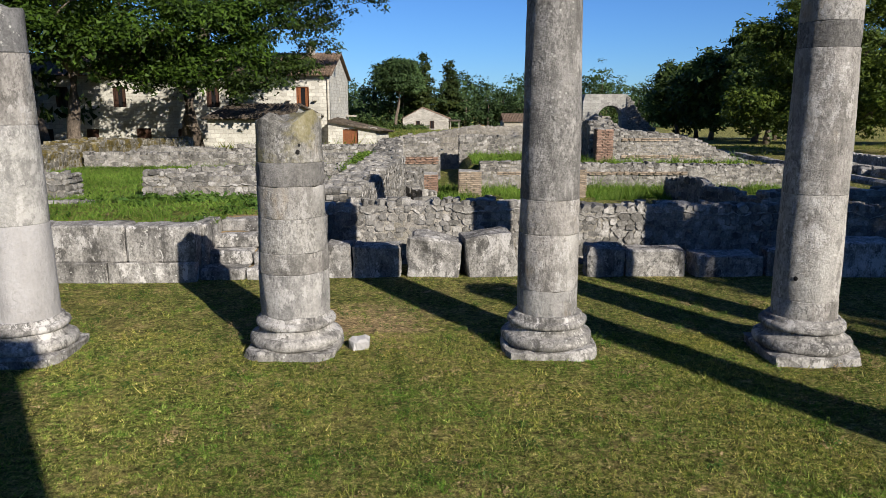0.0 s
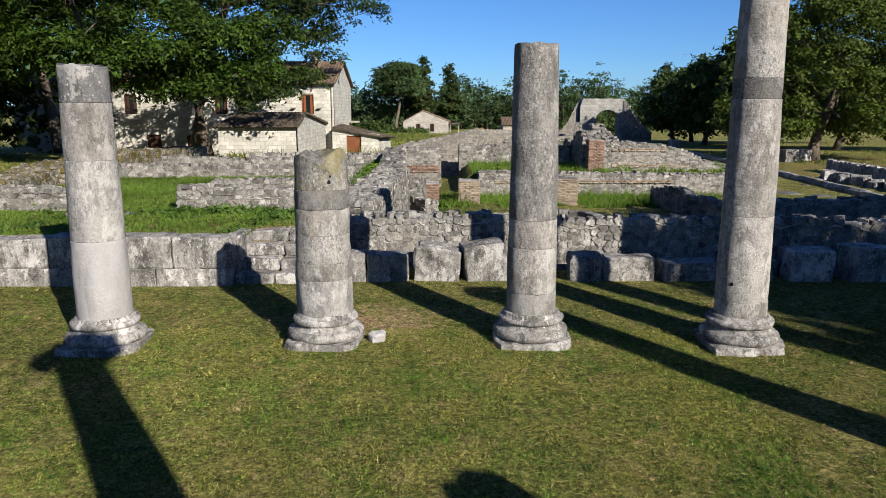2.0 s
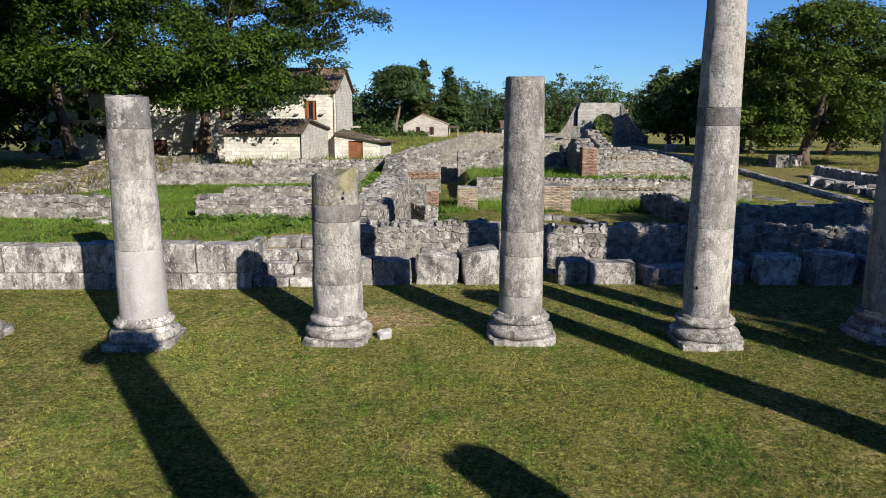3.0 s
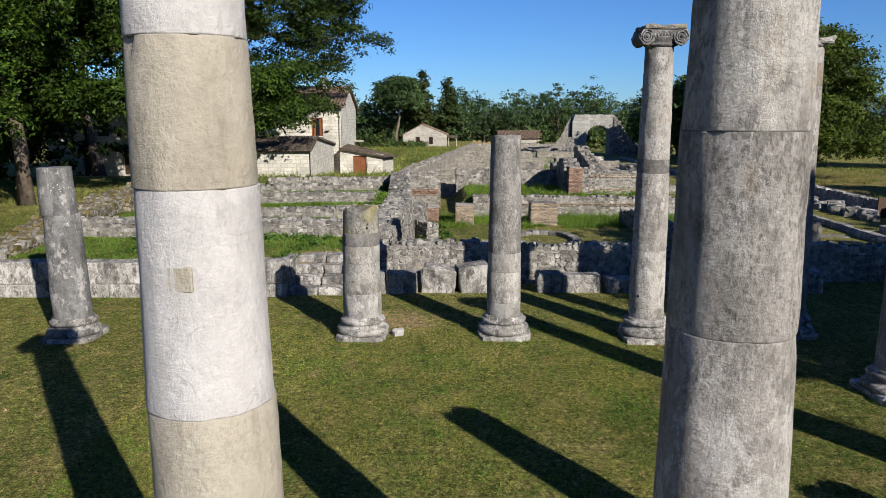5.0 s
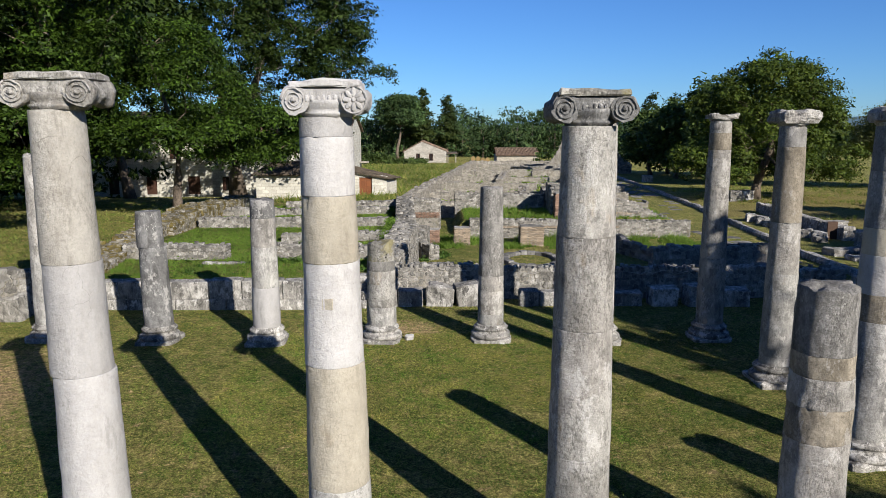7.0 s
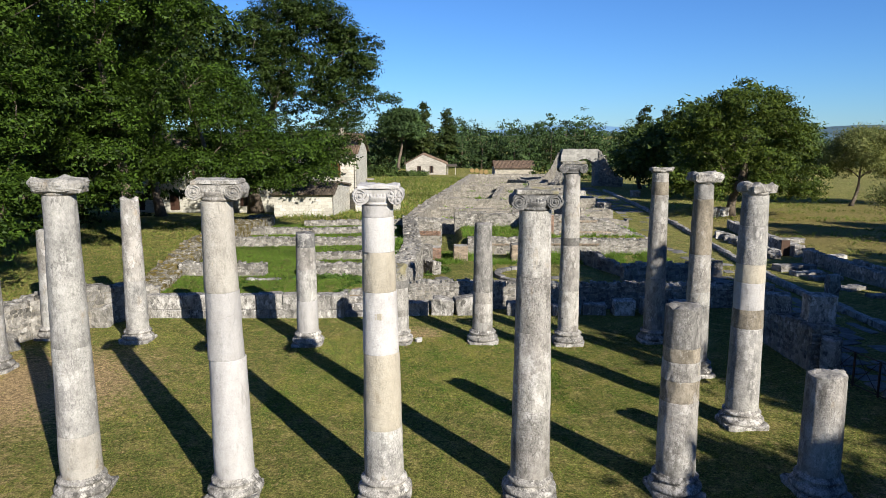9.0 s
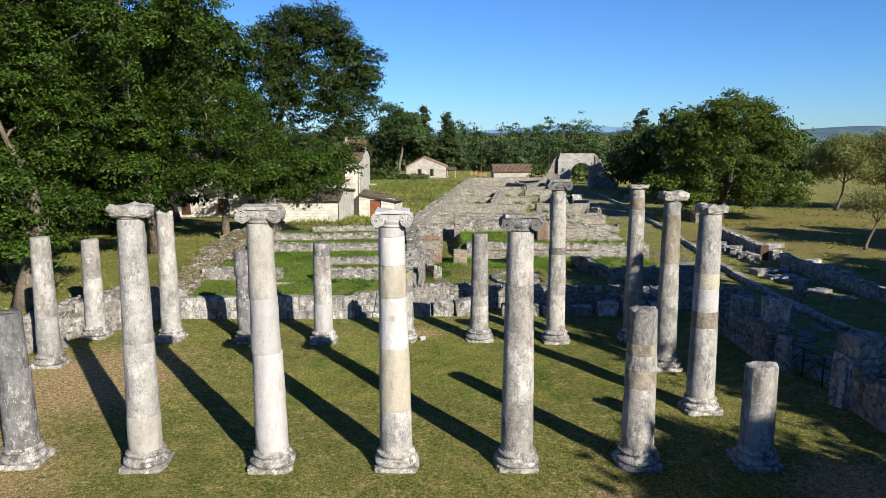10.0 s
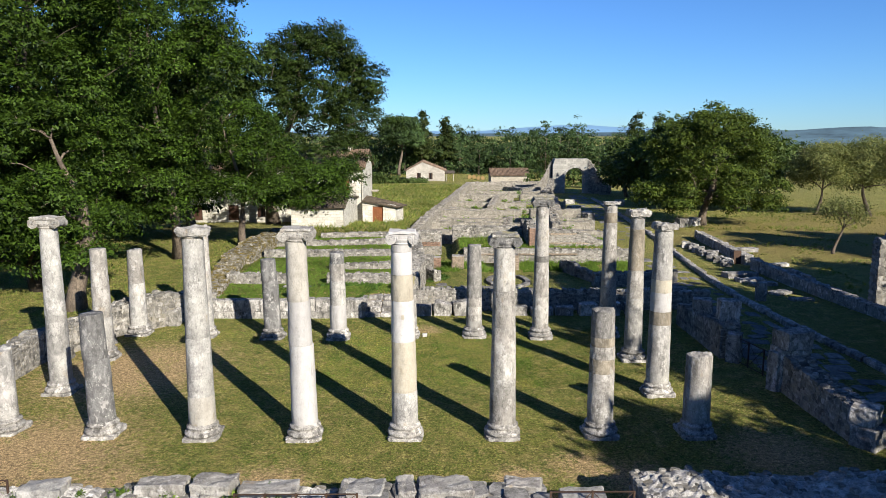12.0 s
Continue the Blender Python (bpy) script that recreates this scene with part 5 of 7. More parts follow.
# ---- houses ----
def panel(bm, p0, p1, thick, z0, z1, holes):
    """A wall from p0 to p1 (plan) with openings (s0, s1, z0, z1) that go through it."""
    a, b = Vector((*p0, 0)), Vector((*p1, 0))
    u = (b - a).normalized()
    n = Vector((-u.y, u.x, 0)) * thick
    length = (b - a).length
    ss = sorted({0.0, length, *[h[0] for h in holes], *[h[1] for h in holes]})
    zs = sorted({z0, z1, *[h[2] for h in holes], *[h[3] for h in holes]})
    solid = lambda i, j: 0 <= i < len(ss) - 1 and 0 <= j < len(zs) - 1 and not any(h[0] <= ss[i] + 1e-4 and ss[i + 1] <= h[1] + 1e-4 and h[2] <= zs[j] + 1e-4 and zs[j + 1] <= h[3] + 1e-4 for h in holes)
    cache = {}

    def vert(i, j, k):
        if (i, j, k) not in cache:
            cache[i, j, k] = bm.verts.new(a + u * ss[i] + n * k + Vector((0, 0, zs[j])))
        return cache[i, j, k]

    for i in range(len(ss) - 1):
        for j in range(len(zs) - 1):
            if not solid(i, j):
                continue
            bm.faces.new((vert(i, j, 0), vert(i + 1, j, 0), vert(i + 1, j + 1, 0), vert(i, j + 1, 0)))
            bm.faces.new((vert(i, j, 1), vert(i, j + 1, 1), vert(i + 1, j + 1, 1), vert(i + 1, j, 1)))
            if not solid(i - 1, j):
                bm.faces.new((vert(i, j, 0), vert(i, j + 1, 0), vert(i, j + 1, 1), vert(i, j, 1)))
            if not solid(i + 1, j):
                bm.faces.new((vert(i + 1, j, 0), vert(i + 1, j, 1), vert(i + 1, j + 1, 1), vert(i + 1, j + 1, 0)))
            if not solid(i, j - 1):
                bm.faces.new((vert(i, j, 0), vert(i, j, 1), vert(i + 1, j, 1), vert(i + 1, j, 0)))
            if not solid(i, j + 1):
                bm.faces.new((vert(i, j + 1, 0), vert(i + 1, j + 1, 0), vert(i + 1, j + 1, 1), vert(i, j + 1, 1)))


def gable_bm(x, ya, yb, z_a, z_b, z_apex, y_apex, thick=0.4):
    """A triangular gable in the plane of x, from ya to yb."""
    bm = bmesh.new()
    pts = [(ya, z_a), (yb, z_b), (y_apex, z_apex)]
    f = [bm.verts.new((x, y, z)) for y, z in pts]
    g = [bm.verts.new((x - thick, y, z)) for y, z in pts]
    bm.faces.new(f)
    bm.faces.new(g[::-1])
    for i in range(3):
        j = (i + 1) % 3
        bm.faces.new((f[i], g[i], g[j], f[j]))
    return bm


def tiled_slope(parent, corners, pitch=0.24, material=TILE, thick=0.07):
    """A roof slope: a deck with rows of rounded cover tiles. corners: eave start, eave end, ridge end, ridge start."""
    e0, e1, r1, r0 = [Vector(c) for c in corners]
    deck = bmesh.new()
    nrm = (e1 - e0).cross(r0 - e0).normalized()
    vs = [deck.verts.new(c + nrm * o) for o in (-thick, 0) for c in (e0, e1, r1, r0)]
    for q in ((0, 1, 2, 3), (7, 6, 5, 4), (0, 4, 5, 1), (1, 5, 6, 2), (2, 6, 7, 3), (3, 7, 4, 0)):
        deck.faces.new([vs[i] for i in q])
    bmesh.ops.recalc_face_normals(deck, faces=deck.faces)
    roof = part("roof", deck, material, parent, "weathered terracotta tile roof")
    n = max(2, int((e1 - e0).length / pitch))
    rs = random.Random(n)
    rows = max(2, int((r0 - e0).length / 0.42))
    verts, faces = [], []
    for i in range(n):
        k = (i + 0.5) / n
        a, b = e0.lerp(e1, k), r0.lerp(r1, k)
        side = (e1 - e0).normalized()
        for j in range(rows):
            p, q = a.lerp(b, j / rows - (0.03 if j == 0 else 0.01)), a.lerp(b, (j + 1) / rows)
            r_low, r_up = pitch * 0.36, pitch * 0.27
            lift = rs.uniform(0, 0.015)
            s = len(verts)
            for pt, r in ((p, r_low), (q, r_up)):
                for m in range(5):
                    t = math.pi * m / 4
                    verts.append(pt + side * math.cos(t) * r + nrm * (math.sin(t) * r + lift))
            faces += [(s + m, s + m + 1, s + m + 6, s + m + 5) for m in range(4)]
            faces.append((s, s + 1, s + 2, s + 3, s + 4))
    tiles = part("tiling", mesh_of("tiling", verts, faces, material), material, roof)
    tagged(tiles, "rows of rounded terracotta tiles", kind="stuff")
    return roof


def opening(parent, x, y, z0, z1, w, kind, facing="y", material=None):
    """A door or window set into a wall at (x, y): a frame, leaves and a sill."""
    material = material or (DOORWOOD if kind == "door" else DARKWOOD)
    m = pose(x, y, 0, 0, 0, 0 if facing == "y" else 90)
    ob = new(kind)
    ob.parent = parent
    ob.matrix_world = m
    for nm, x0, x1, za, zb in (("jamb", -w / 2, -w / 2 + 0.06, z0, z1), ("jamb", w / 2 - 0.06, w / 2, z0, z1), ("lintel", -w / 2 + 0.06, w / 2 - 0.06, z1 - 0.07, z1)):
        bm = bmesh.new()
        box(bm, x0, x1, 0.1, 0.2, za, zb)
        part(nm, bm, material, ob)
    if kind == "door":
        for s in (-1, 1):
            bm = bmesh.new()
            a, b = (-w / 2 + 0.06, -0.004) if s < 0 else (0.004, w / 2 - 0.06)
            box(bm, a, b, 0.14, 0.19, z0, z1 - 0.07)
            for j in range(2):
                zc = z0 + (z1 - z0) * (0.27 + 0.42 * j)
                box(bm, a + 0.06, b - 0.06, 0.125, 0.145, zc - 0.22, zc + 0.2)
            part("leaf", bm, material, ob)
    else:
        bm = bmesh.new()
        box(bm, -w / 2 + 0.06, w / 2 - 0.06, 0.17, 0.18, z0, z1 - 0.07)
        part("pane", bm, GLASSDARK, ob, "dark window pane")
        for s in (-1, 1):
            bm = bmesh.new()
            box(bm, s * w / 2 - 0.02 if s > 0 else -w / 2 - 0.01, s * w / 2 + 0.01 if s > 0 else -w / 2 + 0.02, -0.01, 0.12, z0 + 0.02, z1 - 0.05)
            box(bm, s * w * 0.28 - w * 0.1, s * w * 0.28 + w * 0.1, 0.12, 0.15, z0 + 0.02, z1 - 0.08)
            part("shutter", bm, material, ob)
        bm = bmesh.new()
        box(bm, -w / 2 - 0.12, w / 2 + 0.12, -0.06, 0.12, z0 - 0.09, z0 - 0.003)
        part("sill", bm, HOUSEWALL, ob)
    return ob


def farmhouse():
    h = thing("farmhouse", "pale stone two-storey farmhouse with terracotta roof", "house")
    x0, x1, y0, y1, zb, ze, zr = -31.0, -7.9, 52.0, 62.2, -0.8, 4.75, 6.55
    doors = [(-27.8, 0.9, 1.5), (-24.6, 0.9, 1.5), (-21.0, 1.05, 1.55), (-18.2, 0.75, 1.5)]
    wins = [(-26.5, 0.85), (-22.5, 0.85), (-16.0, 0.85), (-9.75, 0.85)]
    holes = [(x - x0 - w / 2, x - x0 + w / 2, -0.45 if i != 3 else -0.1, hh - 0.45) for i, (x, w, hh) in enumerate(doors)]
    holes += [(x - x0 - w / 2, x - x0 + w / 2, 2.55, 3.95) for x, w in wins]
    bm = bmesh.new()
    panel(bm, (x0, y0), (x1, y0), 0.45, zb, ze, holes)
    part("wall", bm, HOUSEWALL, h)
    bm = bmesh.new()
    panel(bm, (x1, y0 + 0.002), (x1, y1), 0.45, zb, ze - 0.002, [(5.0, 5.4, 2.9, 3.3)])
    part("wall", bm, HOUSEWALL, h)
    bm = bmesh.new()
    panel(bm, (x1 - 0.45, y1), (x0, y1), 0.45, zb, ze, [])
    part("wall", bm, HOUSEWALL, h)
    bm = bmesh.new()
    panel(bm, (x0, y1 - 0.45), (x0, y0 + 0.45), 0.45, zb, ze, [])
    part("wall", bm, HOUSEWALL, h)
    part("gable", gable_bm(x1 - 0.003, y0, y1, ze, ze, zr - 0.1, 57.1), HOUSEWALL, h)
    part("gable", gable_bm(x0 + 0.4, y0, y1, ze, ze, zr - 0.1, 57.1), HOUSEWALL, h)
    tiled_slope(h, [(x0 - 0.3, y0 - 0.4, ze - 0.02), (x1 + 0.25, y0 - 0.4, ze - 0.02), (x1 + 0.25, 57.1, zr), (x0 - 0.3, 57.1, zr)])
    tiled_slope(h, [(x1 + 0.25, y1 + 0.4, ze - 0.02), (x0 - 0.3, y1 + 0.4, ze - 0.02), (x0 - 0.3, 57.1, zr), (x1 + 0.25, 57.1, zr)])
    bm = bmesh.new()
    box(bm, -10.2, -9.6, 56.4, 57.0, 5.9, 7.15, 0.03)
    box(bm, -10.28, -9.52, 56.32, 57.08, 7.15, 7.25, 0.02)
    part("chimney", bm, SHEDWALL, h)
    for i, (x, w, hh) in enumerate(doors):
        opening(h, x, y0, -0.45 if i != 3 else -0.1, hh - 0.45, w, "door" if i != 3 else "window", material=DARKWOOD)
    for x, w in wins:
        opening(h, x, y0, 2.55, 3.95, w, "window", material=DOORWOOD if x > -12 else DARKWOOD)
    for x in (-14.5, -10.75, -8.9):
        bm = bmesh.new()
        box(bm, x - 0.14, x + 0.14, y0 - 0.35, y0, 2.95, 3.05, 0.02)
        part("corbel", bm, SHEDWALL, h)
    bm = bmesh.new()
    tube(bm, [Vector((-8.0, 51.9, ze - 0.1)), Vector((-8.0, 51.9, -0.6))], [0.035, 0.035], 8)
    part("downpipe", bm, SHEDWALL, h)
    bm = bmesh.new()
    box(bm, -7.9, -7.1, 60.6, 61.6, 1.75, 1.9, 0.02)
    part("balcony", bm, SHEDWALL, h)
    return rebase(h, (-16, 57, -0.4))


farmhouse()


def leanto():
    h = thing("chapel_wing", "low stone wing with an old tiled roof", "house")
    x0, x1, y0, y1, yr = -13.0, -8.5, 41.0, 51.9, 43.6
    zb, ze, zr = -0.6, 1.95, 2.72
    bm = bmesh.new()
    panel(bm, (x0, y0), (x1, y0), 0.4, zb, ze, [])
    part("wall", bm, HOUSEWALL, h)
    bm = bmesh.new()
    panel(bm, (x1, y0 + 0.002), (x1, y1), 0.4, zb - 0.4, ze - 0.002, [])
    part("wall", bm, HOUSEWALL, h)
    bm = bmesh.new()
    panel(bm, (x0, y1), (x0, y0 + 0.4), 0.4, zb - 0.4, ze - 0.002, [])
    part("wall", bm, HOUSEWALL, h)
    part("gable", gable_bm(x1 - 0.002, y0, y1, ze, ze, zr - 0.06, yr), HOUSEWALL, h)
    tiled_slope(h, [(x0 - 0.25, y0 - 0.3, ze + 0.0), (x1 + 0.2, y0 - 0.3, ze + 0.0), (x1 + 0.2, yr, zr), (x0 + 0.6, yr, zr)], material=OLDSHADETILE)
    tiled_slope(h, [(x1 + 0.2, y1, ze), (x0 - 0.2, y1, ze), (x0 + 0.6, yr, zr), (x1 + 0.2, yr, zr)], material=OLDSHADETILE)
    return rebase(h, (-11, 45, 0.2))


leanto()


def annex():
    h = thing("annex", "small stone lean-to with a brown double door", "shed")
    zb = -0.9
    bm = bmesh.new()
    # front with the door, then the outer flank
    panel(bm, (-7.9, 51.0), (-4.6, 51.0), 0.35, zb, 1.1, [(1.0, 2.05, -0.6, 1.06)])
    part("wall", bm, HOUSEWALL, h)
    bm = bmesh.new()
    panel(bm, (-4.6, 51.002), (-4.0, 54.5), 0.35, zb, 0.85, [])
    part("wall", bm, HOUSEWALL, h)
    bm = bmesh.new()
    panel(bm, (-4.0, 54.5), (-7.75, 54.9), 0.35, zb, 0.85, [])
    part("wall", bm, HOUSEWALL, h)
    bm = bmesh.new()
    f = [bm.verts.new(p) for p in ((-7.9, 50.99, 1.1), (-4.55, 50.99, 1.1), (-4.55, 50.99, 1.14), (-7.9, 50.99, 1.56))]
    g = [bm.verts.new(v.co + Vector((0, 0.37, 0))) for v in f]
    bm.faces.new(f)
    bm.faces.new(g[::-1])
    for i in range(4):
        bm.faces.new((f[i], g[i], g[(i + 1) % 4], f[(i + 1) % 4]))
    part("gable", bm, HOUSEWALL, h)
    opening(h, -6.375, 51.0, -0.6, 1.06, 1.05, "door")
    tiled_slope(h, [(-4.3, 50.7, 0.98), (-3.7, 54.9, 0.78), (-7.85, 55.2, 1.75), (-7.85, 50.7, 1.62)], material=OLDSHADETILE)
    return rebase(h, (-6, 51, -0.4))


annex()


def shed(name, label, x0, x1, y0, y1, zb, ze, zr, axis, wins, stone):
    """A small gabled shed. axis: the ridge's direction."""
    h = thing(name, label, "house")
    bm = bmesh.new()
    panel(bm, (x0, y0), (x1, y0), 0.4, zb, ze, [(x - x0 - w / 2, x - x0 + w / 2, a, b) for x, w, a, b in wins])
    part("wall", bm, stone, h)
    for p, q in (((x1, y0 + 0.002), (x1, y1)), ((x1 - 0.4, y1), (x0, y1)), ((x0, y1 - 0.4), (x0, y0 + 0.4))):
        bm = bmesh.new()
        panel(bm, p, q, 0.4, zb, ze - 0.002, [])
        part("wall", bm, stone, h)
    for x, w, a, b in wins:
        opening(h, x, y0, a, b, w, "window", material=DARKWOOD)
    if axis == "y":
        xm = x0 + (x1 - x0) * 0.42
        bm = bmesh.new()
        f = [bm.verts.new(p) for p in ((x0, y0 - 0.003, ze), (x1, y0 - 0.003, ze), (xm, y0 - 0.003, zr - 0.08))]
        g = [bm.verts.new(v.co + Vector((0, 0.4, 0))) for v in f]
        bm.faces.new(f)
        bm.faces.new(g[::-1])
        for i in range(3):
            bm.faces.new((f[i], g[i], g[(i + 1) % 3], f[(i + 1) % 3]))
        part("gable", bm, stone, h)
        tiled_slope(h, [(x0 - 0.15, y1 + 0.2, ze - 0.05), (x0 - 0.15, y0 - 0.08, ze - 0.05), (xm, y0 - 0.08, zr), (xm, y1 + 0.2, zr)], 0.24, TILE, 0.03)
        tiled_slope(h, [(x1 + 0.2, y0 - 0.08, ze - 0.05), (x1 + 0.2, y1 + 0.2, ze - 0.05), (xm, y1 + 0.2, zr), (xm, y0 - 0.08, zr)], 0.24, TILE, 0.03)
    else:
        ym = (y0 + y1) / 2
        tiled_slope(h, [(x0 - 0.2, y0 - 0.3, ze - 0.05), (x1 + 0.2, y0 - 0.3, ze - 0.05), (x1 + 0.2, ym, zr), (x0 - 0.2, ym, zr)], 0.24, TILE, 0.03)
        tiled_slope(h, [(x1 + 0.2, y1 + 0.3, ze - 0.05), (x0 - 0.2, y1 + 0.3, ze - 0.05), (x0 - 0.2, ym, zr), (x1 + 0.2, ym, zr)], 0.24, TILE, 0.03)
    return rebase(h, ((x0 + x1) / 2, (y0 + y1) / 2, zb))


shed("gabled_cottage", "small pale stone cottage with shallow tiled gable", -6.9, 1.0, 128.0, 138.0, -2.6, 0.55, 2.4, "y", [(-4.3, 0.75, -1.2, 0.15), (-1.9, 0.75, -1.2, 0.15)], COTTAGEWALL)
porch = thing("cottage_porch", "open timber-framed porch beside the cottage", "porch")
for p in ((1.2, 1.35, 128.0, 128.15, -2.6, 0.2), (2.7, 2.85, 128.0, 128.15, -2.6, 0.0), (1.2, 2.9, 128.0, 136, -2.6, -1.9)):
    bm = bmesh.new()
    box(bm, *p)
    part("post", bm, SHEDWALL, porch)
bm = bmesh.new()
box(bm, 1.05, 3.1, 127.7, 136.5, 0.05, 0.2)
part("roof", bm, OLDSHADETILE, porch)
rebase(porch, (2, 130, -2.6))
shed("stone_shed", "low brown stone shed with a tiled roof", 9.7, 16.9, 118.0, 125.0, -2.2, 0.25, 1.45, "x", [], SHEDWALL)
for k, x in enumerate((6.4, 7.35, 8.3, 9.25)):
    bm = bmesh.new()
    bmesh.ops.create_cone(bm, cap_ends=True, segments=24, radius1=0.44, radius2=0.44, depth=1.1, matrix=Matrix.Translation((0, 0, 0.43)) @ Matrix.Rotation(radians(90), 4, "X"))
    for v in bm.verts:
        v.co += v.co.normalized() * 0.03 * fbm(v.co * 3 + Vector((k, 0, 0)))
    b = part("hay_bale", bm, HAY)
    b.matrix_world = pose(x, 137, ground_z(x, 137) - 0.02)
    tagged(b, "round golden hay bale on the far meadow", "hay bale", "hay bales")


# ---- town gate ----
def gate():
    g = thing("town_gate", "ruined ancient arched stone gate", "gate")
    y0, y1, cx, r, zi = 96.0, 98.2, 21.6, 1.6, 1.1
    bm = bmesh.new()
    box(bm, 18.04, cx - r, y0, y1, -2.2, zi)
    part("pier_wall", bm, GATEWALL, g)
    bm = bmesh.new()
    box(bm, cx + r, 23.9, y0, y1, -2.2, zi)
    part("pier_wall", bm, GATEWALL, g)
    # arch ring with its spandrels
    bm = bmesh.new()
    n = 18
    inner = [(cx - r * math.cos(math.pi * i / n), zi + r * math.sin(math.pi * i / n)) for i in range(n + 1)]
    top = 4.12
    outer = []
    for i, (x, z) in enumerate(inner):
        k = i / n
        outer.append((18.04 + (23.9 - 18.04) * k, top + 0.05 * math.sin(i * 1.7) * math.sin(i * 0.6)))
    outer[0], outer[-1] = (18.04, 3.1), (23.9, 3.9)
    rows = [[bm.verts.new((x, y, z)) for y in (y0 + 0.02, y1 - 0.02)] for x, z in inner], [[bm.verts.new((x, y, z)) for y in (y0 + 0.02, y1 - 0.02)] for x, z in outer]
    base_l = [bm.verts.new((18.04, y, zi)) for y in (y0 + 0.02, y1 - 0.02)]
    base_r = [bm.verts.new((23.9, y, zi)) for y in (y0 + 0.02, y1 - 0.02)]
    a, b = rows
    for i in range(n):
        bm.faces.new((a[i][0], a[i + 1][0], b[i + 1][0], b[i][0]))
        bm.faces.new((a[i][1], b[i][1], b[i + 1][1], a[i + 1][1]))
        bm.faces.new((a[i][0], a[i][1], a[i + 1][1], a[i + 1][0]))
        bm.faces.new((b[i][0], b[i + 1][0], b[i + 1][1], b[i][1]))
    for q, e in ((base_l, 0), (base_r, n)):
        bm.faces.new((q[0], a[e][0], b[e][0]))
        bm.faces.new((q[1], b[e][1], a[e][1]))
        bm.faces.new((q[0], b[e][0], b[e][1], q[1]))
    bmesh.ops.recalc_face_normals(bm, faces=bm.faces)
    part("arch", bm, GATEWALL, g)
    for i in range(11):
        t0, t1 = math.pi * (i + 0.04) / 11, math.pi * (i + 0.96) / 11
        bm = bmesh.new()
        vs = [bm.verts.new((cx - rr * math.cos(t), yy, zi + rr * math.sin(t))) for yy in (y0 - 0.06, y0 + 0.3) for rr, t in ((r - 0.01, t0), (r - 0.01, t1), (r + 0.42, t1), (r + 0.42, t0))]
        for q in ((0, 1, 2, 3), (7, 6, 5, 4), (0, 4, 5, 1), (1, 5, 6, 2), (2, 6, 7, 3), (3, 7, 4, 0)):
            bm.faces.new([vs[k] for k in q])
        bmesh.ops.recalc_face_normals(bm, faces=bm.faces)
        part("voussoir", bm, PALE, g)
    for x0, x1 in ((cx - r - 0.5, cx - r + 0.08), (cx + r - 0.08, cx + r + 0.5)):
        bm = bmesh.new()
        box(bm, x0, x1, y0 - 0.1, y1, zi - 0.12, zi + 0.1, 0.03)
        part("impost", bm, PALE, g)
    return rebase(g, (21, 97, -1.6))


gate()
wall("wall_gate_east", (23.95, 96.6), (27.3, 95.5), 1.6, [(0, 3.9), (0.7, 3.0), (1.8, 1.2), (3.6, -0.4)], RUBBLE, 0.17, 0.32, 0, None, 90, 0.2, "rubble flank of the gate sloping down")
wall("wall_gate_west", (18.0, 97.2), (13.6, 98.5), 1.2, [(0, 3.7), (0.5, 2.8), (1.1, 1.4), (1.9, 0.3), (2.9, -0.5), (4.6, -0.7)], RUBBLE, 0.17, 0.32, 0, None, 91, 0.15, "rubble flank of the gate sweeping down")
wall("wall_gate_west_low", (13.6, 98.5), (11.3, 104), 1.0, [(0, -0.7), (6, -1.0)], RUBBLE, 0.17, 0.32, 0, None, 92, 0.15, "low curved rubble wall by the gate")
wall("wall_gate_front", (17.6, 94.5), (15.6, 88.0), 0.9, [(0, 1.0), (2, 0.0), (7, -0.6)], RUBBLE, 0.17, 0.32, 0, None, 93, 0.2, "rubble wall running out from the gate")
wall("wall_gate_tower", (25.0, 93.0), (26.5, 92.6), 1.2, [(0, -0.5), (1.4, 0.0)], RUBBLE, 0.17, 0.32, 0, None, 94, 0.15, "stump of a rubble tower by the gate")
for k, (x, y, w, h) in enumerate([(16.5, 72, 1.2, 0.7), (15.6, 64, 1.4, 0.6), (15.9, 58, 1.2, 0.5), (22.5, 70, 1.0, 0.8), (14.9, 52.0, 0.9, 0.9)]):
    block((x, y, ground_z(x, y) - 0.1), (w, 1.0, h), 320 + k, k * 31, (0, 0), BLOCK, "squared limestone block beside the paved road", rough=0.08)

# ruined wall at the road's far side, in the shade
wall("wall_shade_ruin", (20.9, 13.2), (23.6, 12.6), 1.0, [(0, 3.1), (0.5, 3.45), (2.8, 3.6)], RUBBLE, 0.2, 0.36, 40, None, 95, 0.12, "tall ruined stone wall in deep shade")


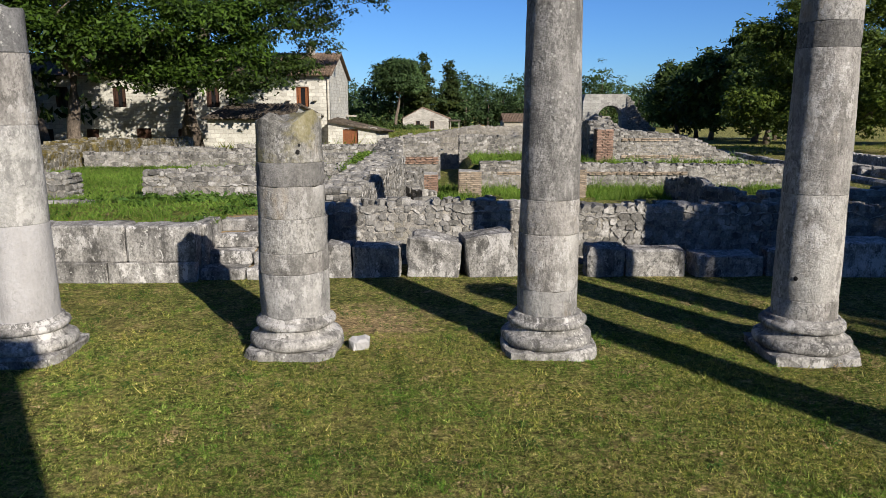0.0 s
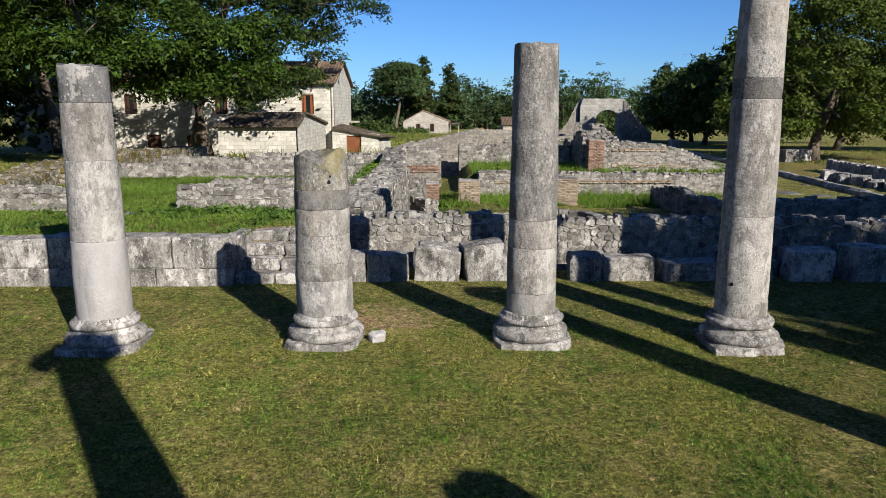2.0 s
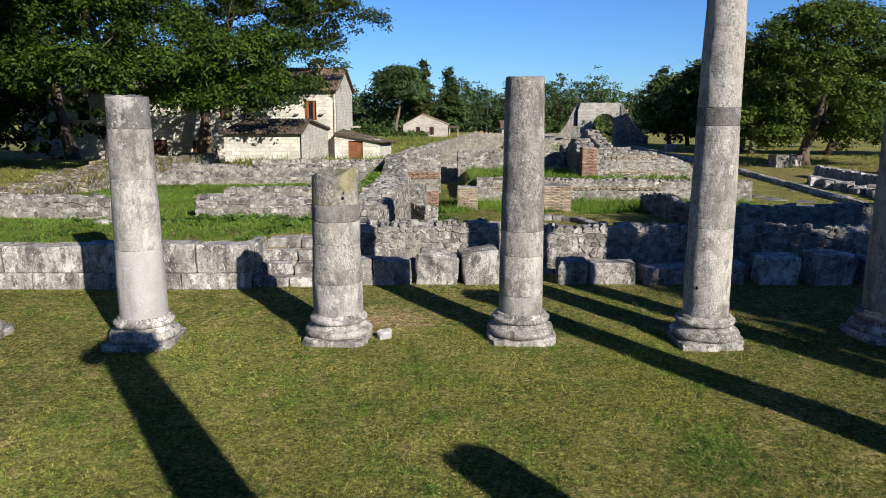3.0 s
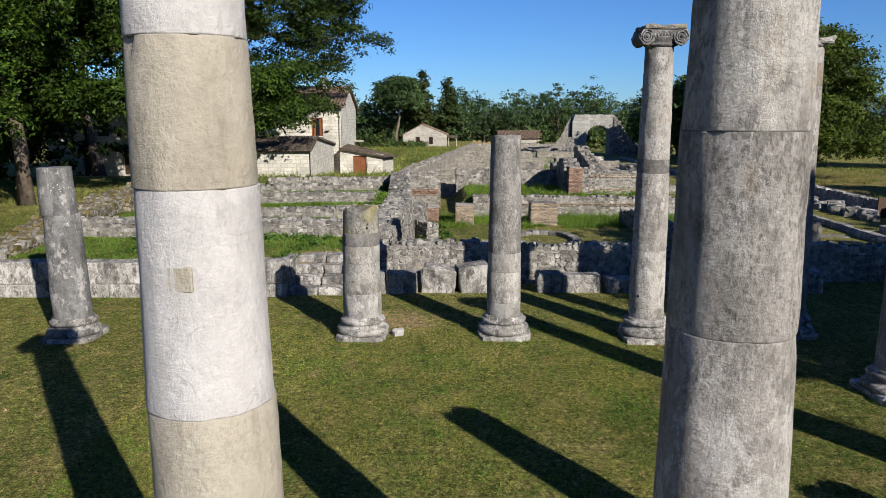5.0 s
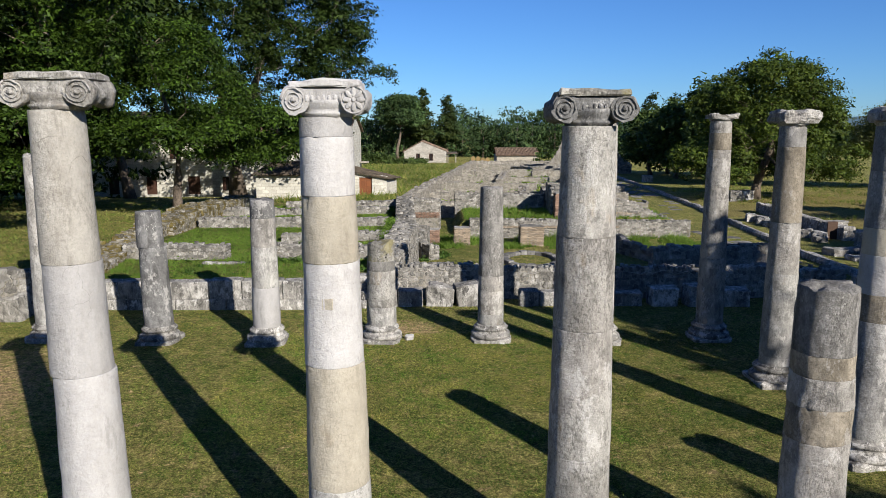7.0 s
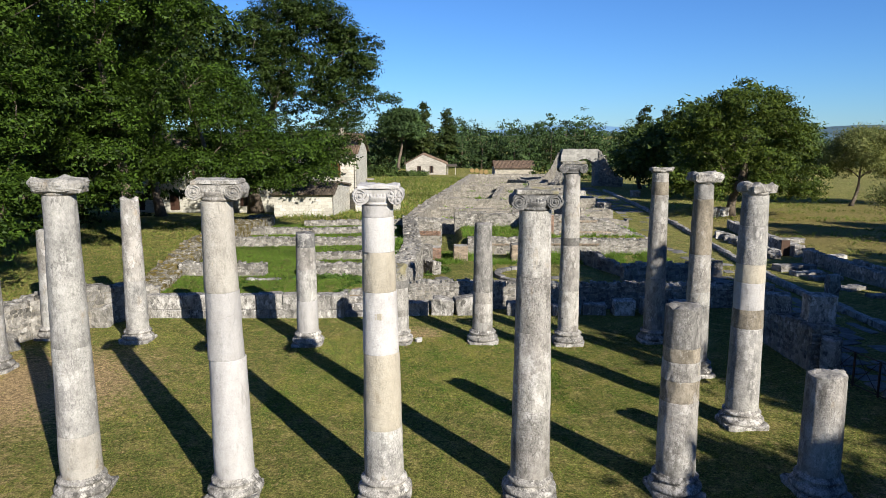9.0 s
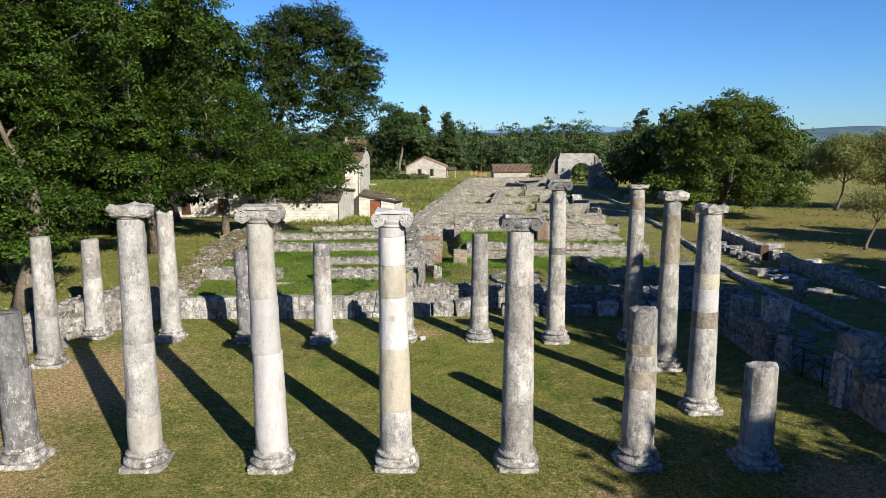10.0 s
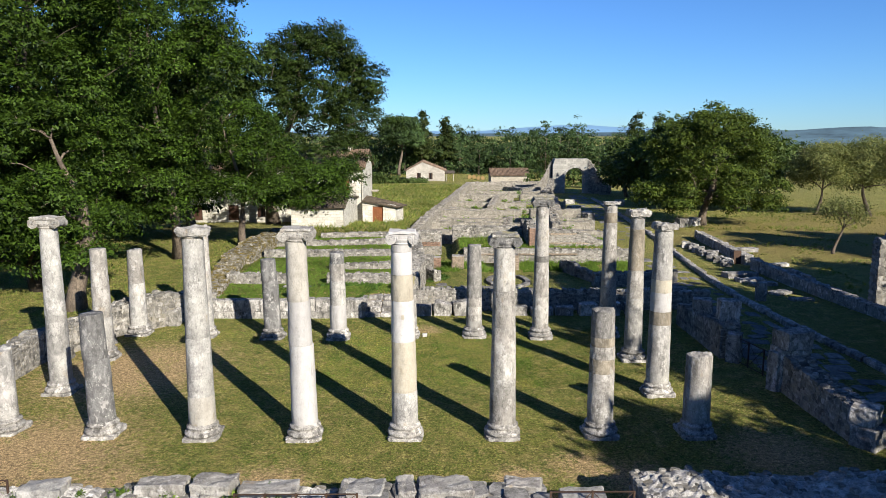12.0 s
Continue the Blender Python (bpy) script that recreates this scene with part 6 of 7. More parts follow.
# ---- trees ----
def leaf_mesh(name, blobs, count, size, material, seed, droop=0.0, clump=0.45, shell=0.5, layer=0.0):
    """Leaves gathered in clumps over ellipsoids. blobs: (centre, radii) pairs."""
    rg = np.random.default_rng(seed)
    vol = np.array([b[1][0] * b[1][1] * b[1][2] for b in blobs]) ** 0.72
    share = np.maximum((count * vol / vol.sum()).astype(int), 30)
    pts, dirs = [], []
    for (c, r), n in zip(blobs, share):
        per = 22
        m = max(3, n // per)
        d = rg.normal(size=(m, 3))
        d[:, 2] = np.where(rg.random(m) < layer, np.abs(d[:, 2]), d[:, 2])
        d /= np.linalg.norm(d, axis=1)[:, None]
        rad = shell + (1.0 - shell) * rg.random(m) ** 0.6
        lump = 1 + 0.16 * np.sin(d[:, 0] * 7 + c[0]) * np.cos(d[:, 1] * 6 + c[1]) + 0.10 * np.sin(d[:, 2] * 11 + c[2])
        cc = d * (rad * lump)[:, None] * np.array(r) + np.array(c)
        spread = clump * (0.6 + 0.8 * rg.random(m))
        q = np.repeat(cc, per, axis=0) + rg.normal(size=(m * per, 3)) * np.repeat(spread, per)[:, None] * np.array((1, 1, 0.55 + droop))
        pts.append(q)
        dirs.append(np.repeat(d, per, axis=0))
    p = np.vstack(pts)
    n = len(p)
    nrm = rg.normal(size=(n, 3)) * 0.55 + np.vstack(dirs) * 0.9 + np.array((0, 0, 0.55))
    nrm /= np.linalg.norm(nrm, axis=1)[:, None]
    t = np.cross(nrm, rg.normal(size=(n, 3)))
    t /= np.linalg.norm(t, axis=1)[:, None] + 1e-9
    b = np.cross(nrm, t)
    s = size * (0.55 + 0.9 * rg.random(n))[:, None]
    v = np.empty((n, 3, 3))
    v[:, 0] = p + t * s * 0.78
    v[:, 1] = p - t * s * 0.46 + b * s * 0.33
    v[:, 2] = p - t * s * 0.46 - b * s * 0.33
    me = bpy.data.meshes.new(name)
    me.vertices.add(n * 3)
    me.vertices.foreach_set("co", v.reshape(-1))
    me.loops.add(n * 3)
    me.loops.foreach_set("vertex_index", np.arange(n * 3, dtype=np.int32))
    me.polygons.add(n)
    me.polygons.foreach_set("loop_start", np.arange(0, n * 3, 3, dtype=np.int32))
    me.materials.append(material)
    me.update()
    me.validate()
    return me


def tree(x, y, height, trunk_r, blobs, count, size, leaf, label, category="tree", seed=1, fork=0.35, lean=(0, 0), name="tree", bark=BARK, shell=0.5, clump=0.45, droop=0.0, group="", layer=0.6):
    """blobs: ((x, y, z), (rx, ry, rz)) from the trunk's foot. Limbs lead from the trunk to each."""
    rs = random.Random(seed)
    t = thing(name, label, category, (x, y, ground_z(x, y) - 0.05), 0, group)
    bm = bmesh.new()
    top = Vector((lean[0], lean[1], height * 0.78))
    pts, rad = [], []
    for i in range(9):
        k = i / 8
        pts.append(Vector((lean[0] * k + 1.1 * trunk_r * (math.sin(k * 6 + seed) - math.sin(seed)), lean[1] * k + 0.4 * trunk_r * math.cos(k * 4 + seed), height * 0.78 * k)))
        rad.append(trunk_r * (1.22 if i == 0 else 1.0 - 0.86 * k ** 0.9))
    tube(bm, pts, rad, 12)
    for v in bm.verts:
        v.co += Vector((v.co.x, v.co.y, 0)).normalized() * trunk_r * 0.16 * fbm(Vector((v.co.x * 3, v.co.y * 3, v.co.z * 1.2)) + Vector((seed, 0, 0)))
    part("trunk", bm, bark, t)
    # boughs branch from the trunk or from a lower bough
    nodes = [(q, r) for q, r in zip(pts, rad) if q.z > fork * height * 0.7] or [(pts[-1], rad[-1])]
    for c, r in sorted(blobs, key=lambda b: (Vector(b[0]).xy - Vector(lean) * 0.6).length + 0.3 * b[0][2]):
        c = Vector(c)
        p, pr = min(nodes, key=lambda n: (n[0] - c).length + 1.5 * max(0.0, n[0].z - c.z + 0.8))
        mid = p.lerp(c, 0.5) + Vector((rs.uniform(-0.35, 0.35), rs.uniform(-0.35, 0.35), rs.uniform(0.0, 0.5)))
        bm = bmesh.new()
        r0 = max(pr * 0.6, 0.03)
        tube(bm, [p, p.lerp(mid, 0.5) + Vector((0, 0, 0.1)), mid, mid.lerp(c, 0.6), c], [r0, r0 * 0.9, r0 * 0.8, r0 * 0.65, r0 * 0.5], 6)
        nodes += [(mid, r0 * 0.8), (c, r0 * 0.6)]
        for j in range(3):
            d = Vector((rs.gauss(0, 1), rs.gauss(0, 1), rs.gauss(0.2, 0.8))).normalized()
            e = c + Vector((d.x * r[0], d.y * r[1], d.z * r[2])) * 0.85
            tube(bm, [c, c.lerp(e, 0.5) + Vector((0, 0, 0.12)), e], [r0 * 0.4, r0 * 0.25, 0.008], 4)
        part("limb", bm, bark, t)
    part("crown", leaf_mesh("crown", blobs, count, size, leaf, seed, droop, clump, shell, layer), leaf, t, "leafy green crown with gaps")
    return t


def crown_blobs(cx, cy, cz, rx, ry, rz, n, seed, low=-0.7, size=0.42):
    """Lobes spread over an ellipsoid."""
    rs = random.Random(seed)
    out = []
    for i in range(n):
        z = low + (0.98 - low) * (i + 0.5) / n
        a = i * 2.39996 + rs.uniform(-0.4, 0.4)
        w = math.sqrt(max(0.0, 1 - z * z))
        k = rs.uniform(0.55, 0.8)
        s = size * rs.uniform(0.75, 1.25)
        out.append(((cx + rx * w * k * math.cos(a), cy + ry * w * k * math.sin(a), cz + rz * z * 0.78), (rx * s, ry * s, rz * s * 0.8)))
    return out


OAK_LOW = [((3.4, 0, 17.0), (1.8, 1.5, 1.3)), ((5.2, 0.4, 16.2), (1.7, 1.5, 1.2)), ((-1.6, 0, 14.2), (1.9, 1.6, 1.2)), ((-3.0, 0, 11.8), (1.7, 1.5, 1.1)), ((7.6, 0, 14.4), (1.8, 1.5, 1.2)), ((9.2, 0, 12.2), (1.6, 1.4, 1.1)), ((-3.0, -2.5, 6.0), (2.2, 1.8, 1.0)), ((0.4, -3.0, 6.4), (2.2, 1.6, 1.0)), ((2.6, -3.6, 5.6), (2.0, 1.5, 0.9)), ((4.6, -3.2, 6.6), (1.9, 1.4, 0.9)), ((6.6, -2.6, 7.4), (1.6, 1.3, 0.8)), ((-1.2, -3.4, 4.4), (1.8, 1.4, 0.7)), ((1.6, -4.2, 4.2), (1.5, 1.2, 0.7)), ((11.0, 0.5, 9.4), (1.4, 1.2, 0.8)), ((6.8, -9.0, 4.1), (1.5, 1.2, 0.7)), ((5.0, -8.4, 3.8), (1.4, 1.2, 0.7)), ((8.2, -8.2, 4.8), (1.4, 1.2, 0.7)), ((3.2, -7.4, 4.6), (1.4, 1.2, 0.7)), ((5.8, -4.4, 4.6), (1.3, 1.0, 0.7)), ((4.4, -4.8, 3.6), (1.1, 0.9, 0.7)), ((7.4, -3.6, 5.2), (1.3, 1.0, 0.7)), ((8.6, -3.0, 6.2), (1.2, 1.0, 0.7))]
tree(-16.0, 47.6, 19.5, 0.6, crown_blobs(4.1, 0.0, 11.7, 8.2, 5.5, 7.7, 56, 3, -0.72, 0.165) + crown_blobs(4.1, 0.0, 12.4, 4.6, 3.6, 5.2, 24, 4, -0.7, 0.3) + OAK_LOW, 92000, 0.18, OAKLEAF, "tall dark oak with an open crown beside the farmhouse", seed=3, lean=(2.6, 0), shell=0.5, clump=0.24, layer=0.7)
ASH_LOW = [((3.4, -0.2, 2.9), (1.0, 0.9, 0.5)), ((4.7, 0.2, 2.95), (1.0, 0.9, 0.5)), ((2.2, -0.4, 3.0), (0.9, 0.9, 0.5)), ((-1.6, -2.4, 3.9), (1.5, 1.3, 0.7)), ((1.6, -2.2, 3.8), (1.4, 1.2, 0.65)), ((3.4, 0.2, 3.8), (1.3, 1.2, 0.6)), ((-4.2, -1.0, 3.8), (1.5, 1.3, 0.7)), ((3.2, -1.6, 4.2), (1.3, 1.2, 0.7)), ((4.3, -0.4, 5.0), (1.2, 1.2, 0.7)), ((-3.2, -2.0, 4.0), (1.6, 1.4, 0.7)), ((0.6, -3.4, 4.2), (1.4, 1.2, 0.7)), ((5.4, -0.2, 4.6), (1.5, 1.3, 0.8)), ((6.6, 0.6, 5.2), (1.3, 1.2, 0.7)), ((4.8, 0.8, 3.6), (1.0, 0.9, 0.6)), ((6.2, 1.4, 4.1), (0.9, 0.9, 0.6)), ((3.1, 0.6, 3.5), (1.0, 1.0, 0.6)), ((6.3, 0.4, 3.5), (1.1, 1.0, 0.6))]
tree(-13.6, 27.2, 10.5, 0.26, crown_blobs(-0.4, -0.3, 6.6, 4.9, 4.6, 3.7, 44, 5, -0.9, 0.18) + ASH_LOW, 84000, 0.13, ASHLEAF, "broad green ash tree with low drooping boughs", seed=5, lean=(-0.9, 0), droop=0.25, clump=0.2, shell=0.6, layer=0.75)
TALL_ASH = [((-3.0, -3.4, 2.5), (1.5, 1.2, 0.7)), ((-1.0, -3.2, 2.8), (1.4, 1.2, 0.7)), ((-4.6, -2.6, 2.3), (1.6, 1.2, 0.7)), ((1.0, -3.0, 3.4), (1.4, 1.2, 0.7)), ((3.4, -0.6, 13.2), (1.3, 1.2, 1.0)), ((3.7, -0.8, 15.0), (1.2, 1.2, 1.0)), ((3.2, -0.5, 16.8), (1.3, 1.2, 1.0)), ((2.4, -0.4, 18.4), (1.4, 1.2, 1.0)), ((4.0, -1.0, 11.4), (1.3, 1.2, 0.9)), ((-4.0, -3.2, 4.2), (1.7, 1.4, 0.8)), ((-2.2, -4.0, 3.4), (1.4, 1.2, 0.7)), ((-5.6, -3.4, 3.2), (1.6, 1.4, 0.8)), ((0.2, -4.2, 4.8), (1.5, 1.2, 0.8))]
tree(-16.2, 22.2, 21.0, 0.3, crown_blobs(-1.0, -0.5, 11.8, 5.6, 5.4, 9.8, 64, 7, -0.9, 0.16) + TALL_ASH, 118000, 0.135, ASHLEAF, "broad green ash tree with a curved trunk", seed=7, lean=(-0.6, 0), clump=0.2, shell=0.55, layer=0.75)
LOW_BOUGHS = [((-1.8 + 1.5 * k + 0.5 * (k % 2), -3.2 - 0.9 * (k % 3), 2.3 + 1.1 * (k * 5 % 4)), (1.5, 1.3, 0.75)) for k in range(5)] + [((-3.4, -2.6, 1.7), (1.7, 1.5, 0.8)), ((0.6, -2.2, 1.6), (1.4, 1.2, 0.7)), ((-1.6, -4.4, 1.9), (1.3, 1.2, 0.7))] + [((1.4, -4.0, 13.4), (1.5, 1.2, 1.2)), ((1.5, -4.2, 11.4), (1.5, 1.2, 1.2)), ((2.4, -3.4, 8.2), (1.6, 1.2, 1.1)), ((1.6, -3.8, 9.6), (1.4, 1.2, 1.0)), ((-0.2, -5.6, 13.0), (1.5, 1.2, 1.1)), ((0.4, -5.8, 11.0), (1.5, 1.2, 1.1)), ((-0.4, -5.6, 9.0), (1.5, 1.2, 1.0)), ((1.2, -5.2, 7.2), (1.6, 1.2, 1.0)), ((-1.6, -5.2, 6.2), (1.6, 1.2, 1.0)), ((1.0, -4.8, 4.8), (1.5, 1.2, 0.9)), ((2.8, -4.4, 3.4), (1.4, 1.1, 0.8))]
tree(-19.6, 13.5, 23.0, 0.5, crown_blobs(0.2, 0.5, 12.8, 7.8, 7.0, 10.4, 72, 9, -0.95, 0.155) + LOW_BOUGHS, 128000, 0.135, ASHLEAF, "huge dark ash tree overhanging the west wall", seed=9, clump=0.21, shell=0.5, bark=SHADEBARK, layer=0.75)
tree(-16.2, 9.6, 9.5, 0.42, crown_blobs(-1.4, 1.6, 6.2, 3.9, 4.4, 3.6, 30, 11, -0.8, 0.21) + [((-1.6, 0.2, 3.0), (1.2, 1.1, 0.6)), ((0.2, 0.6, 3.4), (1.1, 1.0, 0.6)), ((1.6, 0.8, 3.8), (1.1, 1.0, 0.6)), ((-3.2, 0.4, 2.6), (1.3, 1.1, 0.7))], 52000, 0.12, ASHLEAF, "thick-trunked tree with boughs hanging over the columns", seed=11, lean=(-0.4, 0), clump=0.19, shell=0.6, layer=0.75)
tree(-27.0, 26.0, 22.0, 0.5, crown_blobs(0, 0, 12.5, 8.0, 7.5, 10.0, 26, 13, -0.95, 0.34), 24000, 0.38, OAKLEAF, "tall dark tree in the grove", seed=13)
tree(-20.5, 38.0, 17.0, 0.35, crown_blobs(0, 0, 11.0, 6.0, 6.0, 5.6, 20, 15, -0.85, 0.36), 22000, 0.34, OAKLEAF, "tall dark tree before the farmhouse", seed=15)
# added tree whose dark crown stands in for shade on the farmhouse's left end
tree(-24.5, 34.5, 10.0, 0.3, crown_blobs(0, 0, 5.2, 5.0, 4.6, 4.4, 22, 14, -0.95, 0.34), 22000, 0.28, OAKLEAF, "added low tree standing in for shade under the grove", seed=14, bark=SHADEBARK)
tree(-31.0, 40.0, 18.0, 0.4, crown_blobs(0, 0, 9.5, 7.0, 7.0, 8.2, 20, 16, -0.95, 0.4), 12000, 0.5, OAKLEAF, "tall dark tree in the grove", seed=16)
tree(-40.0, 36.0, 18.0, 0.4, crown_blobs(0, 0, 9.0, 8.0, 8.0, 8.2, 20, 18, -0.95, 0.4), 12000, 0.55, OAKLEAF, "tall dark tree in the grove", seed=18)
tree(25.0, 48.2, 11.0, 0.42, crown_blobs(0.6, 0, 6.0, 6.7, 6.4, 5.6, 60, 17, -0.93, 0.17) + crown_blobs(0.6, 0, 6.2, 3.8, 3.8, 4.0, 10, 18, -0.7, 0.27) + [((0.6 + 5.6 * math.cos(k * 0.9 + 0.3), 5.2 * math.sin(k * 0.9 + 0.3), 2.1 + 0.8 * (k * 3 % 4) / 3), (1.5, 1.4, 0.8)) for k in range(7)] + [((-5.6, -1.0, 3.4), (1.7, 1.5, 0.9)), ((-4.6, 0, 7.4), (1.4, 1.3, 0.9)), ((6.6, -1.0, 3.6), (1.5, 1.3, 0.9)), ((5.8, -1.6, 2.0), (1.6, 1.4, 0.7)), ((-3.2, -3.0, 2.2), (1.6, 1.4, 0.7)), ((0.8, 0, 11.0), (1.1, 1.0, 0.6)), ((2.6, 0, 10.4), (1.1, 1.0, 0.6))], 72000, 0.18, WALNUTLEAF, "broad walnut tree on the meadow", seed=17, lean=(0.5, 0), clump=0.24, shell=0.6, layer=0.7)
tree(40.5, 57, 7.2, 0.2, crown_blobs(1.0, 0, 4.9, 4.0, 4.0, 2.9, 18, 19, -0.6, 0.34), 34000, 0.15, OLIVELEAF, "pale willow-leaved tree on the meadow", seed=19, lean=(1.2, 0))
tree(45.5, 55.5, 7.8, 0.25, crown_blobs(1.0, 0, 5.0, 4.6, 4.2, 3.2, 18, 21, -0.7, 0.34), 36000, 0.15, OLIVELEAF, "pale willow-leaved tree on the meadow", seed=21, lean=(-1.0, 0))
tree(28.2, 30.4, 3.8, 0.13, crown_blobs(0.3, 0, 2.9, 1.9, 1.7, 1.1, 9, 23, -0.5, 0.36), 5200, 0.1, OLIVELEAF, "small young tree with sparse leaves", seed=23, lean=(0.6, 0))
for k, (xx, yy, hh, w) in enumerate([(27.5, 76.0, 9.0, 3.8), (29.5, 70.0, 10.5, 4.6), (34.0, 76.0, 10.5, 5.0), (31.5, 92.0, 9.0, 4.2), (27.4, 86.0, 8.4, 3.9), (38.0, 84.0, 9.5, 5.0), (28.0, 64.0, 8.0, 3.4), (34.0, 62.0, 9.5, 4.0), (44.0, 80.0, 10.0, 5.0)]):
    tree(xx, yy, hh, 0.28, crown_blobs(0, 0, hh * 0.55, w, w, hh * 0.46, 18, 30 + k, -0.97, 0.36), 7500, 0.42, WOODLEAF, "dark leafy tree behind the road", seed=30 + k)
# trees that stand outside the view and shade the east side
SHADE = [(15.9, -3.4, 10.0, 2.3), (20.8, -5.2, 11.0, 3.2), (21.3, -12.0, 13.5, 2.7), (18.3, -20.3, 11.2, 3.5), (24.5, -1.5, 11.5, 4.0), (22.8, -10.0, 12.0, 3.6), (25.0, -16.0, 12.0, 4.0), (21.3, 2.3, 11.4, 3.2), (30.0, 9.0, 8.6, 4.2), (36.0, 10.0, 8.6, 4.2), (42.5, 11.0, 8.6, 4.4), (38.5, 22.5, 10.5, 3.2), (46.0, 22.0, 11.0, 4.0), (22.4, -25.5, 12.4, 4.0), (28.5, -8.0, 12.0, 4.0)]
for k, (xx, yy, hh, w) in enumerate(SHADE):
    tree(xx, yy, hh, 0.3, crown_blobs(0, 0, hh * 0.56, w, w, hh * 0.48, 16, 50 + k, -0.97, 0.42), 10000, 0.5, WALNUTLEAF, "leafy tree shading the east wall", seed=50 + k)


def far_wood():
    """The belt of woodland behind the sheds."""
    rs = random.Random(5)
    blobs, trunks = [], bmesh.new()
    for k in range(120):
        xx = -48 + k * 1.45 + rs.uniform(-1.5, 1.5)
        yy = 158 + (k % 3) * 11 + rs.uniform(-3, 3) + max(0, xx - 30) * 0.2
        hh = rs.uniform(7.8, 11.5) * (1.0 + 0.45 * noise.noise(Vector((xx * 0.13, 3, 0)))) * (1.0 if xx < 55 else 0.62)
        zb = ground_z(xx, yy)
        w = rs.uniform(2.8, 4.6)
        for j in range(6):
            z = zb + hh * (0.10 + 0.165 * j)
            s = w * (0.8, 1.0, 1.05, 1.0, 0.8, 0.5)[j]
            blobs.append(((xx + rs.uniform(-0.9, 0.9), yy + rs.uniform(-0.9, 0.9), z), (s, s, hh * 0.13)))
        tube(trunks, [Vector((xx, yy, zb - 0.2)), Vector((xx + 0.2, yy, zb + hh * 0.8))], [0.22, 0.06], 5)
    leaves = leaf_mesh("far_wood", blobs, 150000, 0.46, FARLEAF, 77, 0.0, 0.55, 0.45)
    ob = tagged(new("far_wood", leaves), "distant belt of mixed green woodland", "woodland", kind="stuff")
    part("trunks", trunks, BARK, ob)


far_wood()
pine = tree(-9.6, 150.0, 14.0, 0.4, crown_blobs(0.6, 0, 9.4, 5.9, 5.5, 4.4, 22, 61, -0.55, 0.3), 15000, 0.42, FARLEAF, "umbrella pine behind the cottage", "pine tree", seed=61, fork=0.5)
for k, (xx, yy, hh, w) in enumerate([(-4.0, 156, 14.5, 2.6), (1.6, 158, 13.0, 2.4), (-6.5, 162, 13.0, 3.0), (55.0, 185, 15.0, 3.4), (62.0, 188, 15.0, 3.2)]):
    tree(xx, yy, hh, 0.3, [((0, 0, hh * (0.35 + 0.15 * j)), (w * (1.05 - 0.18 * j), w * (1.05 - 0.18 * j), hh * 0.11)) for j in range(5)], 4500, 0.5, PINELEAF, "tall conifer in the far wood", "pine tree", seed=70 + k)


def hedge(x0, y0, x1, y1, h, w, n, seed, material, label):
    rs = random.Random(seed)
    blobs = []
    for i in range(n):
        k = (i + 0.5) / n
        xx, yy = x0 + (x1 - x0) * k, y0 + (y1 - y0) * k
        hh = h * rs.uniform(0.7, 1.2)
        blobs.append(((xx, yy, ground_z(xx, yy) + hh * 0.45), (w, w, hh * 0.55)))
    ob = new("hedge", leaf_mesh("hedge", blobs, n * 400, 0.34, material, seed, 0, 0.3, 0.5))
    return tagged(ob, label, "hedge", kind="stuff")


hedge(16, 113, 28, 111, 3.6, 2.2, 8, 9, WOODLEAF, "green thicket behind the gate")
hedge(-8, 117, -3, 119, 0.7, 0.8, 8, 25, WOODLEAF, "low green hedge before the cottage")
hedge(-19, 113, -8.5, 117, 1.9, 1.3, 13, 5, WOODLEAF, "dense green hedge before the cottage")
# four thickets added as stand-ins for the deep shade in and behind the grove
hedge(-58, 42, -30.5, 47, 6.0, 2.6, 12, 12, WOODLEAF, "added thicket standing in for shade under the trees")
hedge(-44, 36, -20.5, 40.5, 9.0, 3.0, 16, 19, OAKLEAF, "added thicket standing in for the tall grove's deep shade")
hedge(-30, 24, -22.5, 31, 6.0, 2.6, 8, 20, OAKLEAF, "added thicket standing in for the tall grove's deep shade")
hedge(-75, 70, -30, 66, 7.0, 3.5, 18, 8, WOODLEAF, "added thicket standing in for shade beyond the grove")
hedge(-40, 112, -17, 116, 4.0, 2.4, 14, 6, WOODLEAF, "dense green hedge behind the farmhouse")

# ---- distance ----
def ridge(name, y, x0, x1, heights, material, label, seed):
    n = 120
    verts = []
    for i in range(n + 1):
        k = i / n
        x = x0 + (x1 - x0) * k
        h = interp(k, heights) * (1 + 0.10 * noise.noise(Vector((k * 14, seed, 0))) + 0.04 * noise.noise(Vector((k * 60, seed, 0))))
        verts += [(x, y - 250, -30), (x, y, h), (x, y + 300, -30)]
    faces = [(3 * i + j, 3 * i + 3 + j, 3 * i + 4 + j, 3 * i + 1 + j) for i in range(n) for j in range(2)]
    ob = new(name, mesh_of(name, verts, faces, material, True))
    return tagged(ob, label, "hills", kind="structure")


ridge("backdrop_rise", 560, 120, 900, [(0, -4), (0.12, 7), (0.17, 9.8), (0.2, 9.2), (0.24, 11.2), (0.28, 12.4), (0.32, 11.6), (0.4, 13.5), (0.55, 9.5), (0.8, 11.5), (1, 11)], HAZEHILL, "low wooded rise beyond the meadow", 4)
ridge("backdrop_hills", 1900, -2600, 2600, [(0, 20), (0.3, 6), (0.5, 4), (0.60, 8), (0.70, 14), (0.8, 16), (1, 20)], HAZEHILL, "distant wooded hills", 1)
ridge("backdrop_mountains", 4200, -4000, 4000, [(0, 12), (0.53, 14), (0.56, 32), (0.58, 44), (0.6, 52), (0.62, 40), (0.66, 26), (0.72, 16), (1, 18)], MOUNTAIN, "far mountains tinted blue for haze", 2)


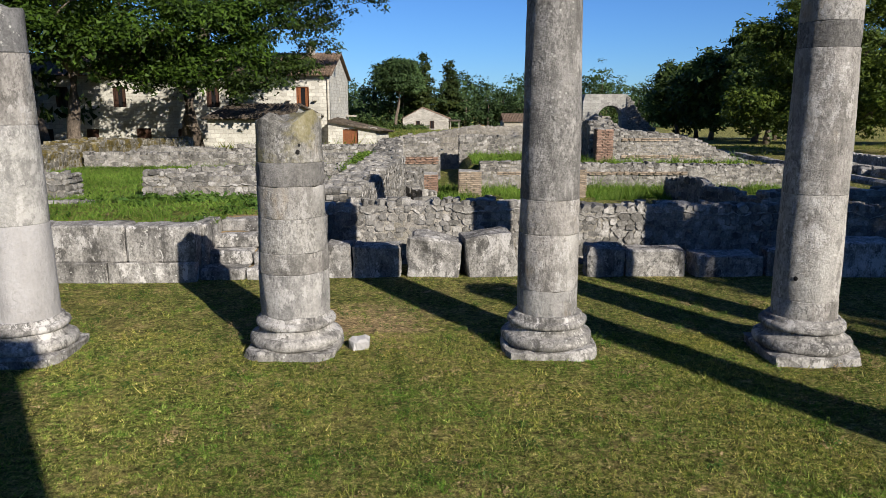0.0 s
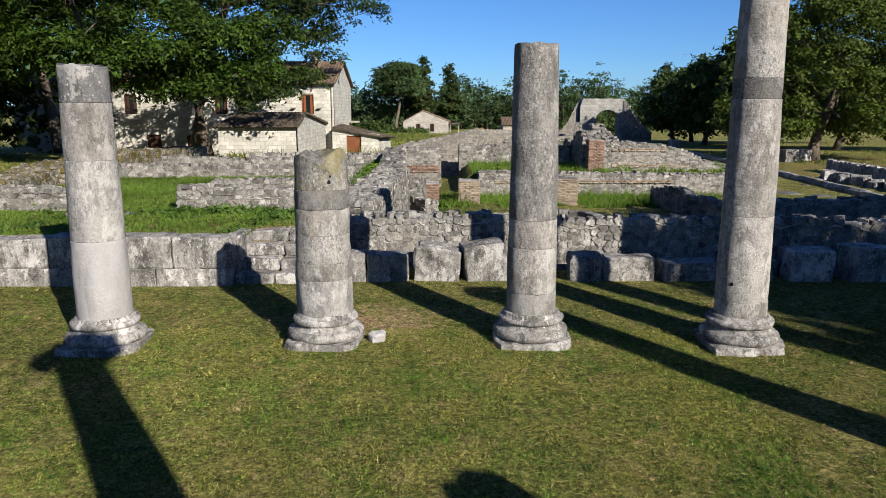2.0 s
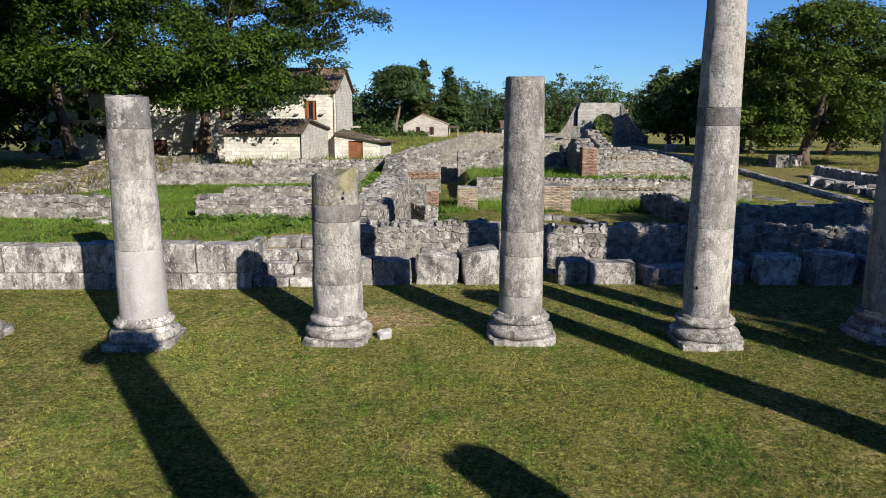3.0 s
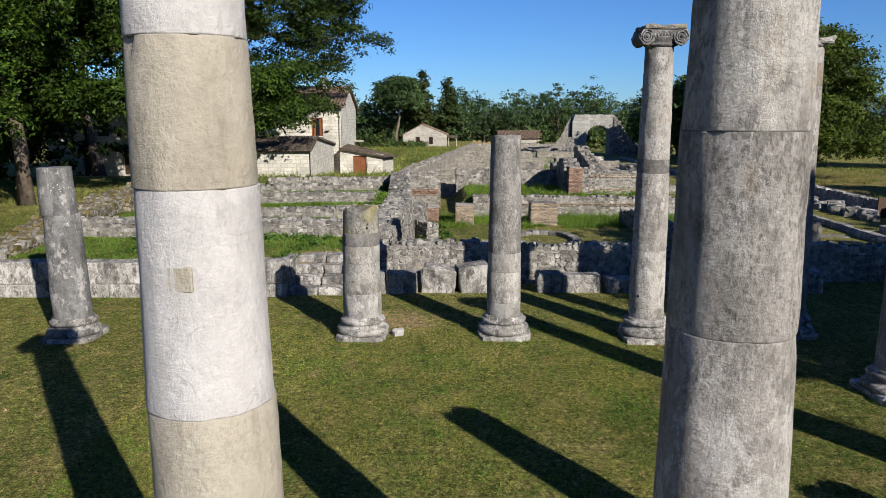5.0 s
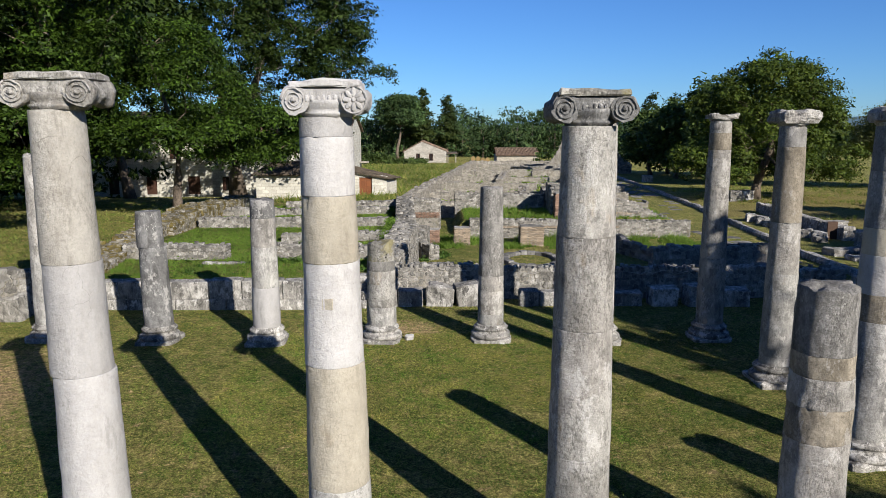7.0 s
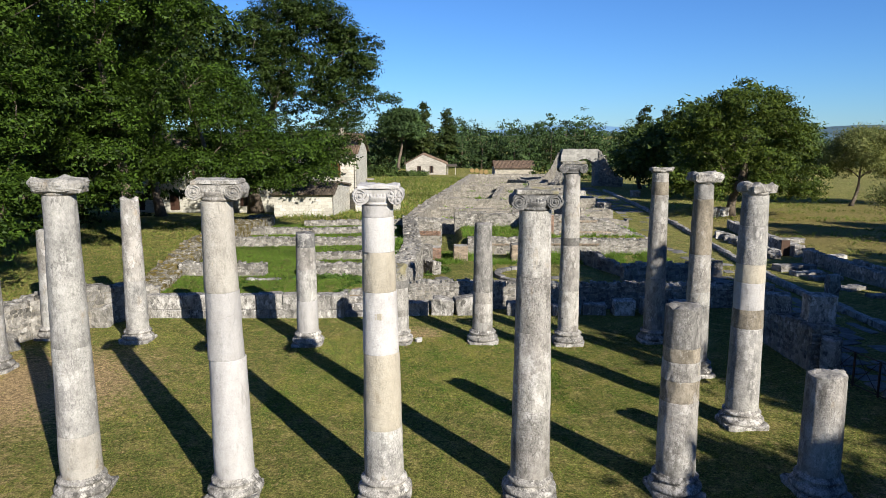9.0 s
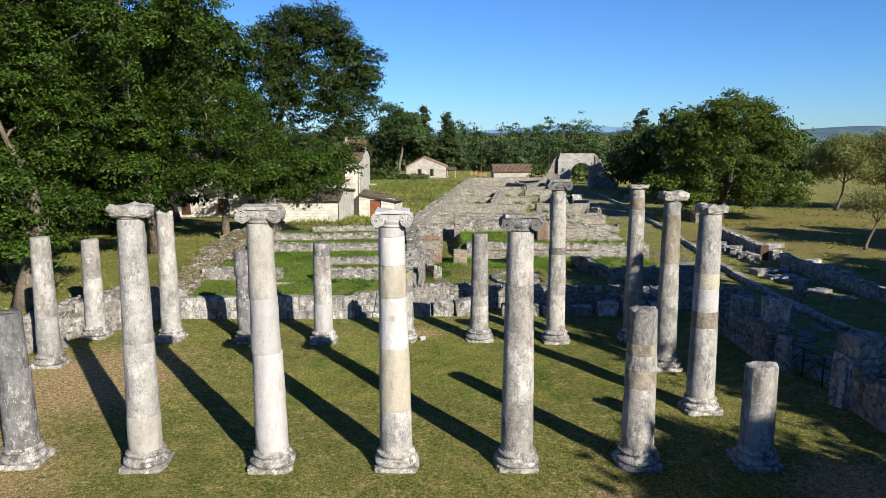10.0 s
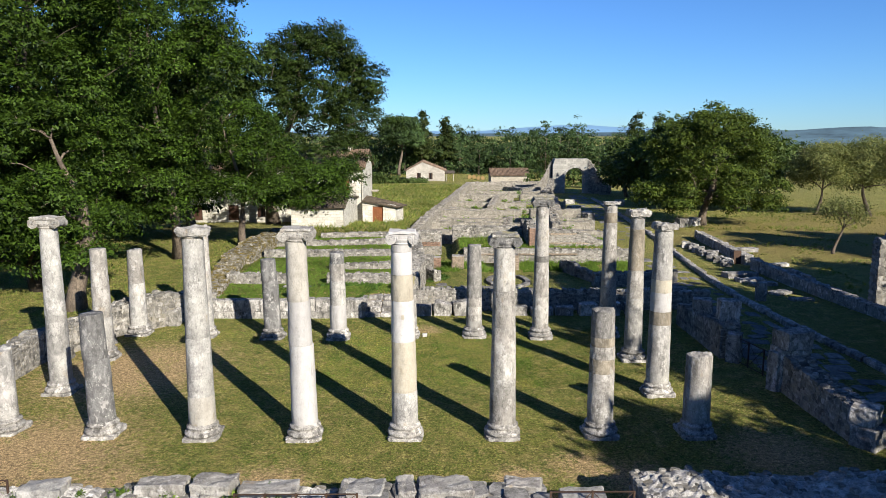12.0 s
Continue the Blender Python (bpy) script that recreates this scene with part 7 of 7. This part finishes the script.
# ---- grass ----
def blades(name, count, area, height, width, material, seed, label, keep=None, lean=0.6, tuft=8, spread=0.05):
    rg = np.random.default_rng(seed)
    x0, x1, y0, y1 = area
    m = count // tuft
    px, py = rg.uniform(x0, x1, m), rg.uniform(y0, y1, m)
    if keep:
        ok = np.array([keep(a, b) for a, b in zip(px, py)])
        px, py = px[ok], py[ok]
    m = len(px)
    n = m * tuft
    p = np.repeat(np.stack([px, py, np.array([ground_z(a, b) for a, b in zip(px, py)])], 1), tuft, axis=0)
    p[:, :2] += rg.normal(0, spread, (n, 2))
    a = rg.uniform(0, 2 * np.pi, n)
    h = np.repeat(height * np.exp(rg.normal(-0.1, 0.45, m)), tuft) * (0.6 + 0.8 * rg.random(n))
    side = np.stack([np.cos(a), np.sin(a), np.zeros(n)], 1) * (width * (0.6 + 0.8 * rg.random(n)))[:, None]
    away = np.repeat(rg.normal(0, lean * 0.6, (m, 2)), tuft, axis=0) + rg.normal(0, lean * 0.8, (n, 2))
    tip = np.stack([away[:, 0] * h, away[:, 1] * h, h], 1)
    v = np.stack([p - side, p + side, p + tip], 1)
    me = bpy.data.meshes.new(name)
    me.vertices.add(n * 3)
    me.vertices.foreach_set("co", v.reshape(-1))
    me.loops.add(n * 3)
    me.loops.foreach_set("vertex_index", np.arange(n * 3, dtype=np.int32))
    me.polygons.add(n)
    me.polygons.foreach_set("loop_start", np.arange(0, n * 3, 3, dtype=np.int32))
    me.materials.append(material)
    me.update()
    return tagged(new(name, me), label, "grass", kind="stuff")


def worn(x, y):
    return noise.noise(Vector((x * 0.9, y * 0.9, 7))) + 0.5 * noise.noise(Vector((x * 2.6, y * 2.6, 3))) < 0.28 + 0.5 * noise.random() and not (x < -8.5 and y < 7 and noise.noise(Vector((x, y, 2))) < 0.1)


MOWN, DARKER = "short mown grass blades, partly dry", "short mown grass blades, darker in tone"
blades("lawn_grass", 180000, (-14.5, 3.2, -6.2, 10.9), 0.024, 0.0042, BLADE, 1, MOWN, worn, 0.8, 9, 0.03)
blades("lawn_grass_east", 85000, (2.4, 10, -6.2, 10.9), 0.024, 0.0042, EASTBLADE, 11, DARKER, worn, 0.8, 9, 0.03)
blades("lawn_grass_front", 260000, (-4.6, 3.2, 1.6, 8.2), 0.015, 0.0027, BLADE, 2, MOWN, worn, 0.7, 12, 0.018)
blades("lawn_grass_corner", 100000, (2.2, 6.2, 1.6, 8.2), 0.015, 0.0027, EASTBLADE, 12, DARKER, worn, 0.7, 12, 0.018)
blades("terrace_grass", 110000, (-11, -2.4, 11.3, 33), 0.06, 0.008, TALLBLADE, 3, "long green grass on the terrace")
blades("sunken_grass", 34000, (-1.4, 12.5, 24, 27.3), 0.17, 0.011, TALLBLADE, 4, "long green grass in the sunken rooms", lambda a, b: noise.noise(Vector((a * 0.8, b * 0.8, 1))) > -0.15)
blades("step_grass", 14000, (1.2, 12, 28, 33.2), 0.15, 0.013, TALLBLADE, 5, "long green grass behind the terrace wall")
blades("slope_grass", 40000, (-12, 4, 36, 110), 0.24, 0.03, HAYBLADE, 6, "long meadow grass on the slope", lambda a, b: a < retaining_x(b) - 0.5)
blades("meadow_grass", 60000, (20.5, 62, 16, 62), 0.13, 0.022, HAYBLADE, 7, "uneven dry meadow grass", lambda a, b: noise.noise(Vector((a * 0.3, b * 0.3, 1))) > 0.0)
blades("west_grass", 40000, (-26, -11.5, 2, 34), 0.08, 0.012, HAYBLADE, 8, "shaded grass under the trees", lambda a, b: a < -15.2 or b > 12)
block((-0.9, 7.62, -0.02), (0.19, 0.16, 0.15), 400, 20, (0, 0), WHITE, "small white stone lying on the lawn", rough=0.06, cuts=2)


def weeds(name, count, area, spread, leaves, size, material, seed, label, keep=None, lift=0.0):
    """Low leafy weeds in small tufts."""
    rg = np.random.default_rng(seed)
    pts = []
    while len(pts) < count:
        a, b = rg.uniform(area[0], area[1]), rg.uniform(area[2], area[3])
        if keep is None or keep(a, b):
            pts.append(((a, b, ground_z(a, b) + size * 0.5 + lift), (spread * rg.uniform(0.5, 1.2), spread * rg.uniform(0.5, 1.2), size * 0.8)))
    ob = new(name, leaf_mesh(name, pts, count * leaves, size, material, seed, 0.0, spread * 0.4, 0.2))
    return tagged(ob, label, "weeds", kind="stuff")


WEED = leaf_material("broad_weed_leaf", (0.035, 0.075, 0.014), (0.075, 0.12, 0.022))
CLOVER = leaf_material("clover_leaf", (0.03, 0.065, 0.012), (0.085, 0.135, 0.026))
STRAW = leaf_material("dry_straw", (0.16, 0.115, 0.055), (0.36, 0.27, 0.14))
weeds("lawn_weeds", 700, (-8, 8, -5, 10), 0.11, 46, 0.02, CLOVER, 31, "small dark green clover tufts in the lawn")
weeds("lawn_straw", 520, (-9, 6, -5, 10), 0.10, 40, 0.018, STRAW, 38, "small patches of dry straw in the lawn")
weeds("terrace_weeds", 24, (-9, -2.6, 11.5, 14.3), 0.22, 60, 0.07, WEED, 32, "leafy green weeds at the foot of the ruin walls")
weeds("terrace_weeds_tall", 13, (-6.4, -3.0, 13.9, 14.4), 0.22, 80, 0.09, WEED, 33, "leafy green weeds at the foot of the ruin walls")
weeds("wall_top_weeds", 50, (-2.35, -1.75, 13, 30), 0.2, 40, 0.05, TALLBLADE, 34, "grass and weeds growing on the broad wall", lambda a, b: ground_z(a, b) > 0.5, 0.42)
weeds("pit_weeds", 24, (-1.0, 0.2, 21.0, 24.8), 0.25, 60, 0.08, WEED, 35, "leafy weeds beside the brick piers")
weeds("south_wall_weeds", 46, (-12.5, -3.0, -7.85, -6.75), 0.16, 36, 0.055, TALLBLADE, 36, "grass and weeds in the joints of the south wall", None, 0.68)
weeds("field_weeds", 170, (0, 13.5, 37, 100), 0.5, 26, 0.13, TALLBLADE, 37, "grass tufts among the ruin walls", lambda a, b: a > retaining_x(b) + 0.6, 0.2)
